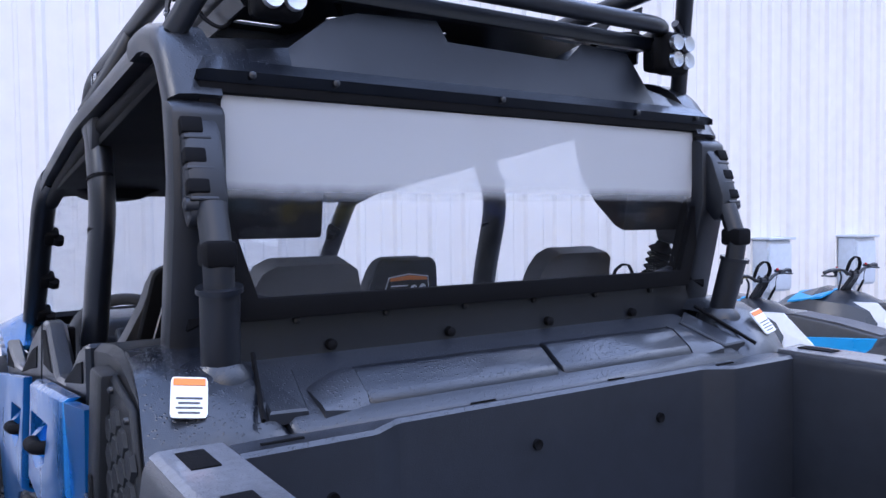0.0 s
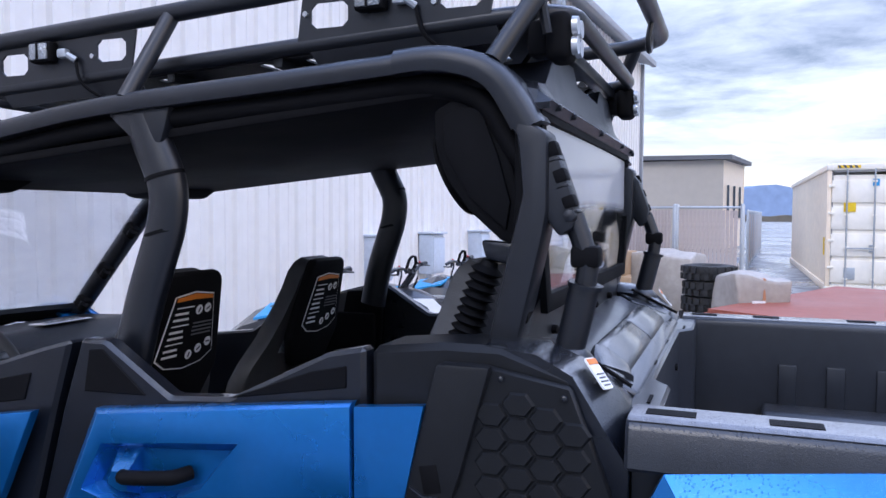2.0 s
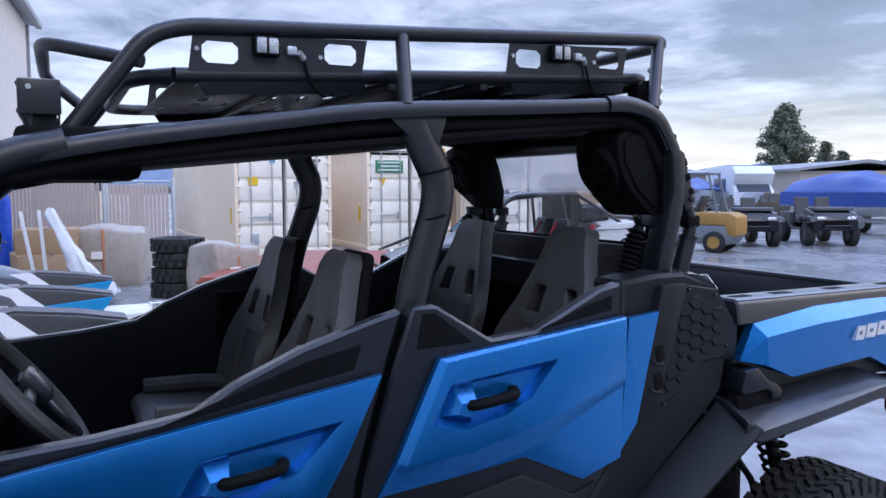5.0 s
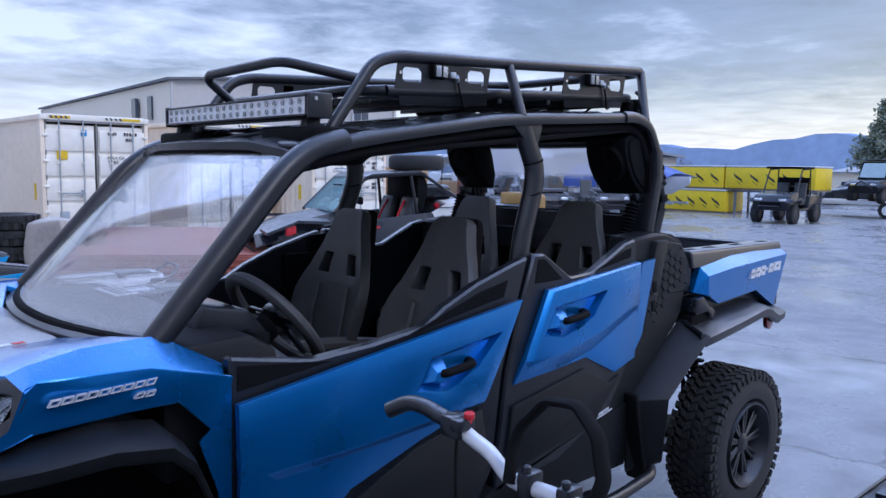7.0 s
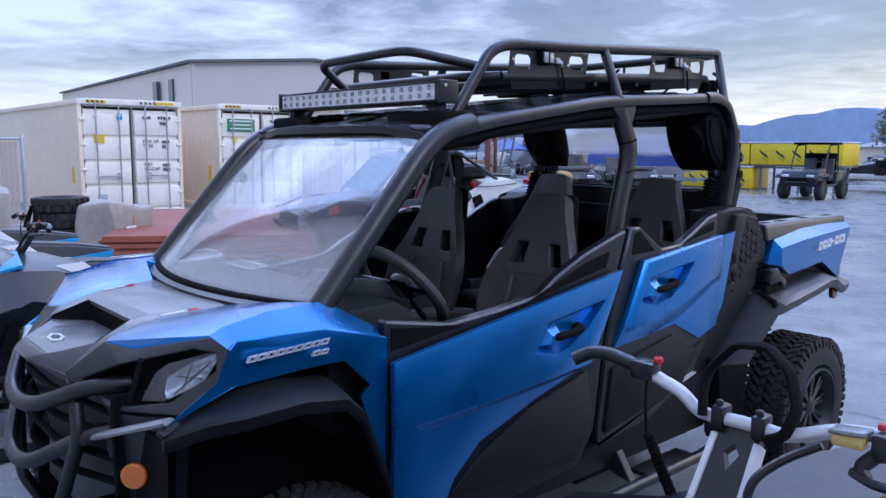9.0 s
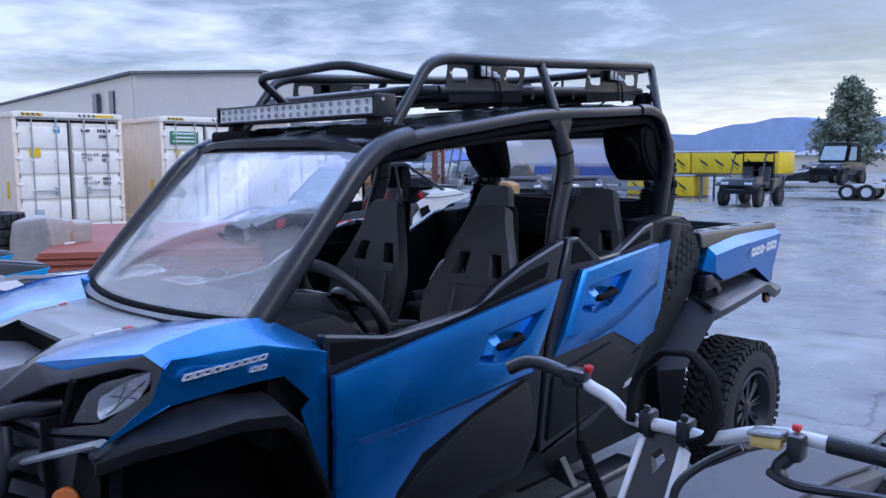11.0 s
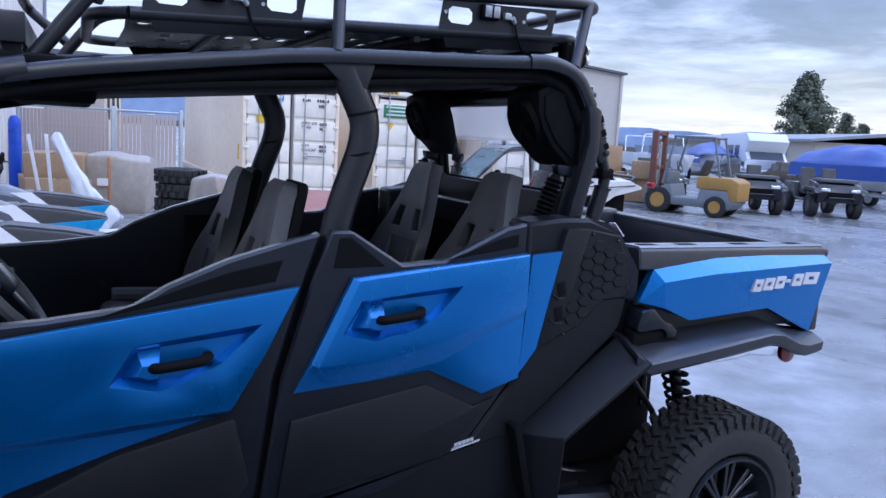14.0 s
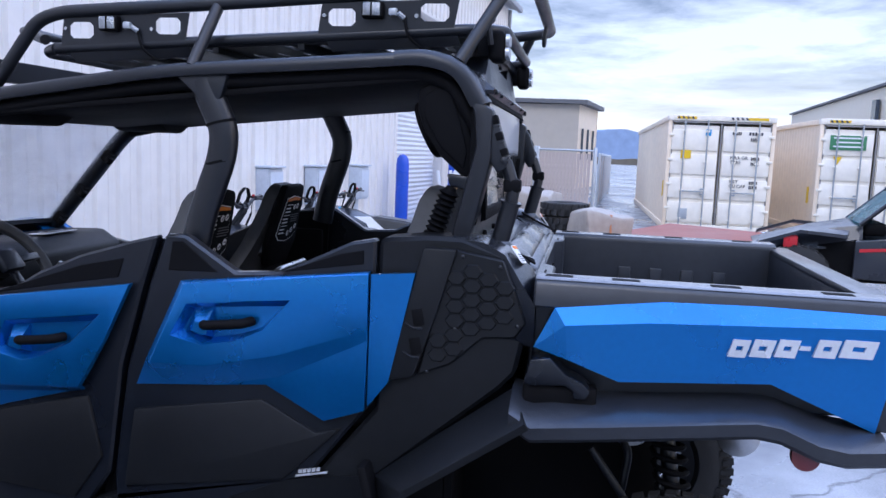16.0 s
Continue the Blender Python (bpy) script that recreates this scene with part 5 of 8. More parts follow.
def nose():
    # corners of the left half: crease, shoulder, arch edge and headlight corner
    R0, R1, R2, C = (-0.65, 2.185, 1.115), (-0.625, 2.345, 1.205), (-0.625, 2.53, 1.198), (-0.61, 2.645, 1.172)
    S0, S1, S2, E = (-0.705, 2.20, 1.10), (-0.708, 2.395, 1.15), (-0.708, 2.545, 1.156), (-0.68, 2.645, 1.154)
    F, G, T = (-0.694, 2.668, 1.14), (-0.694, 2.70, 1.052), (-0.684, 2.80, 0.985)
    L1, L2, L3, L4, L5, L6, L7 = ((-0.69, 2.655, 1.033), (-0.69, 2.44, 1.043), (-0.69, 2.316, 1.043), (-0.695, 2.228, 0.958), (-0.695, 2.262, 0.927), (-0.695, 2.212, 0.782), (-0.695, 2.186, 0.46))
    B0, B1, B2, B3, B4 = (-0.295, 2.487, 1.165), (-0.275, 2.675, 1.149), (-0.252, 2.818, 1.113), (-0.30, 2.845, 1.110), (-0.387, 2.802, 1.100)
    K = (-0.632, 2.686, 1.163)
    fender = skin([
        [R0, R1, S1, S0], [R1, R2, S2, S1], [R2, C, E, S2],
        [S0, S1, L3, L4], [S0, L4, L5, L6, L7, (-0.695, 2.166, 0.46), (-0.70, 2.172, 1.085)], [S1, S2, L2, L3], [S2, E, F, G, L1, L2], [G, T, L1],
        [C, K, F, E]], (0.022, 0, -0.004))
    softened(fender, 0.006, 2)
    both("front_fender", fender, BLUE, "blue painted front fender", 30)
    bonnet = skin([[R1, R2, B0, (-0.53, 2.42, 1.200)], [R2, C, B1, B0], [C, K, B4, B3, B2, B1], [R0, R1, (-0.53, 2.42, 1.200), (-0.45, 2.20, 1.12)]], (0, 0, -0.02))
    both("bonnet", softened(bonnet, 0.005, 2), BLUE, "blue painted bonnet side, beaded with rain", 30)
    m = lambda p: (-p[0], p[1], p[2])
    # scoop: lid seam, lid edge, side wall, mouth floor and beak
    LS, LF, W1, FI, BK = (-0.200, 2.698, 1.147), (-0.192, 2.737, 1.139), (-0.225, 2.846, 1.095), (-0.175, 2.735, 1.070), (-0.125, 2.95, 1.058)
    N0, N1 = (-0.234, 2.939, 1.02), (-0.06, 2.995, 1.04)
    centre = [[B0, B1, LS, m(LS), m(B1), m(B0)]]
    beak = [[BK, N1, m(N1), m(BK)]]
    floor_low = lambda p: (p[0] * 0.97, p[1], p[2] - 0.012)
    for f in (lambda p: p, m):
        centre += [[f(B1), f(B2), f(LF), f(LS)], [f(B2), f(W1), f(LF)]]
        beak += [[f(B2), f(B3), f(N0), f(W1)], [f(W1), f(N0), f(BK)], [f(BK), f(N0), f(N1)]]
        # near-black inner wall: the scoop's inside shade is in its colour
        one("scoop_wall", skin([[f(LF), f(W1), f(floor_low(W1)), f(FI)]], (f((0.006, 0, 0))[0], 0, 0)), PLASTIC_DARK)
    # bonnet centre, lid and scoop floor share the sheen-lightened grey
    one("bonnet_centre", softened(skin(centre, (0, 0, -0.018)), 0.004, 2), RAINED, "bonnet centre beaded with rain, sky sheen in its grey", None, 30)
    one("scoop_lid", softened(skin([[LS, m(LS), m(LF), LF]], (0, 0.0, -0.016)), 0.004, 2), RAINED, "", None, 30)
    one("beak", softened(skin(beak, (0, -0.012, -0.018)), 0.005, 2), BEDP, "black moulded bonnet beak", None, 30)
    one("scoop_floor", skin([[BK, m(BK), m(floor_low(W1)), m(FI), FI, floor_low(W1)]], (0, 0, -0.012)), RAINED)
    # dark sheet closes the mouth in place of the shade within
    one("scoop_mouth_shade", skin([[FI, m(FI), m(LF), LF]], (0, -0.01, 0)), PLASTIC_DARK)
    # plain badge on the scoop floor and small marking bars on the bonnet
    ring = [(0.055 * math.cos(k * math.tau / 6), 2.895 + 0.022 * math.sin(k * math.tau / 6)) for k in range(6)]
    at_floor = lambda s: [(x * s, 2.895 + (y - 2.895) * s, 1.0735 - (2.895 + (y - 2.895) * s - 2.895) * 0.18) for x, y in ring]
    one("marque_shape", skin([at_floor(1.0)], (0, 0, -0.004), [(0, at_floor(0.62))]), SILVER, "silver marque shape")
    for a, b, mat in ((0.02, 0.42, SILVER), (0.46, 0.60, RED)):
        e = [tuple(B1[i] + (B0[i] - B1[i]) * u for i in range(3)) for u in (a, b)]
        both("marque_bar", skin([[(e[0][0] + 0.008, e[0][1], e[0][2] + 0.002), (e[1][0] + 0.008, e[1][1], e[1][2] + 0.002), (e[1][0] + 0.026, e[1][1] + 0.004, e[1][2] + 0.002), (e[0][0] + 0.026, e[0][1] + 0.004, e[0][2] + 0.002)]], (0, 0, -0.003)), mat)
    # fascia: headlights sunk in a thick black surround
    outer = [B3, B4, K, F, G, (-0.655, 2.775, 0.972), (-0.42, 2.865, 0.945), (-0.24, 2.937, 0.975), N0]
    hole = [(-0.285, 2.905, 1.012), (-0.40, 2.842, 1.066), (-0.59, 2.722, 1.124), (-0.655, 2.690, 1.122), (-0.668, 2.697, 1.080), (-0.60, 2.785, 0.992), (-0.45, 2.842, 0.962), (-0.29, 2.908, 0.980)]
    both("headlight_surround", softened(skin([outer], (0.025, -0.05, -0.01), [(0, hole)]), 0.009, 3), BEDP, "thick black headlight surround", 40)
    deep = (0.035, -0.070, -0.012)
    both("headlight_housing", skin([[tuple(a + d for a, d in zip(p, deep)) for p in hole]], (0.006, -0.012, 0)), PLASTIC_DARK)
    bowl = [(-0.654, 2.684, 1.122), (-0.600, 2.728, 1.092), (-0.548, 2.772, 1.052), (-0.544, 2.780, 1.010), (-0.562, 2.780, 0.998), (-0.634, 2.715, 1.044), (-0.658, 2.688, 1.100)]
    glass_edge = [(-0.656, 2.688, 1.126), (-0.555, 2.768, 1.088), (-0.528, 2.792, 1.062), (-0.480, 2.815, 0.980), (-0.560, 2.786, 0.993), (-0.640, 2.717, 1.040), (-0.664, 2.690, 1.106)]
    cx = [sum(p[i] for p in bowl) / len(bowl) for i in range(3)]
    back = (cx[0] + 0.030, cx[1] - 0.055, cx[2] - 0.01)
    lamp = bmesh.new()
    ring = [lamp.verts.new(p) for p in bowl]
    mid = [lamp.verts.new(tuple(p[i] * 0.55 + back[i] * 0.45 + (0.006 if i == 2 and k % 2 else -0.004) for i in range(3))) for k, p in enumerate(bowl)]
    tip = lamp.verts.new(back)
    for i in range(7):
        j = (i + 1) % 7
        lamp.faces.new((ring[i], ring[j], mid[j]))
        lamp.faces.new((ring[i], mid[j], mid[i]))
        lamp.faces.new((mid[i], mid[j], tip))
    both("headlight", lamp, LED, "clear headlight with faceted bright reflector", 5)
    both("headlight_projector", moved(lathe([(-0.01, 0.020), (0.002, 0.020), (0.008, 0.014), (0.010, 0.0)], "y", 16), cx[0] + 0.012, cx[1] - 0.018, cx[2] + 0.012), CLEAR)
    for u, v in ((0.25, 1), (0.55, 4), (0.75, 2)):
        a, d = bowl[v], bowl[(v + 3) % 7]
        both("reflector_rib", tube([tuple(a[i] * (1 - u * 0.3) + back[i] * u * 0.3 for i in range(3)), tuple(d[i] * 0.6 + back[i] * 0.4 for i in range(3))], 0.0022, 0, 6), PLASTIC_DARK)
    both("headlight_lens", skin([[tuple(c + d for c, d in zip(p, (-0.002, 0.005, 0.001))) for p in glass_edge]], (0.003, -0.005, 0)), CLEAR)
    both("headlight_divider", tube([(-0.46, 2.805, 1.085), (-0.445, 2.815, 1.03), (-0.44, 2.835, 0.97)], 0.008, 0.01, 8, 1.6), PLASTIC_DARK)
    one("grille", skin([[N0, N1, (0.06, 2.995, 1.04), (0.234, 2.939, 1.02), (0.42, 2.865, 0.945), (0.40, 2.83, 0.72), (0.15, 2.90, 0.60), (-0.15, 2.90, 0.60), (-0.40, 2.83, 0.72), (-0.42, 2.865, 0.945)]], (0, -0.06, 0)), BEDP, "wet black grille panel")
    for k in range(4):
        one("grille_bar", tube([(-0.38, 2.86, 0.93 - k * 0.065), (-0.15, 2.945, 0.96 - k * 0.075), (0.15, 2.945, 0.96 - k * 0.075), (0.38, 2.86, 0.93 - k * 0.065)], 0.011, 0.05), PLASTIC_DARK)
    both("lower_fascia", skin([[(-0.67, 2.80, 0.97), (-0.42, 2.862, 0.94), (-0.36, 2.88, 0.86), (-0.44, 2.83, 0.56), (-0.58, 2.79, 0.56)]], (0.02, -0.04, 0)), PLASTIC)
    # galvanised grey stands for the light on the edge's wet top
    both("fascia_lit_edge", tube([(-0.36, 2.90, 0.868), (-0.52, 2.868, 0.925), (-0.655, 2.815, 0.972)], 0.010, 0.03, 8, 1.9), GALV, "fascia edge, its lit wet top put into the grey")
    both("side_reflector", moved(lathe([(-0.006, 0.034), (0.003, 0.034), (0.006, 0.030), (0.007, 0.0)], "y", 24), m=Matrix.Translation((-0.528, 2.862, 0.802)) @ Matrix.Rotation(radians(48), 4, "Z")), AMBER, "round amber reflector")
    # bull bar
    one("bumper_bar", tube([(-0.365, 2.80, 1.0), (-0.32, 2.915, 0.995), (-0.11, 3.005, 0.905), (0.11, 3.005, 0.905), (0.32, 2.915, 0.995), (0.365, 2.80, 1.0)], 0.023, 0.10), CAGE)
    one("bumper_bar", tube([(-0.37, 2.84, 0.88), (-0.35, 2.915, 0.872), (-0.09, 3.02, 0.735), (0.09, 3.02, 0.735), (0.35, 2.915, 0.872), (0.37, 2.84, 0.88)], 0.023, 0.08), CAGE)
    both("bumper_upright", tube([(-0.30, 2.93, 0.95), (-0.335, 2.935, 0.868), (-0.20, 2.97, 0.60), (-0.2, 2.88, 0.42)], 0.019, 0.04), CAGE)
    one("skid_plate", box(0, 2.86, 0.42, 0.5, 0.16, 0.04, 0.01, Matrix.Rotation(radians(35), 4, "X")), CAGE)
    # front wheel-arch flare
    rows = []
    for y, zi, zo, xo in [(2.845, 0.955, 0.945, -0.70), (2.76, 0.988, 0.975, -0.75), (2.664, 1.012, 0.985, -0.785), (2.51, 1.022, 0.992, -0.79), (2.375, 1.005, 0.972, -0.79), (2.315, 0.945, 0.915, -0.785), (2.225, 0.73, 0.70, -0.775), (2.185, 0.50, 0.48, -0.765)]:
        rows.append([(-0.655, y, zi), (-0.70, y, zi - 0.002), (xo + 0.012, y, zo + 0.006), (xo, y, zo - 0.004), (xo + 0.003, y, zo - 0.028)])
    both("wheel_arch", loft(rows, (0.012, 0, -0.014)), TRIM, "matt black wheel-arch flare", 40)
    both("inner_arch", loft([[(-0.68, y, z), (-0.40, y, z)] for y, z in [(2.84, 0.60), (2.83, 0.92), (2.66, 0.98), (2.36, 0.97), (2.235, 0.74), (2.19, 0.42)]], (0, 0, -0.01)), PLASTIC_DARK)
    # model name on the fender as plain slanted outline shapes
    def mark(y0, z0, w, h, t):
        a = [(y0, z0), (y0 - w, z0 + w * 0.05), (y0 - w - h * 0.6, z0 + h + w * 0.05), (y0 - h * 0.6, z0 + h)]
        ay, az = sum(p[0] for p in a) / 4, sum(p[1] for p in a) / 4
        b = [(ay + (y - ay) * (1 - 2 * t / w), az + (z - az) * (1 - 2 * t / h)) for y, z in a]
        return skin([[(-0.7095, y, z) for y, z in a]], (0.012, 0, 0), [(0, [(-0.7095, y, z) for y, z in b])])

    for k in range(9):
        both("marque_shape", mark(2.628 - k * 0.0272, 1.096 + k * 0.0014, 0.0225, 0.0150, 0.0026), SILVER, "silver marque shape")
    for k in range(2):
        both("marque_shape", mark(2.436 - k * 0.026, 1.080, 0.0205, 0.0125, 0.0026), SILVER)


nose()


def wheels():
    R, RI = 0.380, 0.215
    tyre = lathe([(-0.10, RI), (-0.125, RI + 0.02), (-0.13, RI + 0.06), (-0.125, R - 0.065), (-0.110, R - 0.032), (-0.08, R - 0.014), (0.08, R - 0.014), (0.110, R - 0.032), (0.125, R - 0.065), (0.13, RI + 0.06), (0.125, RI + 0.02), (0.10, RI)], "x", 48, True)
    tread = bmesh.new()
    n = 50

    def block(a0, a1, x0, x1, r0, r1, skew):
        c = []
        for r in (r0, r1):
            sh = 1.0 if r == r0 else 0.88
            am, xm = (a0 + a1) / 2, (x0 + x1) / 2
            for a, x in ((a0, x0), (a1, x0), (a1, x1), (a0, x1)):
                aa, xx = am + (a - am) * sh, xm + (x - xm) * sh
                aa += skew * (xx - xm)
                c.append(tread.verts.new((xx, r * math.cos(aa), r * math.sin(aa))))
        tread.faces.new(c[4:8])
        for i in range(4):
            j = (i + 1) % 4
            tread.faces.new((c[i], c[j], c[4 + j], c[4 + i]))

    st = math.tau / n
    for k in range(n):
        a = k * st
        for q in (-1, 1):
            o = 0 if q < 0 else st * 0.5
            wide = 0.123 if k % 2 else 0.119
            block(a + o, a + o + st * 0.72, q * 0.086, q * wide, R - 0.045, R - 0.002, 0.5 * q)
            block(a + o + st * 0.06, a + o + st * 0.60, q * 0.119, q * 0.1275, R - 0.058 if k % 2 else R - 0.048, R - 0.028, 0)
            block(a + o + st * 0.32, a + o + st * 0.94, q * 0.047, q * 0.081, R - 0.03, R - 0.003, 1.6 * q)
            block(a + o + st * 0.02, a + o + st * 0.60, q * 0.006, q * 0.042, R - 0.03, R - 0.002, -1.6 * q)
    rim = lathe([(-0.13, RI - 0.012), (-0.134, RI - 0.002), (-0.115, RI + 0.004), (-0.10, RI - 0.02), (-0.06, RI - 0.035), (0.10, RI - 0.035), (0.12, RI), (0.10, RI - 0.05), (-0.05, RI - 0.06), (-0.11, RI - 0.02)], "x", 40, True)
    spokes = joined(*[moved(extr([(-0.007, 0.035), (0.007, 0.035), (0.010, RI - 0.025), (-0.010, RI - 0.025)], "x", -0.088, -0.050, 0.003), m=Matrix.Rotation((k // 2) * math.tau / 9 + (k % 2) * 0.20, 4, "X")) for k in range(18)])
    hub = lathe([(-0.104, 0.02), (-0.10, 0.032), (-0.09, 0.05), (-0.06, 0.055), (0.05, 0.05)], "x", 24)
    drum = lathe([(-0.03, 0.10), (-0.02, 0.12), (0.03, 0.12), (0.04, 0.10)], "x", 24)
    made = [("tyre", tyre, RUBBER, "black mud-terrain tyre"), ("rim", rim, CAGE, "black alloy rim"), ("hub", hub, CAGE, "")]
    meshes = {}
    for nm, bm, mat, lab in made:
        meshes[nm] = part(nm, bm, mat, None, lab, 40)
    meshes["tread"] = part("tread", tread, RUBBER, None, "", 30)
    meshes["spokes"] = part("spokes", spokes, CAGE, None, "", 30)
    meshes["brake_disc"] = part("brake_disc", drum, CAGE, None, "", 30)
    first = True
    for y in (-0.560, 2.44):
        for s in (-1, 1):
            w = new("wheel")
            w.parent = utv
            w.matrix_basis = pose(s * 0.695, y, R, 0, 0, 0 if s < 0 else 180)
            w["label"] = "black alloy wheel with a knobbly tyre"
            for nm, ob in meshes.items():
                o = ob if first else ob.copy()
                if not first:
                    scene.collection.objects.link(o)
                o.parent = w
            first = False


wheels()


def rack():
    T = 0.021
    one("rack_rail", tube([(-0.495, 1.74, 1.745), (-0.49, 1.56, 1.985), (-0.49, 1.47, 2.012), (-0.49, 0.93, 2.04), (-0.485, 0.03, 2.097), (-0.40, -0.062, 2.098), (0.40, -0.062, 2.098), (0.485, 0.03, 2.097), (0.49, 0.93, 2.04), (0.49, 1.47, 2.012), (0.49, 1.56, 1.985), (0.495, 1.74, 1.745)], T, 0.07), CAGE, "black tube rack rail")
    both("rack_post", tube([(-0.598, 0.955, 1.835), (-0.49, 0.92, 2.037)], 0.019, 0), CAGE)
    both("rack_post", tube([(-0.590, 0.138, 1.865), (-0.478, 0.022, 2.092)], 0.019, 0), CAGE)
    one("rack_deck_rail", tube([(-0.475, 1.50, 1.898), (-0.475, 0.12, 1.972), (-0.42, 0.03, 1.978), (0.42, 0.03, 1.978), (0.475, 0.12, 1.972), (0.475, 1.50, 1.898), (0.40, 1.60, 1.893), (-0.40, 1.60, 1.893), (-0.475, 1.50, 1.898)], 0.018, 0.06), CAGE)
    # pressed deck plates with slots
    rnd = random.Random(11)
    for k in range(5):
        ya, yb = 1.50 - k * 0.285, 1.50 - k * 0.285 - 0.262
        facets, holes = [], []
        for i in range(6):
            for j in range(3):
                x0, x1 = -0.465 + i * 0.155, -0.465 + (i + 1) * 0.155
                y0, y1 = ya + (yb - ya) * j / 3, ya + (yb - ya) * (j + 1) / 3

                def pt(x, y):
                    return (x, y, 1.885 + (1.50 - y) * 0.052)

                if rnd.random() < 0.55:
                    xm, ym, w, h = (x0 + x1) / 2, (y0 + y1) / 2, rnd.uniform(0.045, 0.06), rnd.uniform(0.011, 0.018)
                    holes.append((len(facets), [pt(xm - w, ym - h * 0.4), pt(xm - w * 0.85, ym - h), pt(xm + w * 0.85, ym - h), pt(xm + w, ym - h * 0.4), pt(xm + w, ym + h * 0.4), pt(xm + w * 0.85, ym + h), pt(xm - w * 0.85, ym + h), pt(xm - w, ym + h * 0.4)]))
                facets.append([pt(x0, y0), pt(x1, y0), pt(x1, y1), pt(x0, y1)])
        one("deck_plate", skin(facets, (0, 0, -0.005), holes), CAGE, "black slotted rack deck plate")
        one("deck_beam", box(0, yb - 0.011, 1.878 + (1.50 - yb) * 0.052, 0.94, 0.022, 0.03, 0.003), CAGE)
    # light plates with eight-sided openings
    for y0, y1, zb in ((1.472, 1.035, 1.905), (0.595, 0.175, 1.952)):
        zt0 = zb + 0.090
        slope = 0.018

        def octa(cy, cz, w, h):
            return [(-0.492, cy + dy * w, cz + dz * h) for dy, dz in ((-1, -0.55), (-0.7, -1), (0.7, -1), (1, -0.55), (1, 0.55), (0.7, 1), (-0.7, 1), (-1, 0.55))]

        ym = (y0 + y1) / 2
        f0 = [(-0.492, y0, zb), (-0.492, ym + 0.055, zb + slope * 0.45), (-0.492, ym + 0.055, zt0 + slope * 0.4), (-0.492, y0 - 0.012, zt0)]
        f1 = [(-0.492, ym + 0.055, zb + slope * 0.45), (-0.492, ym - 0.055, zb + slope * 0.6), (-0.492, ym - 0.055, zt0 + slope * 0.55), (-0.492, ym + 0.055, zt0 + slope * 0.4)]
        f2 = [(-0.492, ym - 0.055, zb + slope * 0.6), (-0.492, y1, zb + slope), (-0.492, y1 - 0.015, zt0 + slope), (-0.492, ym - 0.055, zt0 + slope * 0.55)]
        both("light_plate", skin([f0, f1, f2], (0.005, 0, 0), [(0, octa(y0 - 0.075, zb + 0.050, 0.043, 0.026)), (2, octa(y1 + 0.058, zb + 0.066, 0.043, 0.026))]), CAGE, "black light plate with octagonal openings")
        both("plate_flange", skin([[(-0.490, y0 - 0.01, zb), (-0.490, y1 - 0.005, zb + slope), (-0.470, y1 - 0.02, zb + slope - 0.045), (-0.470, y0 - 0.04, zb - 0.050)]], (0.005, 0, 0)), CAGE)
        for cy in (y0 - 0.075, y1 + 0.058):
            both("plate_bolt", moved(lathe([(-0.497, 0.006), (-0.492, 0.007)], "x", 8), y=cy + 0.055, z=zb + 0.055), STEEL)
        yl, zl = ym + 0.035, zb + 0.070
        both("side_light", softened(box(-0.503, yl, zl, 0.032, 0.066, 0.050, 0), 0.008, 2), PLASTIC_DARK, "small black square work light")
        both("light_lens", softened(box(-0.520, yl, zl, 0.008, 0.054, 0.038, 0), 0.003), CUP, "dull twin lens")
        both("lens_rib", box(-0.5245, yl, zl, 0.003, 0.005, 0.038, 0), PLASTIC_DARK)
        both("light_plug", joined(softened(box(-0.505, ym - 0.028, zl - 0.006, 0.020, 0.026, 0.022, 0), 0.005), tube([(-0.512, ym - 0.045, zl - 0.010), (-0.500, ym - 0.060, zl - 0.022)], 0.008, 0, 8)), GALV, "grey cable plug")
        both("wire", tube([(-0.500, ym - 0.060, zb + 0.048), (-0.503, ym - 0.075, zb - 0.01), (-0.47, ym - 0.12, zb - 0.045), (-0.46, ym - 0.17, zb - 0.02)], 0.004, 0.04, 6), PLASTIC_DARK)
    # front loop
    one("front_loop", tube([(-0.44, 1.57, 1.93), (-0.30, 1.765, 1.978), (-0.24, 1.785, 1.982), (0.22, 1.785, 1.975), (0.26, 1.775, 1.96), (0.24, 1.66, 1.86)], 0.017, 0.05), CAGE)
    # light bar: black housing, pale reflector tray and two rows of round cups
    BX, BZ = 0.0, 1.827
    one("light_bar", joined(box(BX, 1.790, BZ, 1.035, 0.070, 0.066, 0.008), *[box(BX, 1.750 + k * 0.012, BZ, 1.03, 0.004, 0.074, 0) for k in range(3)]), CAGE, "black housing of a long LED light bar")
    one("bar_lens", box(BX, 1.8255, BZ, 0.995, 0.004, 0.052, 0), BAR_LENS, "pale reflector tray of the light bar")
    one("bar_frame", joined(box(BX, 1.829, BZ + 0.0295, 1.025, 0.010, 0.007, 0.002), box(BX, 1.829, BZ - 0.0295, 1.025, 0.010, 0.007, 0.002)), CAGE)
    cup = one("reflector_cup", moved(lathe([(0.0, 0.0085), (0.0035, 0.0098), (0.002, 0.0062)], "y", 10), 0, 1.8275, 0), CUP)
    for row in (-0.0128, 0.0128):
        for k in range(20):
            o = cup if row < 0 and k == 0 else cup.copy()
            if o is not cup:
                scene.collection.objects.link(o)
            o.location = (BX - 0.4725 + k * 0.0497, 0, BZ + row)
    for x in (-0.521, 0.521):
        one("bar_cap", softened(box(x, 1.788, BZ, 0.018, 0.085, 0.078, 0), 0.006), CAGE)
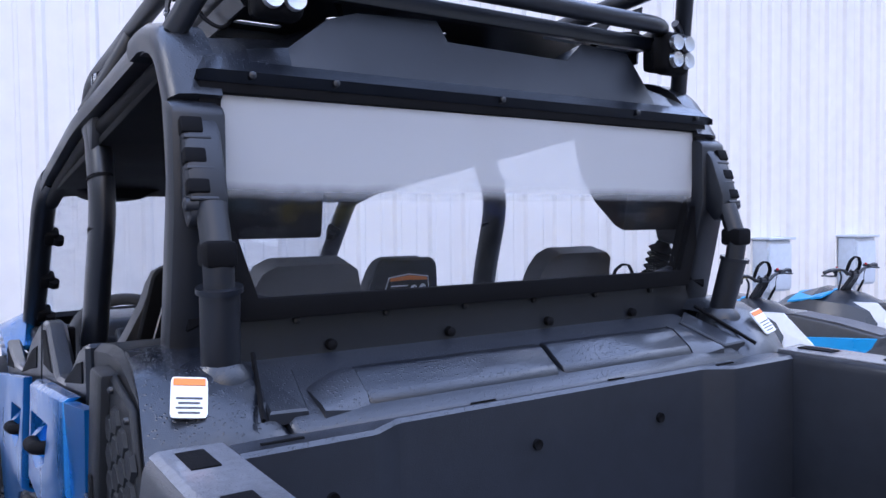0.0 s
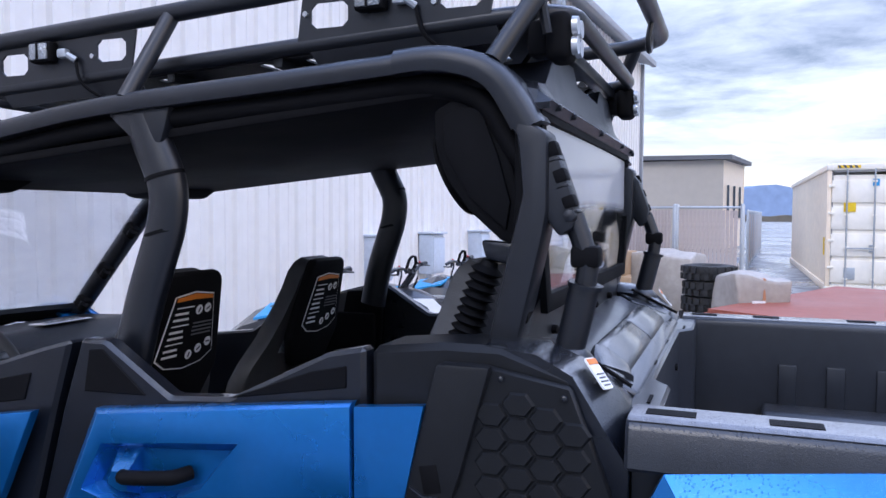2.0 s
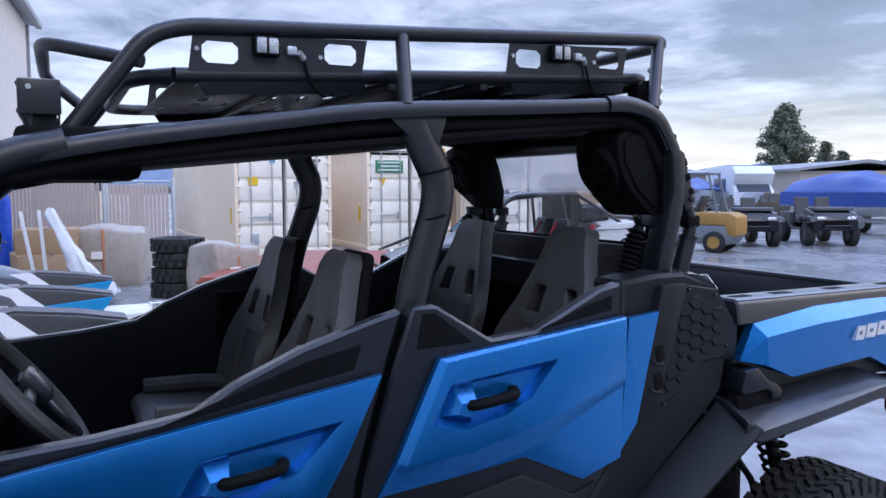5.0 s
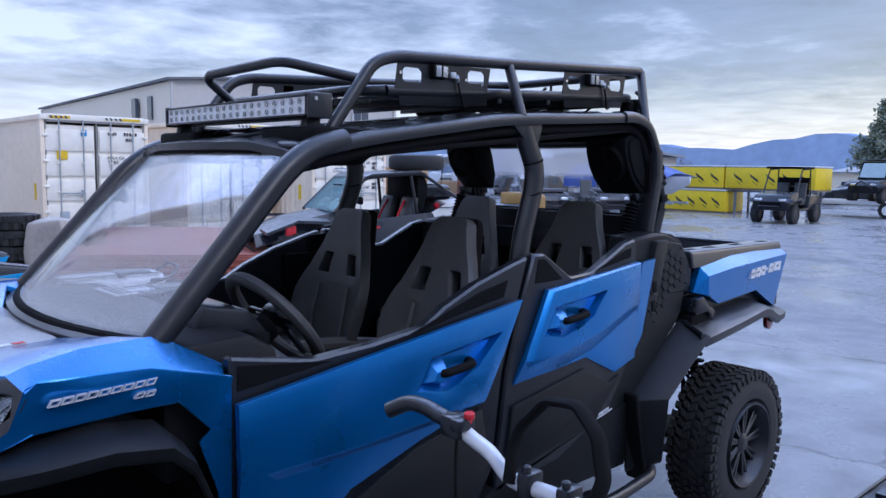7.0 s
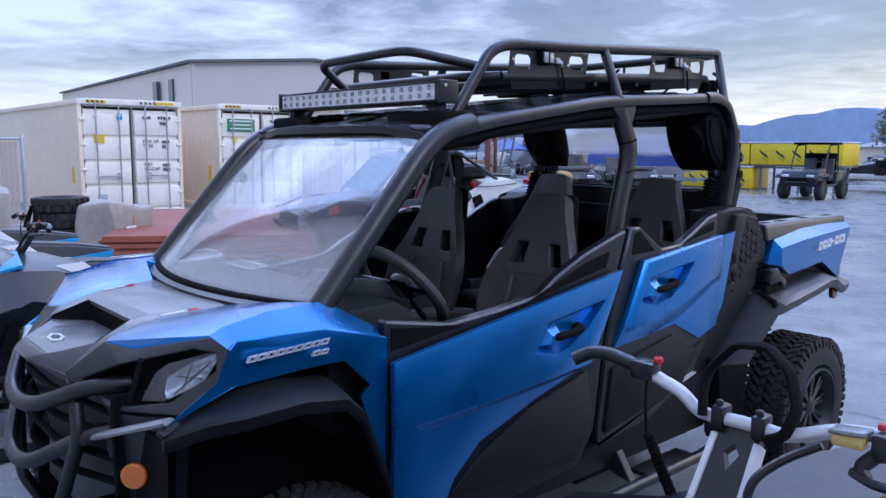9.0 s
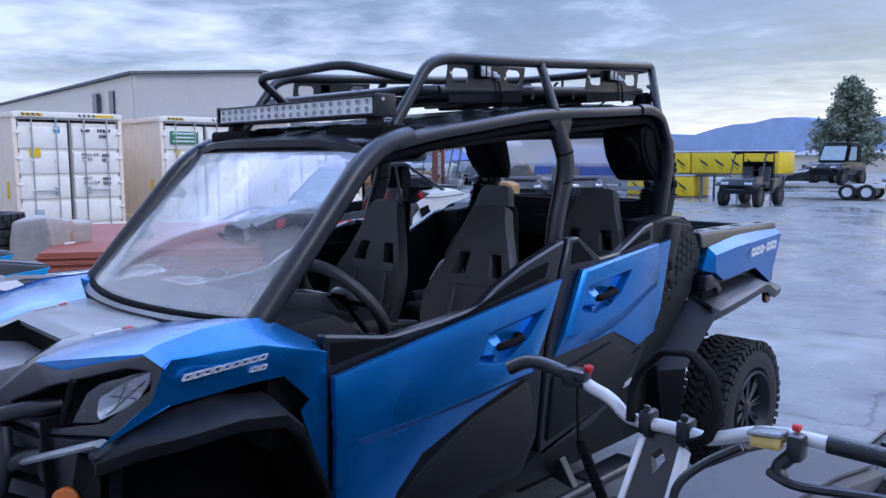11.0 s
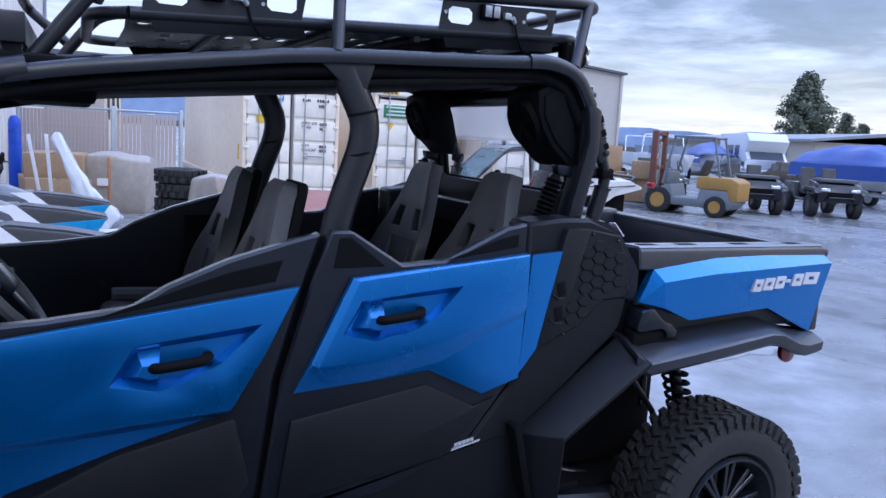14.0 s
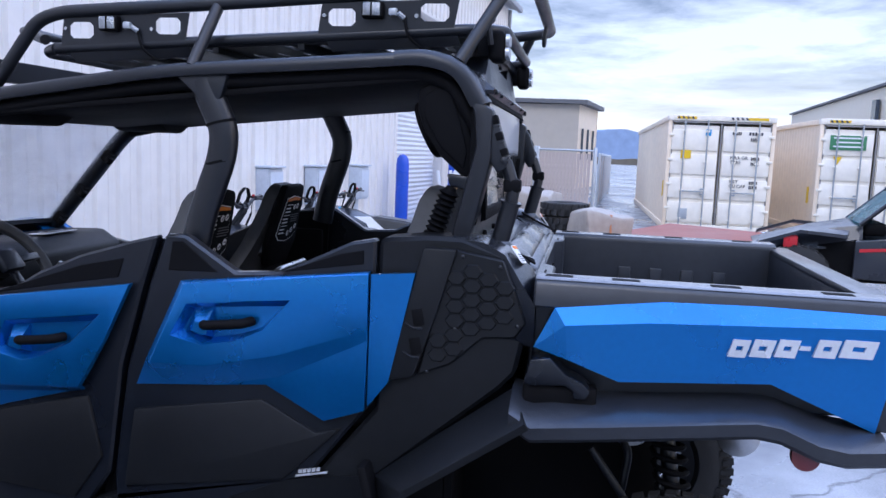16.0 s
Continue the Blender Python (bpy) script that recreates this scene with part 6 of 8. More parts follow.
        one("cap_screw", moved(lathe([(0, 0.006), (0.004, 0.006)], "x", 8), x + (0.009 if x > 0 else -0.013), 1.808, BZ + 0.02), STEEL)
    for x in (-0.46, 0.46):
        one("bar_foot", softened(extr([(1.825, 1.71), (1.76, 1.72), (1.755, 1.80), (1.80, 1.80)], "x", x - 0.02, x + 0.02), 0.006), CAGE)
    # rear work lights
    for s in (-1, 1):
        x = s * 0.455
        wl = one("work_light", joined(box(x, 0.045, 1.925, 0.080, 0.05, 0.092, 0.018, None, 3), box(x, 0.085, 1.925, 0.058, 0.04, 0.066, 0.010)), PLASTIC_DARK, "square black LED work light")
        for dx in (-0.018, 0.018):
            for dz in (-0.018, 0.018):
                one("led_cup", moved(lathe([(0.011, 0.006), (0.009, 0.0165), (0.02, 0.0175)], "y", 14), x=x + dx, z=1.925 + dz), STEEL, "", wl)
        one("light_bracket", tube([(x + s * 0.05, 0.06, 1.925), (x + s * 0.06, 0.07, 1.985), (x + s * 0.03, 0.06, 2.0)], 0.009, 0.02, 8), CAGE)
        one("wire", tube([(x, 0.09, 1.95), (x - s * 0.06, 0.10, 1.98), (x - s * 0.15, 0.13, 1.95), (x - s * 0.18, 0.18, 1.90)], 0.005, 0.05, 6), PLASTIC_DARK)
    one("hook", tube([(0.118, -0.06, 2.085), (0.114, -0.055, 2.055)] + [(0.142 + 0.027 * math.cos(a), -0.052, 2.040 + 0.027 * math.sin(a)) for a in (radians(180 + 22 * k) for k in range(13))], 0.0075, 0.004, 10), CAGE, "curled steel hook")


rack()


# ---- inside the cab ----
def seat(x, y, top, back_label):
    s = new("seat")
    s.parent = utv
    s.matrix_basis = pose(x, y, LIFT)
    s["label"] = "black bucket seat with two openings under the headrest"
    h = top - 1.47
    lean = Matrix.Translation((0, 0, top)) @ Matrix.Rotation(radians(14), 4, "X") @ Matrix.Translation((0, 0, -top))
    prof = [(0.78, 0.205, 1.0), (0.88, 0.232, 1.0), (0.98, 0.250, 1.0), (1.06, 0.250, 0.9), (1.12, 0.232, 0.7), (1.165, 0.210, 0.5), (1.19, 0.197, 0.4), (1.225, 0.181, 0.3), (1.26, 0.166, 0.22), (1.30, 0.149, 0.15), (1.36, 0.123, 0.1), (1.42, 0.106, 0.1), (1.452, 0.094, 0.05), (1.468, 0.070, 0.0)]
    cols = [-1, -0.93, -0.82, -0.70, -0.60, -0.46, -0.33, -0.17, 0, 0.17, 0.33, 0.46, 0.60, 0.70, 0.82, 0.93, 1]
    bm = bmesh.new()

    def at(f, z, w, b, lift=0.0):
        return (f * w, 0.022 + lift + 0.050 * b * max(0, (abs(f) - 0.5) / 0.5) ** 1.6 - 0.012 * max(0, (z - 1.40) / 0.07) ** 2, z + h)

    grid = [[bm.verts.new(at(f, *p)) for f in cols] for p in prof]
    for i in range(len(prof) - 1):
        for j in range(len(cols) - 1):
            c = abs(cols[j] + cols[j + 1]) / 2
            if 4 < i < 8 and 0.28 < c < 0.66:
                continue
            bm.faces.new((grid[i][j], grid[i][j + 1], grid[i + 1][j + 1], grid[i + 1][j]))
    bmesh.ops.recalc_face_normals(bm, faces=bm.faces[:])
    shell = softened(backed(bm, (0, -0.054, 0)), 0.012, 2)
    back = part("backrest", moved(shell, m=lean), VINYL, s, "", 60)

    def strip(path, wd):
        """A narrow band sewn on the front of the back; path: (share of the half width, height)."""
        row = []
        for f, z in path:
            i = max(k for k in range(len(prof) - 1) if prof[k][0] <= z)
            u = (z - prof[i][0]) / (prof[i + 1][0] - prof[i][0])
            w, b = prof[i][1] * (1 - u) + prof[i + 1][1] * u, prof[i][2] * (1 - u) + prof[i + 1][2] * u
            row.append([at(f - wd, z, w, b, 0.010), at(f + wd, z, w, b, 0.010)])
        return moved(loft(row, (0, -0.012, 0)), m=lean)

    for q in (-1, 1):
        part("stitched_stripe", strip([(q * 0.52, 0.84), (q * 0.50, 0.92), (q * 0.47, 1.0), (q * 0.45, 1.07), (q * 0.47, 1.11)], 0.022), VINYL_GREY, back, "grey stitched stripe")
    part("cross_seam", moved(tube([at(f, 1.135 - 0.012 * (1 - f * f), 0.222, 0.6, 0.0005) for f in (-0.62, -0.4, -0.2, 0, 0.2, 0.4, 0.62)], 0.0022, 0, 6), m=lean), INK, back)
    part("cushion", softened(extr([(-0.02, 0.72), (0.50, 0.78), (0.52, 0.86), (0.48, 0.89), (0.0, 0.84)], "x", -0.23, 0.23), 0.03, 3), VINYL, s)
    for q in (-1, 1):
        part("cushion_bolster", tube([(q * 0.205, 0.02, 0.86), (q * 0.215, 0.25, 0.90), (q * 0.205, 0.47, 0.905)], 0.032, 0.06, 10), VINYL, s)
    part("seat_base", box(0, 0.22, 0.60, 0.36, 0.40, 0.28, 0.02), PLASTIC_DARK, s)
    if back_label:
        # moulded back with a printed safety panel
        part("back_shell", moved(softened(extr([(-0.15, 1.20), (-0.105, 1.44), (-0.09, 1.46), (0.09, 1.46), (0.105, 1.44), (0.15, 1.20), (0.10, 1.10), (-0.10, 1.10)], "y", -0.065, -0.030), 0.012), m=lean), PLASTIC_DARK, back)
        outline = [(-0.108, 1.245), (-0.072, 1.405), (0.0, 1.415), (0.072, 1.405), (0.108, 1.245), (0.07, 1.22), (0.0, 1.21), (-0.07, 1.22)]
        part("panel_outline", moved(extr(outline, "y", -0.0675, -0.066), m=lean), LABEL, back)
        part("safety_panel", moved(extr([(a * 0.965, 1.315 + (b - 1.315) * 0.965) for a, b in outline], "y", -0.0688, -0.0678), m=lean), PLASTIC_DARK, back, "black safety panel with white print")
        part("orange_band", moved(extr([(-0.068, 1.392), (-0.066, 1.402), (0.0, 1.410), (0.066, 1.402), (0.068, 1.392), (0.0, 1.395)], "y", -0.070, -0.069), m=lean), ORANGE, back)
        for k in range(9):
            w = 0.062 - 0.014 * ((k * 5) % 3) / 2
            x0 = -0.066 - k * 0.0032
            part("print_line", moved(box(x0 + w / 2 + 0.004, -0.0695, 1.376 - k * 0.0155, w, 0.001, 0.006 if k % 3 else 0.003, 0), m=lean), LABEL, back)
        for k in range(4):
            part("print_line", moved(box(0.045, -0.0695, 1.33 - k * 0.010, 0.075, 0.001, 0.004, 0), m=lean), VINYL_GREY, back)
        for px, pz in ((0.022, 1.365), (0.055, 1.367), (0.012, 1.247), (0.046, 1.259), (0.080, 1.273)):
            part("pictogram", moved(lathe([(-0.0700, 0.0125), (-0.0690, 0.0125)], "y", 16), m=lean @ Matrix.Translation((px, 0, pz))), LABEL, back)
            part("pictogram_mark", moved(box(px, -0.0708, pz, 0.004, 0.001, 0.014, 0, Matrix.Rotation(px * 20, 4, "Y")), m=lean), INK, back)
    return s


for sx in (-0.335, 0.335):
    seat(sx, 1.04, 1.452, True)
    seat(sx, 0.235, 1.50, False)


def cabin():
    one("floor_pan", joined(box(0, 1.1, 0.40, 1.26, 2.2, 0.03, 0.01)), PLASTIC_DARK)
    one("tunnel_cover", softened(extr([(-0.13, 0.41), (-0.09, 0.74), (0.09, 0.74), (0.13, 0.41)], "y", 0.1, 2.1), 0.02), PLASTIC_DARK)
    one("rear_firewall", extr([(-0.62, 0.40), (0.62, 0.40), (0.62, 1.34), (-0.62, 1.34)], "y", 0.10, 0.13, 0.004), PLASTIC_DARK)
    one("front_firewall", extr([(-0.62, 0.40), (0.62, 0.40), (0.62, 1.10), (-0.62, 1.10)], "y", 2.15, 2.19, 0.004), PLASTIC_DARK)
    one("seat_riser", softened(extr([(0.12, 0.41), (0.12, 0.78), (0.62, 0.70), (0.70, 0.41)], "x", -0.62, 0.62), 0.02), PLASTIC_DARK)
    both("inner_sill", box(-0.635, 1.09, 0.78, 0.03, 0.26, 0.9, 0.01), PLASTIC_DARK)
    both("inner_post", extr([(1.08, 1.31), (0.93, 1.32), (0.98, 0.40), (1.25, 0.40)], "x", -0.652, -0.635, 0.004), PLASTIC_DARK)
    one("dashboard", softened(extr([(2.33, 1.165), (2.08, 1.175), (1.99, 1.12), (1.98, 1.03), (2.03, 0.90), (2.18, 0.80), (2.33, 0.80)], "x", -0.615, 0.615), 0.02, 2), TRIM)
    one("binnacle", softened(extr([(2.17, 1.15), (2.135, 1.236), (1.995, 1.212), (1.925, 1.130), (2.0, 1.07)], "x", -0.45, -0.21), 0.015, 2), PLASTIC)
    one("dash_label", box(0.30, 2.12, 1.182, 0.22, 0.08, 0.003, 0, Matrix.Rotation(radians(-3), 4, "X")), LABEL, "white printed dash label")
    for k in range(3):
        one("dash_label_print", box(0.30, 2.10 + k * 0.02, 1.185, 0.18, 0.006, 0.002, 0, Matrix.Rotation(radians(-3), 4, "X")), INK)
    one("dash_vent", box(-0.54, 2.02, 1.13, 0.09, 0.05, 0.07, 0.01), PLASTIC_DARK)
    # steering wheel
    m = Matrix.Translation((-0.335, 1.840, 1.140)) @ Matrix.Rotation(radians(-38), 4, "X") @ Matrix.Rotation(radians(90), 4, "X")
    ring = [(0.19 * math.cos(k * math.tau / 40), 0.185 * math.sin(k * math.tau / 40), 0) for k in range(41)]
    wheel = one("steering_wheel", moved(tube(ring, 0.021, 0, 10, 1.1, (0, 0, 1), True), m=m), VINYL, "black steering wheel")
    one("steering_hub", moved(joined(box(0, 0, 0.02, 0.10, 0.09, 0.04, 0.015), box(0.10, 0.005, 0.012, 0.13, 0.03, 0.014, 0.005), box(-0.10, 0.005, 0.012, 0.13, 0.03, 0.014, 0.005), box(0, -0.10, 0.012, 0.035, 0.13, 0.014, 0.005)), m=m), PLASTIC, "", wheel)
    one("steering_badge", moved(box(0.09, 0.012, -0.0, 0.03, 0.012, 0.004, 0.001), m=m), STEEL, "", wheel)
    one("steering_column", tube([(-0.335, 1.86, 1.125), (-0.335, 2.06, 1.02)], 0.045, 0), PLASTIC_DARK)
    one("gear_lever", tube([(-0.02, 1.93, 1.0), (-0.02, 1.84, 1.10)], 0.015, 0), PLASTIC)
    # passenger grab bar and rear grab bar
    one("grab_bar", tube([(0.18, 1.93, 0.97), (0.18, 1.86, 1.03), (0.48, 1.86, 1.03), (0.48, 1.93, 0.97)], 0.014, 0.03), PLASTIC)
    one("rear_grab_bar", tube([(-0.16, 0.92, 1.06), (-0.14, 0.86, 1.155), (0.14, 0.86, 1.155), (0.16, 0.92, 1.06)], 0.012, 0.03), STEEL)
    # overhead pods over the front row, loudspeaker pods on the rear hoops
    for x in (-0.40, 0.42):
        pod = one("overhead_pod", softened(extr([(x - 0.16, 1.765), (x - 0.15, 1.690), (x - 0.07, 1.648), (x + 0.06, 1.645), (x + 0.14, 1.685), (x + 0.16, 1.765)], "y", 1.58, 1.84), 0.02, 2), PLASTIC_DARK, "black overhead pod")
        one("pod_grille", moved(lathe([(1.674, 0.02), (1.676, 0.06), (1.69, 0.07)], "z", 20), x, 1.67, 0), PLASTIC, "", pod)
    for s in (-1, 1):
        body = extr([(0.258, 1.785), (0.205, 1.812), (0.150, 1.805), (0.112, 1.71), (0.086, 1.61), (0.098, 1.535), (0.128, 1.548), (0.190, 1.602), (0.232, 1.660), (0.256, 1.725)], "x", s * 0.575, s * 0.36, 0.010, 2)
        pod = one("loudspeaker_pod", body, PLASTIC_DARK, "black loudspeaker pod on the rear hoop")
        inset = [(0.236, 1.770), (0.200, 1.790), (0.162, 1.782), (0.130, 1.70), (0.106, 1.615), (0.114, 1.565), (0.182, 1.622), (0.232, 1.705)]
        one("pod_plate", softened(extr(inset, "x", s * 0.572, s * 0.583), 0.004, 2), PLASTIC_DARK, "", pod)
        mm = Matrix.Translation((s * 0.467, 0.208, 1.69)) @ Matrix.Rotation(radians(-24), 4, "X") @ Matrix.Diagonal((0.82, 1, 0.80, 1))
        one("cone", moved(lathe([(0.0, 0.112), (0.03, 0.115), (0.045, 0.105), (0.03, 0.095), (0.005, 0.05), (0.02, 0.03), (0.025, 0.0)], "y", 28), m=mm), PLASTIC_DARK, "round speaker cone", pod)
        one("speaker_ring", moved(lathe([(0.040, 0.100), (0.048, 0.106), (0.040, 0.112)], "y", 28, True), m=mm), PLASTIC_DARK, "", pod)
        for k in range(5):
            one("speaker_spoke", moved(box(0, 0.045, 0.055, 0.012, 0.008, 0.10, 0.002), m=mm @ Matrix.Rotation(k * math.tau / 5, 4, "Y")), PLASTIC_DARK, "", pod)
        # ribbed rubber boot on the pillar
        prof = [(0.0, 0.016)]
        for k in range(9):
            prof += [(0.006 + k * 0.0165, 0.021), (0.014 + k * 0.0165, 0.032)]
        prof += [(0.156, 0.018), (0.166, 0.015), (0.170, 0.0)]
        one("rubber_boot", moved(lathe(prof, "z", 20), m=Matrix.Translation((s * 0.553, 0.205, 1.352)) @ Matrix.Rotation(radians(19), 4, "X")), PLASTIC_DARK, "ribbed black rubber boot")
        one("boot_bracket", softened(extr([(0.165, 1.548), (0.155, 1.512), (0.06, 1.492), (0.06, 1.54)], "x", s * 0.532, s * 0.575), 0.008), PLASTIC)
    # rear suspension seen under the bed
    for s in (-1, 1):
        coil = [(s * (0.46 + 0.08 * k / 130) + 0.048 * math.cos(k * 0.62), -0.50 - 0.08 * k / 130 + 0.048 * math.sin(k * 0.62), 0.90 - 0.46 * k / 130) for k in range(131)]
        one("spring", tube(coil, 0.0085, 0, 6), PLASTIC_DARK, "black coil spring")
        one("damper", tube([(s * 0.46, -0.495, 0.95), (s * 0.54, -0.585, 0.38)], 0.024, 0), CAGE)
        one("sway_link", tube([(s * 0.50, -0.30, 0.74), (s * 0.52, -0.42, 0.58), (s * 0.50, -0.46, 0.34)], 0.012, 0.04), CAGE)
        one("control_arm", tube([(s * 0.25, 0.05, 0.35), (s * 0.58, -0.50, 0.25)], 0.022, 0), CAGE)
        one("trailing_arm", tube([(s * 0.50, 0.25, 0.32), (s * 0.58, -0.52, 0.28)], 0.03, 0, 8, 1.6), CAGE)
        one("drive_shaft", tube([(s * 0.12, -0.50, 0.33), (s * 0.62, -0.585, 0.28)], 0.018, 0), CAGE)
        one("front_arm", tube([(s * 0.22, 2.30, 0.33), (s * 0.60, 2.44, 0.27)], 0.022, 0), CAGE)
    # cast gearbox casing with ribs and a hose, deep under the bed
    both("gearbox_casing", joined(softened(box(-0.30, -0.46, 0.79, 0.16, 0.20, 0.13, 0), 0.035, 3), moved(lathe([(-0.05, 0.04), (-0.05, 0.06), (0.0, 0.065), (0.02, 0.05), (0.03, 0.0)], "x", 20), -0.40, -0.42, 0.80), *[softened(box(-0.30, -0.53 + k * 0.05, 0.85, 0.14, 0.010, 0.03, 0), 0.003) for k in range(4)]), STEEL, "dull cast-alloy gearbox casing")
    both("breather_hose", tube([(-0.44, -0.22, 0.86), (-0.46, -0.32, 0.80), (-0.44, -0.42, 0.74), (-0.46, -0.40, 0.60)], 0.013, 0.05, 10), PLASTIC)
    one("engine_bay", box(0, -0.15, 0.62, 0.80, 0.75, 0.55, 0.06), PLASTIC_DARK)
    one("exhaust", joined(moved(lathe([(-0.22, 0.05), (-0.21, 0.07), (0.21, 0.07), (0.22, 0.05)], "x", 20), 0.0, -0.78, 0.72)), STEEL)
    one("bed_frame", joined(box(-0.30, -0.55, 0.90, 0.06, 0.95, 0.08, 0.01), box(0.30, -0.55, 0.90, 0.06, 0.95, 0.08, 0.01)), CAGE)
    one("belly_pan", box(0, 1.05, 0.30, 1.0, 3.3, 0.05, 0.02), PLASTIC_DARK)
    both("arch_liner", box(-0.42, 2.50, 0.66, 0.02, 0.75, 0.66, 0.0), PLASTIC_DARK)
    both("arch_liner", box(-0.55, 2.16, 0.66, 0.28, 0.02, 0.60, 0.0), PLASTIC_DARK)
    # maker's marks low on the rear door: thin bars
    both("marque_bar", extr([(0.565, 0.630), (0.465, 0.652), (0.463, 0.658), (0.563, 0.636)], "x", -0.7035, -0.70), SILVER)
    for k in range(5):
        y0 = 0.555 - k * 0.014
        both("marque_bar", extr([(y0, 0.642 + k * 0.003), (y0 - 0.011, 0.6445 + k * 0.003), (y0 - 0.012, 0.6555 + k * 0.003), (y0 - 0.001, 0.653 + k * 0.003)], "x", -0.7035, -0.70), SILVER)


cabin()


# ---- snowmobiles; each faces +y with its bars over the local origin ----
def snowmobile(at, turn=0, hood=None, side=None, accent=None, label="", metal=None):
    s = empty("snowmobile", label, "snowmobile", at, turn, "snowmobiles parked in a row")
    hood, side, accent = hood or PLASTIC, side or WHITE, accent or CYAN
    # hood and nose: cross-sections from the bars to the front
    secs = []
    for y, w, z0, z1 in ((-0.28, 0.20, 0.62, 0.99), (-0.05, 0.30, 0.55, 1.08), (0.22, 0.39, 0.48, 1.12), (0.50, 0.41, 0.40, 1.03), (0.82, 0.34, 0.38, 0.80), (1.05, 0.18, 0.40, 0.56)):
        zm = z0 + (z1 - z0) * 0.55
        secs.append([(-w, y, z0), (-w * 1.02, y, zm), (-w * 0.72, y, z0 + (z1 - z0) * 0.86), (-w * 0.3, y, z1), (0, y, z1 + 0.015), (w * 0.3, y, z1), (w * 0.72, y, z0 + (z1 - z0) * 0.86), (w * 1.02, y, zm), (w, y, z0)])
    part("hood", loft(secs, (0, 0, -0.01)), hood, s, "", 24)
    part("nose_cone", softened(extr([(1.0, 0.38), (1.14, 0.42), (1.10, 0.50), (0.98, 0.56)], "x", -0.17, 0.17), 0.02), hood, s)
    for q in (-1, 1):
        part("side_panel", skin([[(q * 0.41, 0.60, 0.44), (q * 0.42, 0.50, 0.70), (q * 0.36, 0.10, 0.86), (q * 0.33, -0.12, 0.80), (q * 0.37, -0.18, 0.52), (q * 0.40, 0.2, 0.46)]], (q * 0.012, 0, 0)), hood, s)
        part("panel_vent", skin([[(q * 0.425, 0.30, 0.60), (q * 0.42, 0.24, 0.74), (q * 0.41, 0.12, 0.76), (q * 0.415, 0.16, 0.60)]], (q * 0.012, 0, 0)), PLASTIC_DARK, s)
        part("headlight", softened(box(q * 0.14, 0.80, 0.72, 0.13, 0.06, 0.05, 0.0), 0.012), LED, s)
        # ski, spindle and arms
        part("ski", loft([[(q * 0.50 - 0.07, y, z), (q * 0.50, y, z - 0.012), (q * 0.50 + 0.07, y, z)] for y, z in ((-0.10, 0.05), (0.1, 0.025), (0.8, 0.025), (1.0, 0.06), (1.15, 0.16), (1.2, 0.22))], (0, 0, 0.02)), hood, s)
        part("ski_loop", tube([(q * 0.50, 1.16, 0.19), (q * 0.50, 1.0, 0.26), (q * 0.50, 0.85, 0.06)], 0.012, 0.05), accent, s)
        part("spindle", tube([(q * 0.50, 0.42, 0.06), (q * 0.47, 0.36, 0.52)], 0.024, 0), CAGE, s)
        part("suspension_arm", tube([(q * 0.48, 0.40, 0.26), (q * 0.15, 0.30, 0.36)], 0.016, 0), CAGE, s)
        part("running_board", box(q * 0.27, -0.85, 0.34, 0.16, 1.35, 0.025, 0.006), PLASTIC, s)
        part("toe_hold", tube([(q * 0.34, -0.25, 0.36), (q * 0.40, -0.25, 0.55), (q * 0.36, -0.05, 0.60)], 0.014, 0.06), CAGE, s)
    # tunnel, seat, tail
    part("tunnel", softened(extr([(-0.19, 0.33), (-0.19, 0.60), (-0.14, 0.645), (0.14, 0.645), (0.19, 0.60), (0.19, 0.33)], "y", -2.30, -0.15), 0.008), side, s)
    part("seat", softened(extr([(-0.10, 0.98), (-0.30, 1.02), (-0.62, 0.985), (-0.92, 0.93), (-0.84, 0.85), (-0.80, 0.64), (-0.12, 0.64)], "x", -0.14, 0.14), 0.02, 2), VINYL, s)
    part("seat_top", loft([[(x, y, z) for x in (-0.105, -0.06, 0.06, 0.105)] for y, z in ((-0.12, 0.985), (-0.30, 1.024), (-0.62, 0.99), (-0.90, 0.938))], (0, 0, 0.008)), VINYL_GREY, s)
    for q in (-1, 1):
        part("seat_stripe", extr([(-0.20, 0.80), (-0.24, 0.86), (-0.90, 0.925), (-0.86, 0.85), (-0.80, 0.80)], "x", q * 0.139, q * 0.152, 0.004), accent, s)
        part("tank_side", skin([[(q * 0.20, 0.05, 0.80), (q * 0.17, 0.10, 1.02), (q * 0.13, -0.25, 1.03), (q * 0.16, -0.50, 0.82), (q * 0.20, -0.30, 0.70)]], (q * 0.012, 0, 0)), side, s)
        part("tank_mark", skin([[(q * 0.195, -0.05, 0.88), (q * 0.18, -0.06, 0.97), (q * 0.175, -0.13, 0.97), (q * 0.19, -0.15, 0.88)]], (q * 0.014, 0, 0)), PLASTIC_DARK, s)
    part("tail_plate", box(0, -1.75, 0.655, 0.34, 1.05, 0.018, 0.006), MAT if side is PLASTIC else side, s, "tunnel cover plate")
    for q in (-1, 1):
        part("mat_edge", box(q * 0.165, -1.75, 0.668, 0.012, 1.04, 0.012, 0.004), PLASTIC, s)
        part("hood_patch", skin([[(q * 0.05, 0.10, 1.105), (q * 0.27, 0.12, 1.045), (q * 0.29, 0.40, 0.99), (q * 0.06, 0.42, 1.065)]], (0, 0, 0.016)), accent, s)
    part("rear_rack", box(0, -2.02, 0.675, 0.26, 0.32, 0.02, 0.006), PLASTIC, s)
    part("mat_clamp", softened(box(-0.20, -1.86, 0.665, 0.05, 0.07, 0.05, 0), 0.012), PLASTIC_DARK, s)
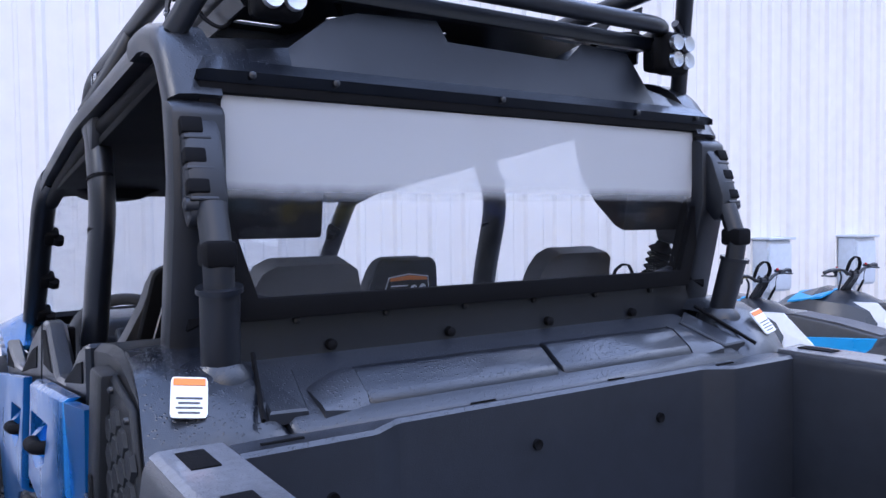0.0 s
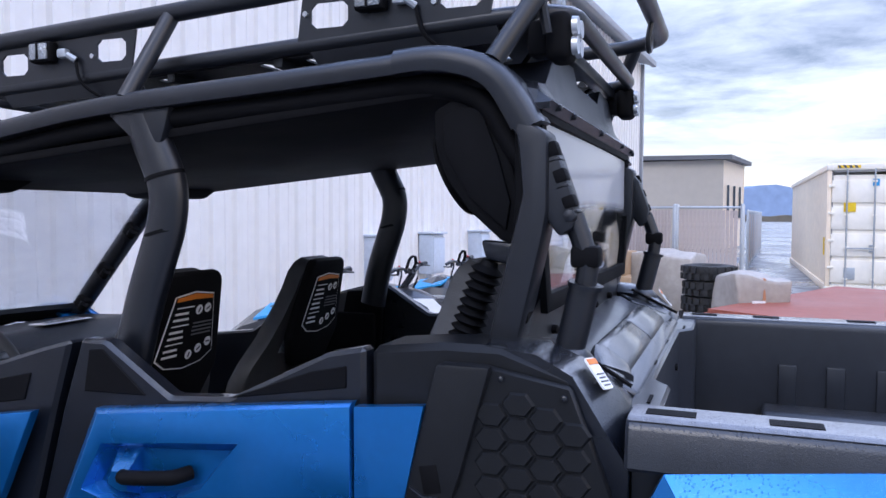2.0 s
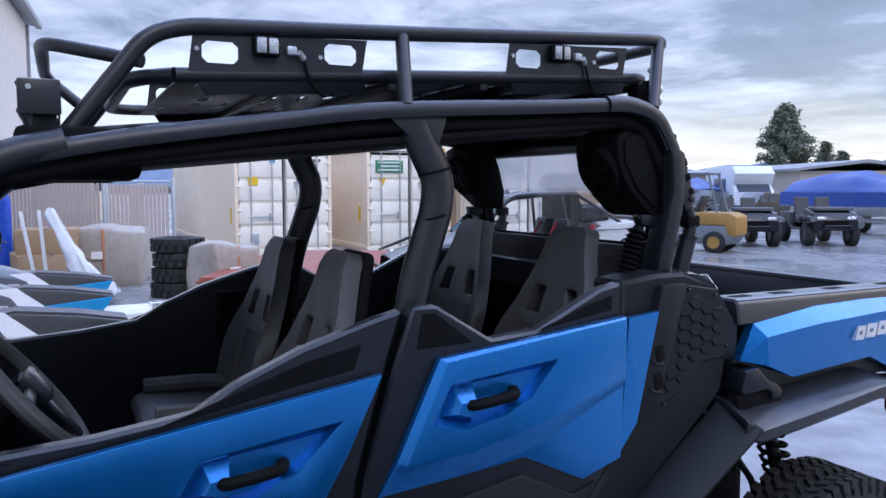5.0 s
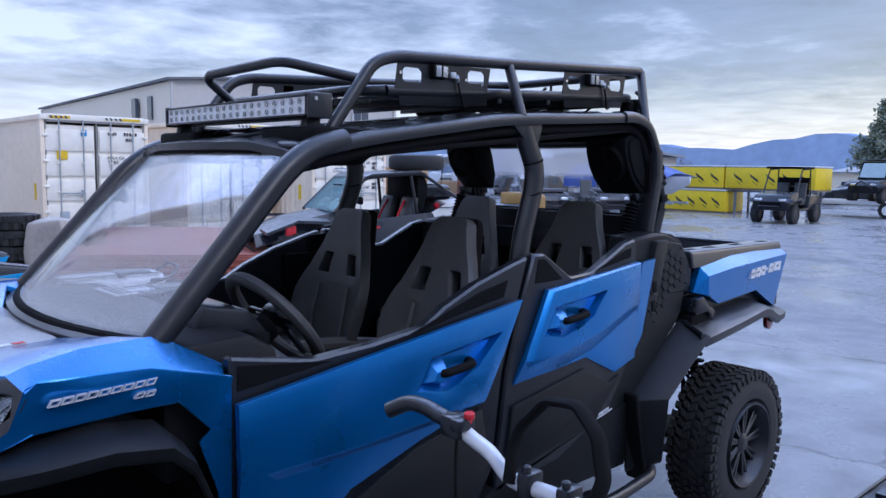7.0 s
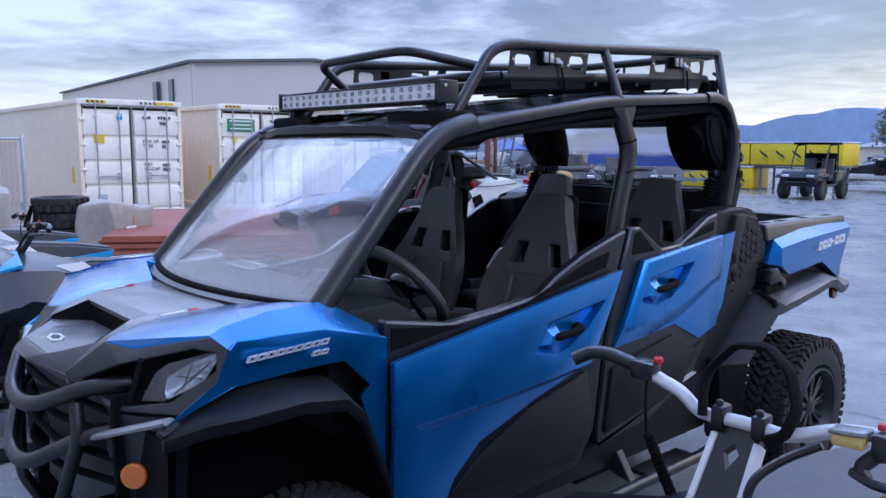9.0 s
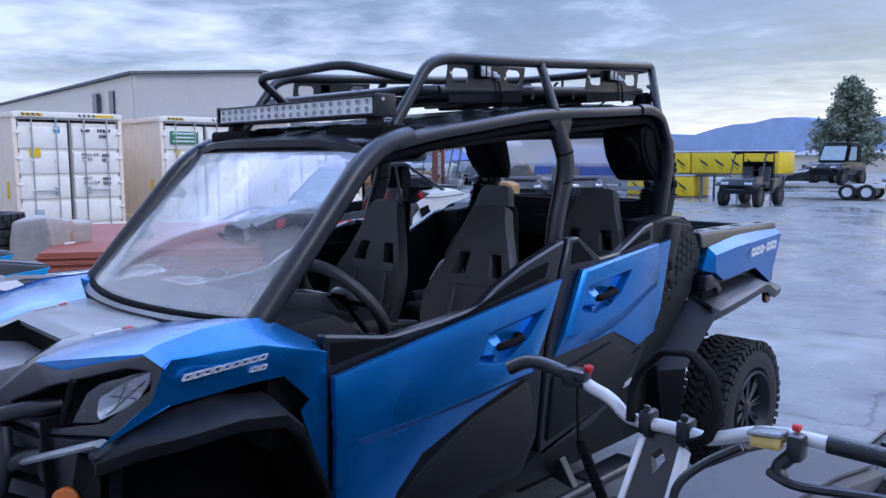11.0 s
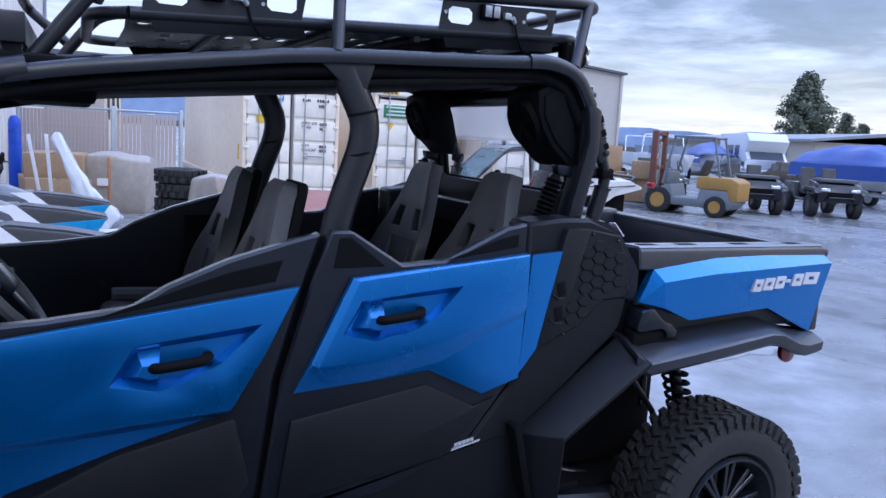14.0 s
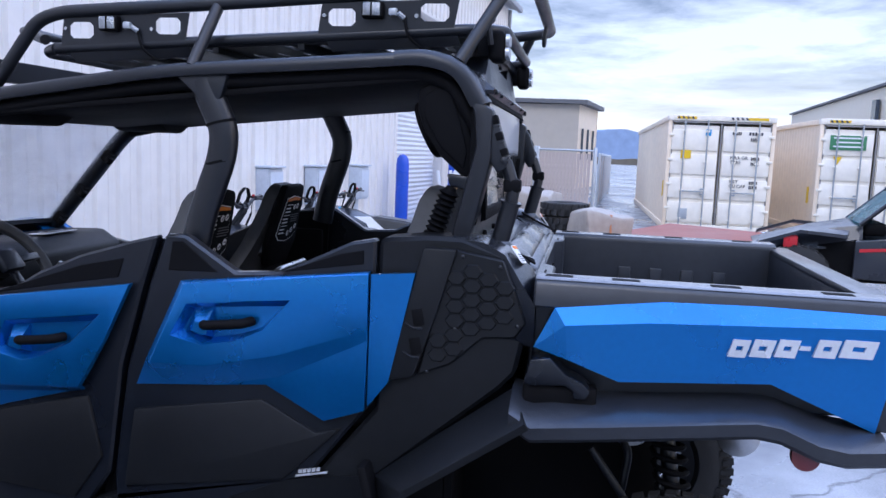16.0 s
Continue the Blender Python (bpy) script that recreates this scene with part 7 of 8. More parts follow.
    for x in (-0.08, 0.08):
        part("mat_seam", box(x, -1.62, 0.667, 0.006, 0.76, 0.006, 0.002), PLASTIC, s)
    part("tail_lamp", softened(box(0, -2.30, 0.60, 0.16, 0.05, 0.05, 0), 0.01), RED, s)
    part("rear_bumper", tube([(-0.19, -2.10, 0.55), (-0.21, -2.36, 0.62), (-0.15, -2.46, 0.72), (0.15, -2.46, 0.72), (0.21, -2.36, 0.62), (0.19, -2.10, 0.55)], 0.015, 0.06), CAGE, s)
    part("tow_hook", tube([(-0.21, -2.15, 0.60), (-0.27, -2.19, 0.61), (-0.27, -2.25, 0.61), (-0.21, -2.27, 0.60)], 0.014, 0.03), CAGE, s)
    part("snow_flap", box(0, -2.33, 0.35, 0.38, 0.012, 0.36, 0.004, Matrix.Rotation(radians(-18), 4, "X")), RUBBER, s)
    track = part("track", softened(extr([(-2.25, 0.20), (-2.10, 0.05), (0.0, 0.05), (0.20, 0.16), (0.18, 0.30), (-0.2, 0.30), (-2.2, 0.32)], "x", -0.17, 0.17), 0.03), RUBBER, s)
    for k in range(20):
        part("lug", box(0, -2.05 + k * 0.105, 0.025, 0.33, 0.02, 0.05, 0.003), RUBBER, track)
    # bars with their clamps, loop, switch block and brake
    bar = [(0.19, 0.0, 1.300), (0.165, 0.0, 1.290), (0.118, 0.0, 1.278), (0.085, 0.0, 1.250), (0.05, 0.0, 1.246), (0.0, 0.0, 1.251), (-0.045, 0.0, 1.250), (-0.08, 0.0, 1.247), (-0.12, 0.0, 1.262), (-0.17, 0.0, 1.284), (-0.23, 0.0, 1.292), (-0.29, 0.0, 1.293)]
    part("handlebar", tube(bar, 0.0125, 0.03, 12), metal or SILVER, s, "bright handlebar")
    part("grip", tube([(0.225, 0.0, 1.306), (0.29, 0.0, 1.316), (0.33, 0.0, 1.312), (0.362, 0.02, 1.292)], 0.0145, 0.03, 12), PLASTIC, s)
    part("grip", tube([(-0.28, 0.0, 1.293), (-0.38, -0.01, 1.290), (-0.42, 0.01, 1.27)], 0.0155, 0.03, 12), PLASTIC, s)
    for x in (0.036, -0.040):
        clamp = part("bar_clamp", softened(box(x, 0.0, 1.252, 0.024, 0.040, 0.045, 0), 0.006), PLASTIC, s)
        part("clamp_bolt", moved(lathe([(0, 0.007), (0.008, 0.007), (0.010, 0.004)], "z", 10), x, 0.008, 1.275), CAGE, clamp)
    riser = Matrix.Translation((0.0, 0.0, 1.238)) @ Matrix.Rotation(radians(33), 4, "X")
    plate = skin([[(-0.042, 0, 0.012), (0.042, 0, 0.012), (0.042, 0, -0.12), (-0.042, 0, -0.12)], [(-0.042, 0, -0.12), (0.042, 0, -0.12), (0.046, 0, -0.24), (-0.046, 0, -0.24)]], (0, -0.022, 0),
                 [(0, [(0.0, 0, -0.028), (0.015, 0, -0.047), (0.0, 0, -0.080), (-0.015, 0, -0.047)]), (1, [(0.0, 0, -0.135), (0.024, 0, -0.150), (0.0, 0, -0.190), (-0.024, 0, -0.150)])])
    part("riser_plate", moved(plate, m=riser), PLASTIC, s)
    for q in (-1, 1):
        part("riser_edge", moved(softened(extr([(q * 0.034, -0.018), (q * 0.046, -0.018), (q * 0.052, -0.24), (q * 0.040, -0.24)], "y", -0.026, 0.006), 0.002), m=riser), metal or SILVER, s, "bright riser flange")
    loop = [(0.062, 0.02, 1.25), (0.073, 0.0, 1.30), (0.066, -0.01, 1.335), (0.024, -0.02, 1.384), (-0.034, -0.02, 1.391), (-0.080, -0.01, 1.358), (-0.100, 0.0, 1.30), (-0.09, 0.02, 1.255), (-0.06, 0.03, 1.24)]
    part("grab_loop", tube(loop, 0.0075, 0.012, 10, 2.0, (1, 0, 0.3)), PLASTIC_DARK, s, "black grab strap loop")
    part("switch_block", joined(softened(box(0.200, 0.0, 1.303, 0.048, 0.042, 0.038, 0), 0.007), softened(box(0.180, 0.012, 1.312, 0.025, 0.030, 0.022, 0), 0.005)), PLASTIC, s)
    part("kill_switch", moved(joined(lathe([(0.0, 0.005), (0.010, 0.006)], "z", 10), moved(lathe([(0.0, 0.008), (0.003, 0.0095), (0.010, 0.0095), (0.012, 0.007)], "z", 12), z=0.007)), 0.172, 0.0, 1.314), RED, s, "red stop button")
    part("throttle_lever", tube([(0.19, -0.02, 1.298), (0.23, -0.05, 1.292), (0.28, -0.05, 1.288)], 0.007, 0.02, 8), PLASTIC, s)
    part("reservoir", softened(extr([(-0.220, 1.272), (-0.170, 1.268), (-0.168, 1.288), (-0.220, 1.295)], "y", 0.008, 0.038), 0.006, 2), YELLOW_OIL, s, "brake reservoir with yellowed fluid")
    part("reservoir_cap", softened(extr([(-0.223, 1.295), (-0.166, 1.288), (-0.166, 1.296), (-0.222, 1.304)], "y", 0.005, 0.041), 0.003), CUP, s)
    part("brake_body", joined(softened(box(-0.240, 0.02, 1.282, 0.026, 0.034, 0.045, 0), 0.008), tube([(-0.245, 0.02, 1.28), (-0.215, 0.03, 1.245), (-0.225, 0.035, 1.23)], 0.012, 0.01, 8)), PLASTIC, s)
    part("brake_button", softened(box(-0.236, 0.012, 1.311, 0.013, 0.014, 0.011, 0), 0.003), RED, s)
    part("brake_lever", tube([(-0.205, 0.035, 1.235), (-0.25, 0.06, 1.232), (-0.35, 0.05, 1.245), (-0.39, 0.04, 1.245)], 0.008, 0.03, 8), PLASTIC, s)
    part("brake_hose", tube([(-0.155, 0.03, 1.262), (-0.10, 0.05, 1.225), (-0.06, 0.08, 1.18), (-0.075, 0.10, 1.05), (-0.09, 0.13, 1.0)], 0.008, 0.05, 8), PLASTIC, s)
    coil = [(0.172 - 0.0009 * k + 0.010 * math.cos(k * 1.1), 0.02 + 0.0002 * k, 1.175 - 0.0013 * k + 0.010 * math.sin(k * 1.1)) for k in range(100)]
    part("coiled_lead", tube(coil, 0.0045, 0, 6), PLASTIC_DARK, s)
    part("lead", tube([(0.19, 0.01, 1.29), (0.183, 0.02, 1.24), (0.178, 0.02, 1.17)], 0.003, 0.02, 6), PLASTIC_DARK, s)
    return s


YELLOW_OIL = material("amber_fluid", (0.55, 0.42, 0.12), 0.2, 0, 0.1, 30, 0, 1, 0.4)
snowmobile((-1.82, 2.235, 0), 0, PLASTIC, PLASTIC, PLASTIC_DARK, "black and grey snowmobile with bright handlebar beside the vehicle")
for (x, y), lab in zip(((2.70, 2.32), (4.15, 2.32), (5.27, 2.26)), ("black and white snowmobile with blue trim, nose to the wall",) * 3):
    snowmobile((x, y, 0), 0, PLASTIC, WHITE, CYAN, lab, CAGE).scale.z = 0.985 if x < 3 else 0.955


# ---- fence with slats beyond the building's corner ----
def fence_run(p0, p1, height=1.85, slats=True, name="fence", label="brown slatted chain-link fence with galvanised posts"):
    a, b = Vector((*p0, 0)), Vector((*p1, 0))
    ln = (b - a).length
    f = empty(name, label, "fence", a, math.degrees(math.atan2(b.y - a.y, b.x - a.x)))
    n = max(1, round(ln / 2.4))
    for k in range(n + 1):
        part("post", moved(lathe([(0, 0.045), (height + 0.04, 0.045), (height + 0.07, 0.03), (height + 0.08, 0)], "z", 12), ln * k / n), GALV, f)
    part("top_rail", tube([(0, 0, height), (ln, 0, height)], 0.024, 0), GALV, f)
    part("bottom_rail", tube([(0, 0, 0.12), (ln, 0, 0.12)], 0.02, 0), GALV, f)
    if slats:
        m = min(150, int(ln / 0.085))
        first = None
        for k in range(m):
            if first is None:
                first = part("slat", box(0, 0, height / 2 + 0.04, 0.068, 0.012, height - 0.2, 0), FENCE_SLAT, f)
                o = first
            else:
                o = first.copy()
                scene.collection.objects.link(o)
            o.location = (0.05 + (ln - 0.1) * k / m, 0.0, 0)
    return f


fence_run((16.0, 2.75), (15.0, 0.95))
fence_run((15.0, 0.90), (14.75, -0.38))
fence_run((24.0, -0.6), (40.0, -1.4), 1.8)


# ---- stacked tyres, boxes, wrapped goods, steel plate ----
def tyre_stack(at, count, r=0.40, h=0.235):
    for k in range(count):
        t = empty("tyre", "black knobbly off-road tyre lying in a stack", "tyre", (at[0] + 0.02 * math.sin(k * 2.1), at[1] + 0.02 * math.cos(k * 1.7), k * h), k * 23, "stacked tyres")
        part("carcass", lathe([(0.02, r * 0.58), (0.0, r * 0.75), (0.01, r * 0.92), (0.04, r * 0.96), (h - 0.04, r * 0.96), (h - 0.01, r * 0.92), (h, r * 0.75), (h - 0.02, r * 0.58)], "z", 36, True), RUBBER, t)
        for q in range(20):
            for z in (h * 0.27, h * 0.73):
                part("lug", moved(box(r * 0.975, 0, z, 0.05, r * 0.16, h * 0.36, 0), m=Matrix.Rotation((q + (0.5 if z > h / 2 else 0)) * math.tau / 20, 4, "Z")), RUBBER, t)


tyre_stack((10.45, 0.10), 4)


def crumpled(bm, amount, scale, seed=0):
    for v in bm.verts:
        v.co += noise.noise_vector(v.co * scale + Vector((seed, 0, 0))) * amount
    return bm


def carton(at, size, turn=0, tilt=0, label="brown cardboard carton standing in the yard", crush=0.02):
    c = empty("carton", label, "cardboard box", at, turn, "cardboard cartons in the yard")
    b = box(0, 0, size[2] / 2, *size, 0.01)
    bmesh.ops.subdivide_edges(b, edges=b.edges[:], cuts=2, use_grid_fill=True)
    crumpled(b, crush, 2.5, at[0])
    part("box", moved(b, m=Matrix.Rotation(radians(tilt), 4, "X")), CARD, c)
    part("tape", moved(box(0, 0, size[2] + 0.004, size[0] * 1.0, 0.06, 0.006, 0), m=Matrix.Rotation(radians(tilt), 4, "X")), VINYL_GREY, c)
    return c


BAG = material("grey_brown_woven_wrap", (0.38, 0.34, 0.30), 0.6, 0, 0.2, 5, 0.5, 14, 0, 0.12)


def wrapped_bale(at, size, turn, label):
    g = empty("wrapped_bale", label, "wrapped goods", at, turn, "wrapped goods in the yard")
    b = box(0, 0, size[2] / 2, *size, 0.06)
    bmesh.ops.subdivide_edges(b, edges=b.edges[:], cuts=3, use_grid_fill=True)
    part("wrap", crumpled(b, 0.10, 1.8, at[1]), BAG, g, "", 60)
    part("strap", box(0, 0, size[2] * 0.5, size[0] * 1.04, 0.05, size[2] * 0.98, 0.02), ORANGE_STRAP, g)
    part("label", box(-size[0] / 2 - 0.05, 0.1, size[2] * 0.55, 0.02, 0.18, 0.13, 0, None), LABEL, g)
    return g


ORANGE_STRAP = material("faded_orange_strap", (0.45, 0.20, 0.10), 0.7, 0, 0.15, 10, 0.1, 60)
wrapped_bale((9.8, -0.48, 0), (0.8, 0.80, 0.84), 24, "grey-brown wrapped bale with an orange strap")
wrapped_bale((12.9, 1.0, 0), (1.4, 1.3, 1.0), -10, "brown paper-wrapped goods by the fence")
carton((12.2, 2.0, 0), (1.2, 1.0, 0.62), 8)
carton((12.3, 1.95, 0.62), (1.0, 0.9, 0.42), -6)
carton((13.6, 1.9, 0), (1.1, 1.1, 0.9), 15)
for k, (x, y, z, sz) in enumerate([(16.3, -12.6, 0.12, (1.1, 1.2, 0.85)), (16.3, -12.5, 0.97, (1.0, 1.1, 0.75)), (15.6, -13.9, 0.12, (1.2, 1.2, 0.7)), (15.5, -13.8, 0.82, (1.0, 1.1, 0.5)), (17.2, -11.5, 0.12, (1.1, 1.2, 0.9))]):
    carton((x, y, z), sz, 10 + 13 * k)


def pallet(at, turn=0):
    p = empty("pallet", "weathered timber pallet on the ground", "pallet", at, turn, "timber pallets")
    for k in range(3):
        part("bearer", box(0, -0.5 + k * 0.5, 0.05, 1.2, 0.09, 0.09, 0.004), TIMBER, p)
    for k in range(6):
        part("board", box(-0.54 + k * 0.216, 0, 0.108, 0.10, 1.1, 0.02, 0.003), TIMBER, p)


TIMBER = material("weathered_timber", (0.26, 0.19, 0.13), 0.8, 0, 0.25, 10, 0.3, 40, 0, 0.08, 0.5)
for x, y, t in ((16.3, -12.6, 10), (15.6, -13.9, 36), (17.2, -11.5, 60)):
    pallet((x, y, 0), t)

# red-primed steel plates, a leaning stack on bearers
steel = empty("steel_plates", "stack of red-primed steel plates on timber bearers", "steel plates", (9.3, -2.1, 0), -34)
for k in range(12):
    pl = box(0, 0, 0, 3.6 - 0.02 * k, 3.0 - 0.01 * (k % 3), 0.026, 0)
    bmesh.ops.subdivide_edges(pl, edges=pl.edges[:], cuts=4, use_grid_fill=True)
    o = part("plate", crumpled(pl, 0.006, 0.8, k), RUST, steel)
    o.matrix_basis = pose(0.02 * (k % 3), 0.02 * (k % 2), 0.16 + 0.032 * k, 0, -2.2 * k / 12, 0.6 * (k % 4))
for x in (-1.3, 0.0, 1.3):
    part("bearer", box(x, 0, 0.07, 0.15, 2.8, 0.14, 0.01), TIMBER, steel)


def wrapped_roll():
    g = empty("wrapped_roll", "tall white bundle in crumpled plastic wrap leaning by the wall", "wrapped bundle", (9.9, 1.6, 0), 0)
    for k, (w, d, h, lean, dy) in enumerate(((0.26, 0.20, 1.55, 24, 0.0), (0.42, 0.30, 0.95, 34, -0.12))):
        b = box(0, 0, h / 2, d, w, h, 0.05)
        bmesh.ops.subdivide_edges(b, edges=b.edges[:], cuts=5, use_grid_fill=True)
        for v in b.verts:
            v.co.y *= 1.15 - 0.75 * v.co.z / h
        crumpled(crumpled(b, 0.07, 4.0, 3 + k), 0.03, 11.0, 7 + k)
        o = part("roll" if k == 0 else "loose_wrap", b, WRAP, g, "", 35)
        o.matrix_basis = pose(0.1 * k, dy - 0.3, 0.0, -lean, 4, 0)
    for k in range(2):
        o = part("strip", box(0, 0, 0.70, 0.03, 0.05, 1.4, 0.004), WHITE, g)
        o.matrix_basis = pose(0.25 + 0.1 * k, 0.35 + 0.12 * k, 0, -4 - 5 * k, 0, 0)
    return g


wrapped_roll()


# ---- other vehicles ----
WHEEL_PARTS = {}


def plain_wheel(host, x, y, r, w, rim_mat, turn=0):
    wv = new("wheel")
    wv.parent = host
    wv.matrix_basis = pose(x, y, r)
    key = (r, w, rim_mat.name)
    if key in WHEEL_PARTS:
        for ob in WHEEL_PARTS[key]:
            o = ob.copy()
            scene.collection.objects.link(o)
            o.parent = wv
        return wv
    tyre = part("tyre", lathe([(-w / 2, r * 0.58), (-w * 0.52, r * 0.8), (-w * 0.42, r * 0.97), (0, r), (w * 0.42, r * 0.97), (w * 0.52, r * 0.8), (w / 2, r * 0.58)], "x", 28, True), RUBBER, wv)
    lugs = []
    for q in range(22):
        for s in (-1, 1):
            lugs.append(moved(box(s * w * 0.28, r * 0.985, 0, w * 0.36, r * 0.05, r * 0.13, 0), m=Matrix.Rotation((q + (0.5 if s > 0 else 0)) * math.tau / 22, 4, "X")))
    tread = part("tread", joined(*lugs), RUBBER, wv)
    tread["kind"] = "stuff"
    rim = part("rim", lathe([(-w * 0.46, r * 0.60), (-w * 0.40, r * 0.55), (-w * 0.25, r * 0.25), (-w * 0.30, r * 0.12), (-w * 0.30, 0.01), (w * 0.3, 0.01), (w * 0.3, r * 0.12), (w * 0.25, r * 0.25), (w * 0.40, r * 0.55), (w * 0.46, r * 0.60)], "x", 24), rim_mat, wv)
    WHEEL_PARTS[key] = (tyre, tread, rim)
    return wv


def sport_utv(at, turn):
    """A low sport side-by-side: faces +y, origin under its middle."""
    u = empty("sport_side_by_side", "black and white sport side-by-side with a spare tyre on its roof", "off-road vehicle", at, turn)
    CREAM = material("cream_white_plastic", (0.62, 0.60, 0.56), 0.4, 0, 0.1, 20, 0.03, 300)
    DARK = material("dark_grey_paint", (0.022, 0.025, 0.034), 0.35, 0, 0.1, 20, 0.03, 300, 0.4)
    for x in (-0.72, 0.72):
        plain_wheel(u, x, 1.45, 0.38, 0.28, CAGE)
        plain_wheel(u, x, -1.45, 0.38, 0.30, CAGE)
    part("hood", loft([[(-0.55, 0.75, 0.80), (-0.5, 0.75, 1.03), (0, 0.75, 1.10), (0.5, 0.75, 1.03), (0.55, 0.75, 0.80)], [(-0.62, 1.3, 0.72), (-0.5, 1.3, 0.93), (0, 1.3, 0.98), (0.5, 1.3, 0.93), (0.62, 1.3, 0.72)], [(-0.45, 1.95, 0.55), (-0.38, 1.95, 0.72), (0, 1.98, 0.76), (0.38, 1.95, 0.72), (0.45, 1.95, 0.55)]], (0, 0, -0.02)), DARK, u, "", 25)
    for s in (-1, 1):
        part("front_fender", loft([[(s * 0.55, 0.9, 0.95), (s * 0.85, 0.95, 0.92)], [(s * 0.55, 1.45, 0.98), (s * 0.86, 1.45, 0.95)], [(s * 0.5, 1.9, 0.82), (s * 0.8, 1.9, 0.78)]], (0, 0, -0.04)), DARK, u)
        part("door", softened(extr([(0.85, 0.40), (0.85, 0.85), (0.3, 0.92), (-0.85, 1.02), (-1.0, 0.75), (-0.8, 0.40)], "x", s * 0.70, s * 0.76), 0.015), DARK, u)
        part("door_stripe", extr([(0.80, 0.72), (0.1, 0.80), (0.1, 0.83), (0.80, 0.76)], "x", s * 0.755, s * 0.768), RED, u)
        part("rear_fender", skin([[(s * 0.74, -0.80, 1.00), (s * 0.76, -1.10, 1.16), (s * 0.74, -1.70, 1.20), (s * 0.80, -1.86, 1.12), (s * 0.84, -1.40, 1.00), (s * 0.80, -1.02, 0.72), (s * 0.78, -0.72, 0.56)], [(s * 0.76, -1.10, 1.16), (s * 0.45, -1.15, 1.20), (s * 0.43, -1.68, 1.23), (s * 0.74, -1.70, 1.20)]], (0, 0, -0.03)), CREAM, u)
        part("fender_vent", skin([[(s * 0.795, -0.86, 0.92), (s * 0.805, -1.02, 0.98), (s * 0.82, -1.08, 0.82), (s * 0.80, -0.93, 0.72)]], (s * 0.012, 0, 0)), PLASTIC_DARK, u)
        part("fender_line", tube([(s * 0.77, -0.95, 1.10), (s * 0.80, -1.35, 1.10), (s * 0.80, -1.75, 1.14)], 0.008, 0.1, 6), INK, u)
        part("cage_rail", tube([(s * 0.60, 0.80, 1.03), (s * 0.56, 0.25, 1.56), (s * 0.56, -0.75, 1.64), (s * 0.60, -1.35, 1.28), (s * 0.55, -1.75, 1.05)], 0.026, 0.12), CAGE, u)
        part("cage_pillar", tube([(s * 0.62, -0.65, 0.95), (s * 0.56, -0.55, 1.62)], 0.025, 0), CAGE, u)
        part("rear_shock", tube([(s * 0.42, -1.1, 1.15), (s * 0.58, -1.45, 0.5)], 0.05, 0, 12), RED, u, "red coil-over shock")
        part("seat", softened(extr([(-0.55, 0.5), (-0.15, 0.5), (-0.2, 0.62), (-0.45, 0.64), (-0.62, 1.25), (-0.75, 1.25)], "x", s * 0.14, s * 0.52), 0.03), VINYL, u)
        part("harness", tube([(s * 0.28, -0.60, 1.2), (s * 0.30, -0.46, 0.95), (s * 0.32, -0.40, 0.7)], 0.02, 0.05, 6, 0.3), RED, u)
        part("headlight", softened(box(s * 0.36, 1.80, 0.76, 0.24, 0.08, 0.07, 0), 0.02), LED, u)
        part("tail_light", softened(box(s * 0.60, -2.12, 1.15, 0.18, 0.05, 0.08, 0), 0.015), RED, u)
    part("tub", softened(extr([(1.6, 0.32), (1.6, 0.7), (0.8, 0.85), (0.75, 0.45), (-0.8, 0.45), (-0.85, 1.0), (-1.7, 1.0), (-1.7, 0.4)], "x", -0.60, 0.60), 0.02), PLASTIC_DARK, u)
    part("roof", softened(extr([(0.30, 1.56), (0.15, 1.62), (-0.70, 1.68), (-0.85, 1.62), (-0.70, 1.64), (0.15, 1.585)], "x", -0.60, 0.60), 0.006), DARK, u)
    ws = part("windshield", loft([[(-0.56, 0.80, 1.05), (0, 0.86, 1.07), (0.56, 0.80, 1.05)], [(-0.52, 0.28, 1.55), (0, 0.33, 1.56), (0.52, 0.28, 1.55)]], (0, 0.005, 0)), TEAL, u, "pale teal windshield")
    part("light_bar", softened(box(0, 0.30, 1.66, 0.95, 0.06, 0.06, 0), 0.01), LED, u)
    part("light_bar_case", softened(box(0, 0.265, 1.665, 1.0, 0.05, 0.075, 0), 0.01), CAGE, u)
    part("spare_tyre", moved(lathe([(1.70, 0.22), (1.68, 0.34), (1.70, 0.44), (1.74, 0.465), (1.88, 0.465), (1.92, 0.44), (1.94, 0.34), (1.92, 0.22)], "z", 36, True), 0, -0.98, 0), RUBBER, u, "spare tyre lying flat on the roof")
    for a in (-0.2, 0.2):
        part("spare_mount", tube([(a, -0.9, 1.55), (a, -0.95, 1.72)], 0.02, 0), CAGE, u)
    # dark sheet and lump added to darken the open cab
    part("cab_dark_fill", softened(extr([(-0.78, 0.8), (-0.90, 1.45), (-0.84, 1.60), (-0.70, 1.60), (-0.72, 0.8)], "x", -0.52, 0.52), 0.02), PLASTIC_DARK, u)
    part("cage_dark_fill", crumpled(softened(box(0, -1.18, 1.32, 0.8, 0.5, 0.28, 0), 0.08, 3), 0.05, 4.0, 2), PLASTIC, u, "dark lump added to fill the rear cage")
    part("dash", softened(box(0, 0.62, 0.98, 1.0, 0.25, 0.16, 0), 0.04), PLASTIC_DARK, u)
    part("side_mirror", softened(box(-0.72, 0.42, 1.22, 0.16, 0.06, 0.12, 0), 0.03), PLASTIC_DARK, u)
    part("front_fender_badge", softened(box(-0.80, 1.55, 0.80, 0.05, 0.16, 0.16, 0), 0.03), RED, u)
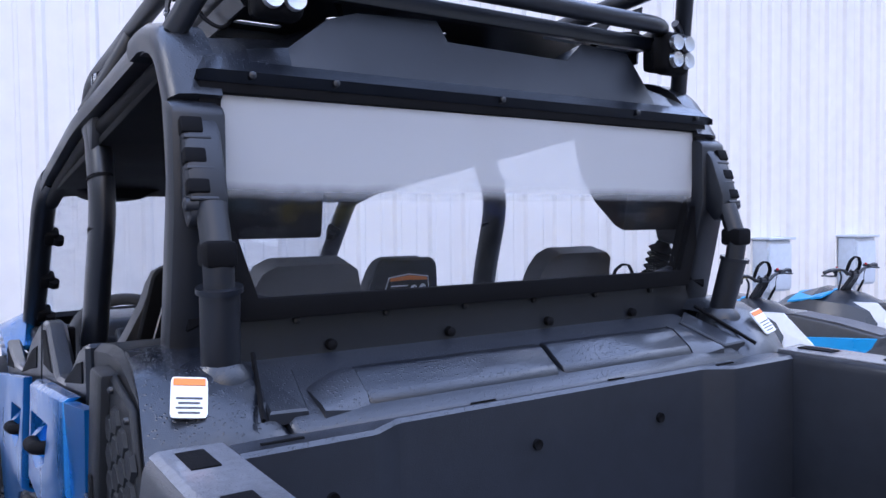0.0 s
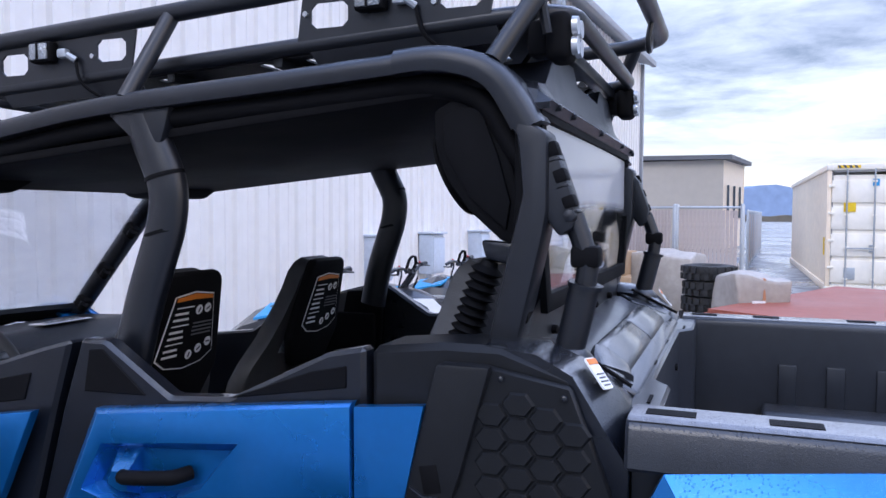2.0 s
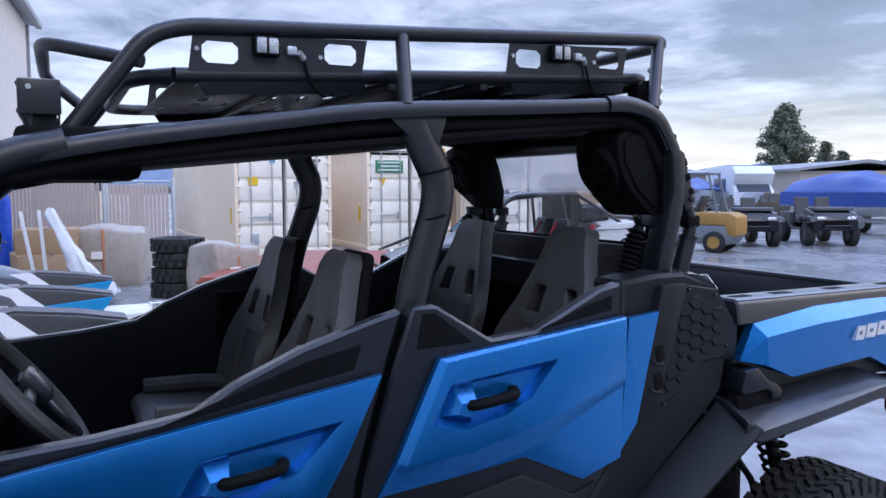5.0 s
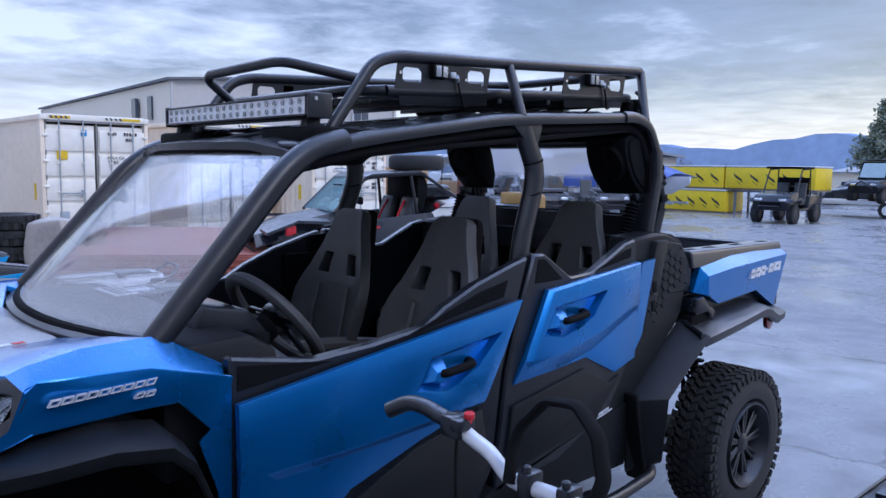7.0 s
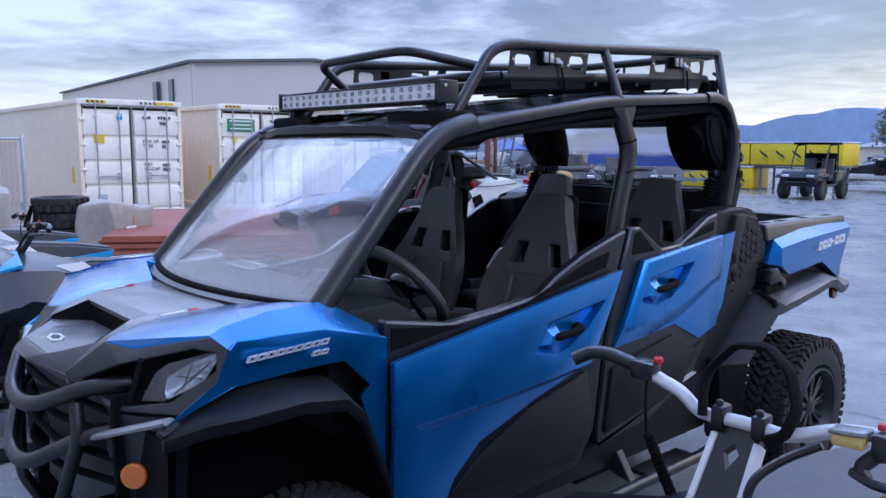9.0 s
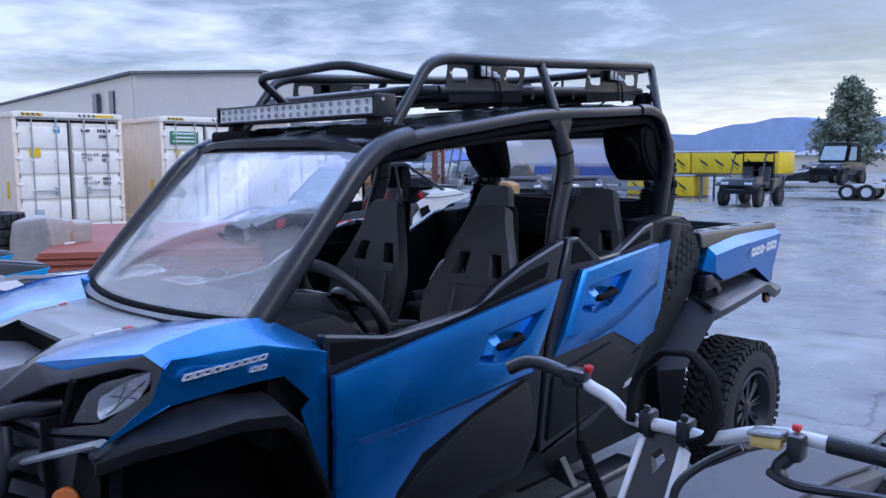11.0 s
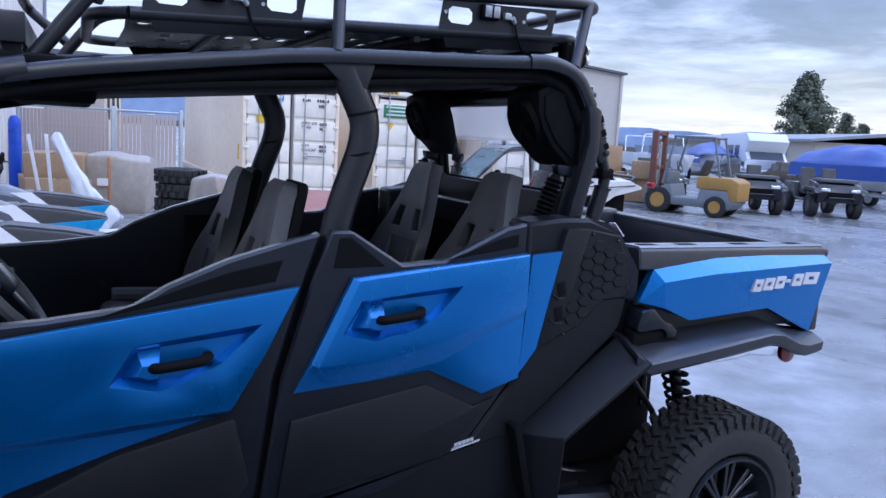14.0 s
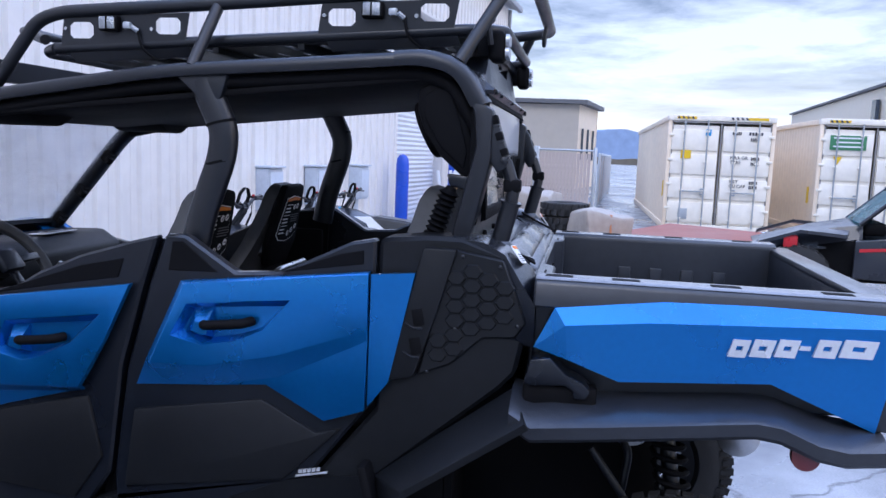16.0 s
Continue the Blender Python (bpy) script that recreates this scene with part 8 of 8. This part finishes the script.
    part("rear_cage", tube([(-0.55, -1.7, 1.05), (-0.5, -1.9, 1.25), (0.5, -1.9, 1.25), (0.55, -1.7, 1.05)], 0.024, 0.06), CAGE, u)
    part("engine", softened(box(0, -1.45, 1.05, 0.7, 0.6, 0.35, 0), 0.05), FORK_GREY, u)
    part("front_bumper", tube([(-0.35, 1.9, 0.45), (-0.3, 2.1, 0.62), (0.3, 2.1, 0.62), (0.35, 1.9, 0.45)], 0.022, 0.06), CAGE, u)
    part("steering_wheel", tube([(-0.28 + 0.15 * math.cos(k * math.tau / 24), 0.40 + 0.05 * math.sin(k * math.tau / 24), 1.02 + 0.14 * math.sin(k * math.tau / 24)) for k in range(25)], 0.015, 0, 8, 1, (1, 0, 0), True), VINYL, u)
    part("mirror", softened(box(0, 0.45, 1.42, 0.30, 0.03, 0.06, 0), 0.01), PLASTIC_DARK, u)
    part("tail_flag", tube([(0.55, -1.8, 1.2), (0.55, -1.85, 1.75)], 0.008, 0), PLASTIC_DARK, u)
    return u


sport_utv((7.55, -4.35, 0), -10)


def forklift(at, turn):
    f = empty("forklift", "old grey and yellow forklift with a rusty mast", "forklift", at, turn)
    for x in (-0.5, 0.5):
        plain_wheel(f, x, 0.75, 0.35, 0.24, FORK_YEL)
        plain_wheel(f, x, -0.80, 0.28, 0.20, FORK_YEL)
    part("chassis", softened(extr([(0.9, 0.25), (0.9, 0.65), (0.45, 0.80), (0.35, 0.45), (-0.30, 0.45), (-0.35, 0.72), (-1.15, 0.72), (-1.30, 0.40), (-1.15, 0.22)], "x", -0.52, 0.52), 0.03), FORK_GREY, f)
    part("counterweight", softened(extr([(-0.25, 0.72), (-0.25, 1.05), (-1.15, 1.05), (-1.36, 0.95), (-1.36, 0.45), (-1.15, 0.45), (-1.05, 0.72)], "x", -0.53, 0.53), 0.04, 2), FORK_YEL, f, "worn yellow counterweight")
    part("seat", softened(extr([(-0.30, 1.05), (0.05, 1.05), (0.05, 1.15), (-0.2, 1.18), (-0.35, 1.50), (-0.45, 1.48)], "x", -0.24, 0.24), 0.03), VINYL, f)
    for x in (-0.46, 0.46):
        part("guard_post", tube([(x, 0.70, 0.80), (x, 0.45, 2.05)], 0.03, 0), FORK_GREY, f)
        part("guard_post", tube([(x, -0.85, 1.0), (x, -0.60, 2.05)], 0.03, 0), FORK_GREY, f)
        part("mast_channel", box(x * 0.75, 1.05, 1.15, 0.09, 0.16, 2.1, 0.01), FORK_RUST, f)
        part("fork", box(x * 0.55, 1.62, 0.10, 0.11, 1.0, 0.045, 0.006), FORK_GREY, f)
    for k in range(7):
        part("guard_slat", box(0, -0.55 + k * 0.17, 2.07, 0.98, 0.03, 0.05, 0.005), FORK_GREY, f)
    for x in (-0.48, 0.48):
        part("guard_rail", box(x, -0.08, 2.07, 0.05, 1.12, 0.06, 0.01), FORK_GREY, f)
    for z in (0.35, 1.2, 2.12):
        part("mast_cross", box(0, 1.05, z, 0.70, 0.12, 0.10, 0.01), FORK_RUST, f)
    part("lift_cylinder", tube([(0, 1.02, 0.3), (0, 1.02, 1.9)], 0.045, 0), STEEL, f)
    part("carriage", box(0, 1.16, 0.45, 0.95, 0.06, 0.5, 0.01), FORK_GREY, f)
    part("dash", softened(box(0, 0.62, 0.95, 0.8, 0.18, 0.35, 0), 0.03), FORK_GREY, f)
    part("steering_wheel", tube([(0.16 * math.cos(k * math.tau / 20), 0.42 + 0.06 * math.sin(k * math.tau / 20), 1.25 + 0.14 * math.sin(k * math.tau / 20)) for k in range(21)], 0.015, 0, 8, 1, (1, 0, 0), True), VINYL, f)
    return f


forklift((13.35, -13.55, 0), -62)


def small_utv(at, turn, cloth, label, roofed=True, group=""):
    """A plain work side-by-side: faces +y."""
    u = empty("work_side_by_side", label, "off-road vehicle", at, turn, group)
    for x in (-0.62, 0.62):
        plain_wheel(u, x, 0.95, 0.33, 0.24, CAGE)
        plain_wheel(u, x, -0.95, 0.33, 0.24, CAGE)
    part("body", softened(extr([(1.35, 0.45), (1.40, 0.75), (1.25, 0.98), (0.55, 1.10), (0.50, 0.50), (-0.40, 0.50), (-0.45, 0.95), (-1.40, 0.95), (-1.40, 0.55), (-0.6, 0.42), (0.6, 0.42)], "x", -0.62, 0.62), 0.03), cloth, u)
    for s in (-1, 1):
        part("fender", softened(extr([(1.45, 0.72), (1.35, 0.86), (0.6, 0.90), (0.5, 0.70), (0.7, 0.78), (1.3, 0.76)], "x", s * 0.55, s * 0.76), 0.015), PLASTIC, u)
        part("headlight", softened(box(s * 0.42, 1.38, 0.82, 0.26, 0.06, 0.09, 0), 0.02), LED, u)
        if roofed:
            part("cage_rail", tube([(s * 0.58, 0.60, 1.05), (s * 0.56, 0.20, 1.86), (s * 0.56, -0.55, 1.90), (s * 0.58, -0.60, 0.95)], 0.026, 0.08), CAGE, u)
        part("seat", softened(extr([(-0.42, 0.62), (0.08, 0.62), (0.05, 0.80), (-0.30, 0.82), (-0.38, 1.40), (-0.50, 1.40)], "x", s * 0.10, s * 0.52), 0.03), VINYL, u)
    if roofed:
        part("roof", softened(box(0, -0.17, 1.93, 1.28, 1.05, 0.08, 0), 0.02), PLASTIC_DARK, u)
        # dark panel added behind the seats so the cab reads as shaded
        part("cab_dark_fill", box(0, -0.56, 1.28, 1.08, 0.03, 0.62, 0.01), PLASTIC_DARK, u)
        part("steering_wheel", tube([(-0.30 + 0.16 * math.cos(k * math.tau / 20), 0.30 + 0.06 * math.sin(k * math.tau / 20), 1.15 + 0.15 * math.sin(k * math.tau / 20)) for k in range(21)], 0.015, 0, 8, 1, (1, 0, 0), True), VINYL, u)
    else:
        part("folded_cover", softened(box(0, 0.95, 1.08, 1.1, 0.6, 0.10, 0), 0.03), VINYL_GREY, u)
    part("grille", softened(box(0, 1.38, 0.66, 0.7, 0.06, 0.2, 0), 0.02), PLASTIC_DARK, u)
    part("bed_rail", tube([(-0.6, -0.5, 1.12), (-0.6, -1.38, 1.12), (0.6, -1.38, 1.12), (0.6, -0.5, 1.12)], 0.02, 0.05), CAGE, u)
    part("bumper", tube([(-0.4, 1.35, 0.5), (-0.35, 1.52, 0.6), (0.35, 1.52, 0.6), (0.4, 1.35, 0.5)], 0.022, 0.06), CAGE, u)
    return u


small_utv((9.55, -24.5, 0), 2, PLASTIC, "black two-seat work side-by-side parked on the wet yard")
for x, y in ((14.4, -16.6), (13.6, -18.9), (16.5, -14.9)):
    small_utv((x, y, 0), 60, PLASTIC, "black side-by-side without a roof, parked in a row", False, "parked work vehicles")


def crate_stack():
    CRATE_BAND = material("black_print_on_crate", (0.03, 0.03, 0.03), 0.5, 0, 0.1, 10, 0, 1)
    YC = material("yellow_crate_wrap", (0.85, 0.60, 0.02), 0.45, 0, 0.12, 3, 0.25, 20, 0, 0.1, 0.3)
    rnd = random.Random(3)
    for row, x0, n, z, ln in ((0, 13.45, 1, 0.0, 3.2), (1, 9.85, 2, 1.02, 3.72)):
        for k in range(n):
            cx = x0 + (k + 0.5) * (ln + 0.06)
            c = empty("vehicle_crate", "yellow wrapped vehicle crate with dark print", "crate", (cx, -28.4 - 0.12 * row, z), 0 + rnd.uniform(-2, 2), "stack of yellow crates")
            part("body", box(0, 0, 0.5, ln, 1.6, 0.86, 0.03), YC, c)
            part("lid", box(0, 0, 0.975, ln + 0.04, 1.64, 0.05, 0.01), WHITE, c)
            part("skid", box(0, 0, 0.035, ln, 1.5, 0.07, 0), TIMBER, c)
            for q in range(5):
                yb = -ln / 2 + 0.2 + q * (ln - 0.3) / 5
                part("print", extr([(yb, 0.30), (yb + 0.36, 0.54), (yb + 0.42, 0.68), (yb + 0.06, 0.44)], "y", 0.802, 0.808), CRATE_BAND, c)
                part("print", extr([(yb + 0.05, 0.20), (yb + 0.25, 0.33), (yb + 0.27, 0.37), (yb + 0.07, 0.24)], "y", 0.802, 0.808), CRATE_BAND, c)
    rack_ = empty("crate_trestle", "steel frames under the upper crates", "trestle", (11.6, -28.5, 0))
    for x in (-1.4, 0.0, 1.6):
        part("leg", box(x, 0.6, 0.5, 0.08, 0.08, 1.0, 0), FORK_GREY, rack_)
        part("leg", box(x, -0.6, 0.5, 0.08, 0.08, 1.0, 0), FORK_GREY, rack_)
    part("beam", box(0, 0.6, 0.97, 3.6, 0.08, 0.08, 0), FORK_GREY, rack_)


crate_stack()


CAB_GLASS = material("pale_cab_glass", (0.30, 0.40, 0.42), 0.1, 0, 0.15, 3, 0, 1, 0.5)


def trailer_with_utv():
    t = empty("flat_trailer", "white tandem-axle flat trailer", "trailer", (9.0, -31.2, 0), 6)
    part("deck", box(0, 0, 0.55, 4.2, 1.9, 0.10, 0.01), TIMBER, t)
    for y in (-0.97, 0.97):
        part("side_rail", box(0, y, 0.60, 4.25, 0.06, 0.16, 0.01), WHITE, t)
        for x in (-1.5, -0.8):
            w = plain_wheel(t, 0, 0, 0.33, 0.2, WHITE)
            w.matrix_basis = pose(x, y * 0.98, 0.33, 0, 0, 90)
    part("drawbar", tube([(2.1, 0.6, 0.5), (3.2, 0, 0.45), (2.1, -0.6, 0.5)], 0.04, 0.05), WHITE, t)
    part("jack", tube([(3.0, 0, 0.1), (3.0, 0, 0.8)], 0.035, 0), GALV, t)
    u = empty("cab_utility_vehicle", "black enclosed-cab utility vehicle standing on the trailer", "off-road vehicle", (8.8, -31.2, 0.6), -6)
    for x in (-0.62, 0.62):
        plain_wheel(u, x, 0.95, 0.33, 0.24, CAGE)
        plain_wheel(u, x, -0.95, 0.33, 0.24, CAGE)
    part("body", softened(extr([(1.35, 0.45), (1.40, 0.78), (1.25, 0.98), (0.60, 1.10), (-0.95, 1.05), (-1.40, 0.95), (-1.40, 0.50)], "x", -0.64, 0.64), 0.03), PLASTIC, u)
    part("cab", softened(extr([(0.62, 1.08), (0.25, 1.88), (-0.85, 1.90), (-0.92, 1.05)], "x", -0.62, 0.62), 0.03), PLASTIC_DARK, u)
    part("windshield", skin([[(-0.54, 0.63, 1.16), (0.54, 0.63, 1.16), (0.50, 0.32, 1.82), (-0.50, 0.32, 1.82)]], (0, 0.02, 0)), CAB_GLASS, u)
    part("cab_bumper", tube([(-0.45, 1.40, 0.55), (-0.4, 1.55, 0.70), (0, 1.58, 1.02), (0.4, 1.55, 0.70), (0.45, 1.40, 0.55)], 0.03, 0.06), CAGE, u)
    for q in (-1, 1):
        part("headlight", softened(box(q * 0.42, 1.37, 0.84, 0.26, 0.06, 0.09, 0), 0.02), LED, u)
        part("fender", softened(extr([(1.45, 0.72), (1.35, 0.88), (0.6, 0.92), (0.5, 0.70), (0.7, 0.78), (1.3, 0.76)], "x", q * 0.58, q * 0.80), 0.015), PLASTIC, u)
    for s in (-1, 1):
        part("side_window", extr([(0.40, 1.15), (0.20, 1.78), (-0.35, 1.80), (-0.35, 1.15)], "x", s * 0.62, s * 0.635), CAB_GLASS, u)
    part("roof_rack", box(0, -0.3, 1.97, 1.1, 1.1, 0.06, 0.02), CAGE, u)
    u.scale = (0.92, 0.92, 0.88)


trailer_with_utv()


def boat(at, turn, cover, label):
    b = empty("boat", label, "boat", at, turn, "boats on trailers")
    rows = []
    for x, w, zk in ((-2.6, 0.95, 0.75), (-1.0, 1.05, 0.65), (0.8, 1.0, 0.65), (2.2, 0.6, 0.85), (3.0, 0.06, 1.25)):
        rows.append([(x, -w, 1.45 + 0.06 * (x > 2)), (x, -w * 0.8, zk + 0.25), (x, 0, zk), (x, w * 0.8, zk + 0.25), (x, w, 1.45 + 0.06 * (x > 2))])
    part("hull", loft(rows, (0, 0, 0.03)), WHITE, b, "", 30)
    part("deck", box(-0.3, 0, 1.44, 4.4, 1.8, 0.04, 0.01), WHITE, b)
    if cover:
        top = loft([[(x, y, 1.50 + h * (1 - (y / 1.05) ** 2)) for y in (-1.08, -0.6, 0, 0.6, 1.08)] for x, h in ((-2.65, 0.5), (-1.2, 0.75), (0.4, 0.8), (1.8, 0.45), (2.6, 0.15))], (0, 0, -0.02))
        bmesh.ops.subdivide_edges(top, edges=top.edges[:], cuts=2, use_grid_fill=True)
        part("cover", crumpled(top, 0.08, 1.6, at[0]), TARP, b, "blue tarpaulin cover", 60)
        part("cover_skirt", crumpled(loft([[(x, y, z) for x in (-2.65, -1.2, 0.4, 1.8, 2.6)] for y, z in ((-1.10, 1.52), (-1.14, 1.0))], (0, 0.02, 0)), 0.05, 2.0), TARP, b)
    else:
        part("windscreen", loft([[(0.5, -0.8, 1.47), (0.9, 0, 1.47), (0.5, 0.8, 1.47)], [(0.1, -0.75, 1.85), (0.4, 0, 1.85), (0.1, 0.75, 1.85)]], (0.01, 0, 0)), PANE, b)
        part("tower", tube([(-0.6, -0.9, 1.45), (-0.9, -0.8, 2.3), (-0.9, 0.8, 2.3), (-0.6, 0.9, 1.45)], 0.03, 0.15), STEEL, b)
    part("trailer_frame", joined(box(0, 0.5, 0.5, 5.2, 0.08, 0.1, 0), box(0, -0.5, 0.5, 5.2, 0.08, 0.1, 0), box(-0.6, 0, 0.45, 0.1, 1.8, 0.1, 0)), GALV, b)
    for y in (-0.95, 0.95):
        w = plain_wheel(b, 0, 0, 0.32, 0.2, WHITE)
        w.matrix_basis = pose(-0.6, y, 0.32, 0, 0, 90)
    return b


boat((16.2, -24.5, 0), 175, True, "white boat under a blue tarpaulin on a trailer")
boat((22.5, -20.5, 0), 150, False, "white open motorboat on a trailer")
boat((28.5, -24.5, 0), 165, False, "white motorboat with a tower on a trailer")
boat((33.0, -33.0, 0), 150, True, "boat under a blue tarpaulin on a trailer")


def van(at, turn, tall, paint, label, cat):
    v = empty("motorhome" if tall else "car", label, cat, at, turn, "vehicles parked far off")
    ln, h = (6.5, 2.9) if tall else (4.4, 1.45)
    if tall:
        body = [(-ln / 2, 0.5), (-ln / 2, h), (ln * 0.32, h), (ln * 0.42, h * 0.85), (ln * 0.34, h * 0.62), (ln * 0.46, 1.2), (ln / 2, 1.0), (ln / 2, 0.5)]
    else:
        body = [(-ln / 2, 0.35), (-ln / 2, 0.85), (-ln * 0.36, 0.92), (-ln * 0.25, 1.38), (ln * 0.05, h), (ln * 0.22, 0.95), (ln * 0.46, 0.80), (ln / 2, 0.5), (ln / 2, 0.35)]
    part("body", softened(extr(body, "y", -1.1 if tall else -0.85, 1.1 if tall else 0.85), 0.06), paint, v)
    for s in (-1, 1):
        y = s * (1.105 if tall else 0.855)
        for x0, x1 in ((-0.22, -0.02), (0.02, 0.16)):
            z0, z1 = (1.5, 2.2) if tall else (0.95, 1.30)
            part("side_window", box((x0 + x1) / 2 * ln, y, (z0 + z1) / 2, (x1 - x0) * ln * 0.9, 0.02, z1 - z0, 0.0), PANE, v)
        for x in (-0.30, 0.32):
            w = plain_wheel(v, 0, 0, 0.34, 0.2, GALV)
            w.matrix_basis = pose(x * ln, s * (0.95 if tall else 0.75), 0.34, 0, 0, 90)
    if tall:
        part("windshield", skin([[(ln * 0.35, -0.9, 1.85), (ln * 0.35, 0.9, 1.85), (ln * 0.45, 0.9, 1.25), (ln * 0.45, -0.9, 1.25)]], (0.03, 0, 0.01)), PANE, v)
        part("stripe", box(-0.5, 1.108, 1.15, 5.0, 0.012, 0.12, 0), RED, v)
    return v


van((31.0, -34.5, 0), 150, True, WHITE, "white camper parked far off", "motorhome")
GREY_CAR = material("silver_car_paint", (0.30, 0.32, 0.35), 0.3, 0.5, 0.1, 10, 0, 1, 0.5)
for k, (x, y) in enumerate(((21, -33), (18, -40), (14, -44), (9, -46), (3, -48), (26, -30), (36, -27), (-2, -50), (3, -56))):
    van((x, y, 0), 20 * k, False, (GREY_CAR, WHITE, PLASTIC)[k % 3], ("silver car", "white car", "dark car")[k % 3] + " parked far across the yard", "car")


def storage_building(p0, p1, h, mat, label):
    a, b = Vector((*p0, 0)), Vector((*p1, 0))
    ln = (b - a).length
    s = empty("storage_building", label, "building", a, math.degrees(math.atan2(b.y - a.y, b.x - a.x)))
    part("wall", box(ln / 2, 4, h / 2, ln, 8, h, 0), mat, s)
    part("roof", extr([(-0.4, h), (4, h + 0.5), (8.4, h), (8.4, h + 0.15), (4, h + 0.7), (-0.4, h + 0.15)], "x", -0.4, ln + 0.4), TRIM_GREY, s)
    n = int(ln / 4)
    for k in range(n):
        part("door", box(2 + k * (ln - 3) / n, -0.03, h * 0.42, 2.4, 0.06, h * 0.8, 0), GALV, s)
    return s


storage_building((62.6, -54.3), (30.5, -39.1), 2.7, TAN_DARK, "long low grey-brown storage building far off")
storage_building((2, -98), (34, -104), 1.9, TAN_CLAD, "long low beige building far off")


# ---- trees ----
def conifer(at, height, spread, seed, label, bare=0.0):
    rnd = random.Random(seed)
    t = empty("tree", label, "tree", at)
    part("trunk", tube([(0, 0, 0), (0.1, 0.05, height * 0.4), (0.0, -0.1, height * 0.97)], height * 0.018, 0.5, 8), BARK, t)
    limbs, crown = [], bmesh.new()
    count = 0
    for k in range(int(46)):
        f = 0.16 + 0.82 * k / 46
        r = spread * (0.35 + 0.9 * math.sin(math.pi * (0.12 + 0.80 * f)) ** 0.8) * (1.05 - f) ** 0.55 * rnd.uniform(0.65, 1.1)
        a = k * 2.4 + rnd.uniform(-0.4, 0.4)
        z = f * height
        tip = Vector((r * math.cos(a), r * math.sin(a), z + r * 0.12))
        limbs.append(tube([(0, 0, z - r * 0.1), tuple(tip * 0.5 + Vector((0, 0, z * 0.5)) * 1.0), tuple(tip)], 0.03 + 0.02 * (1 - f), 0.3, 5))
        for q in range(62):
            g = rnd.uniform(0.25, 1.08)
            c = Vector((tip.x * g, tip.y * g, z + r * 0.12 * g)) + Vector((rnd.gauss(0, 0.35), rnd.gauss(0, 0.35), rnd.gauss(0, 0.28))) * spread * 0.17
            for w in range(5):
                d = Vector((rnd.gauss(0, 1), rnd.gauss(0, 1), rnd.gauss(0, 0.7))).normalized()
                e = d.cross(Vector((rnd.gauss(0, 1), rnd.gauss(0, 1), rnd.gauss(0, 1)))).normalized()
                s = spread * rnd.uniform(0.05, 0.105)
                p = c + Vector((rnd.uniform(-1, 1), rnd.uniform(-1, 1), rnd.uniform(-1, 1))) * s * 1.4
                crown.faces.new([crown.verts.new(p - e * s * 0.35), crown.verts.new(p + d * s), crown.verts.new(p + e * s * 0.35), crown.verts.new(p - d * s * 0.6)])
    part("limbs", joined(*limbs), BARK, t)
    o = part("crown", crown, LEAF, t)
    o["kind"] = "stuff"
    return t


def polar(az, r):
    return (-2.6 + r * math.cos(radians(az)), 3.0 + r * math.sin(radians(az)), 0)


conifer(polar(-72.3, 62), 7.2, 2.3, 1, "tall dark broad conifer beyond the yard")
conifer(polar(-50.6, 85), 9.7, 3.0, 2, "tall dark conifer behind the low buildings")
conifer(polar(-53.0, 90), 6.4, 1.5, 4, "smaller pointed dark conifer beside a taller one")
conifer(polar(-54.0, 92), 5.4, 1.5, 6, "smaller pointed dark conifer beside a taller one")


def bare_tree(at, h, seed):
    rnd = random.Random(seed)
    t = empty("bare_tree", "leafless reddish bush far off", "tree", at, 0, "bare trees far off")
    part("trunk", tube([(0, 0, 0), (0, 0, h * 0.5)], 0.12, 0, 6), BARK, t)
    tw = bmesh.new()
    for k in range(700):
        a, g = rnd.uniform(0, math.tau), rnd.random() ** 0.5
        p = Vector((g * h * 0.75 * math.cos(a), g * h * 0.75 * math.sin(a), h * (0.35 + 0.65 * rnd.random() * (1 - 0.6 * g))))
        d = (p - Vector((0, 0, h * 0.3))).normalized() * h * 0.12
        e = d.cross(Vector((rnd.gauss(0, 1), rnd.gauss(0, 1), rnd.gauss(0, 1)))).normalized() * 0.04
        tw.faces.new([tw.verts.new(p - e), tw.verts.new(p + e), tw.verts.new(p + d + e * 0.3)])
    o = part("twigs", tw, TWIG, t)
    o["kind"] = "stuff"


for az, r, h in ((-59.2, 95, 3.4), (-62.4, 105, 3.0), (-67.0, 110, 2.6), (-64.5, 120, 2.6), (-69.5, 130, 2.4), (-47.0, 120, 3.0), (-38.0, 140, 3.0), (-76, 100, 2.4), (-80, 110, 2.6)):
    bare_tree(polar(az, r), h, int(r))
band = part("far_scrub", loft([[(-2.6 + 240 * math.cos(radians(a)), 3 + 240 * math.sin(radians(a)), z if z == 0 else 1.6 + 1.3 * noise.noise((a * 0.9, 0, 0)) + 0.8 * noise.noise((a * 3.1, 5, 0))) for a in [-175 + 0.5 * k for k in range(400)]] for z in (0, 1)], (1, 1, 0)), FAR_GROUND)
tagged(band, "low brown scrub along the far edge of the yard", "scrub", kind="structure")
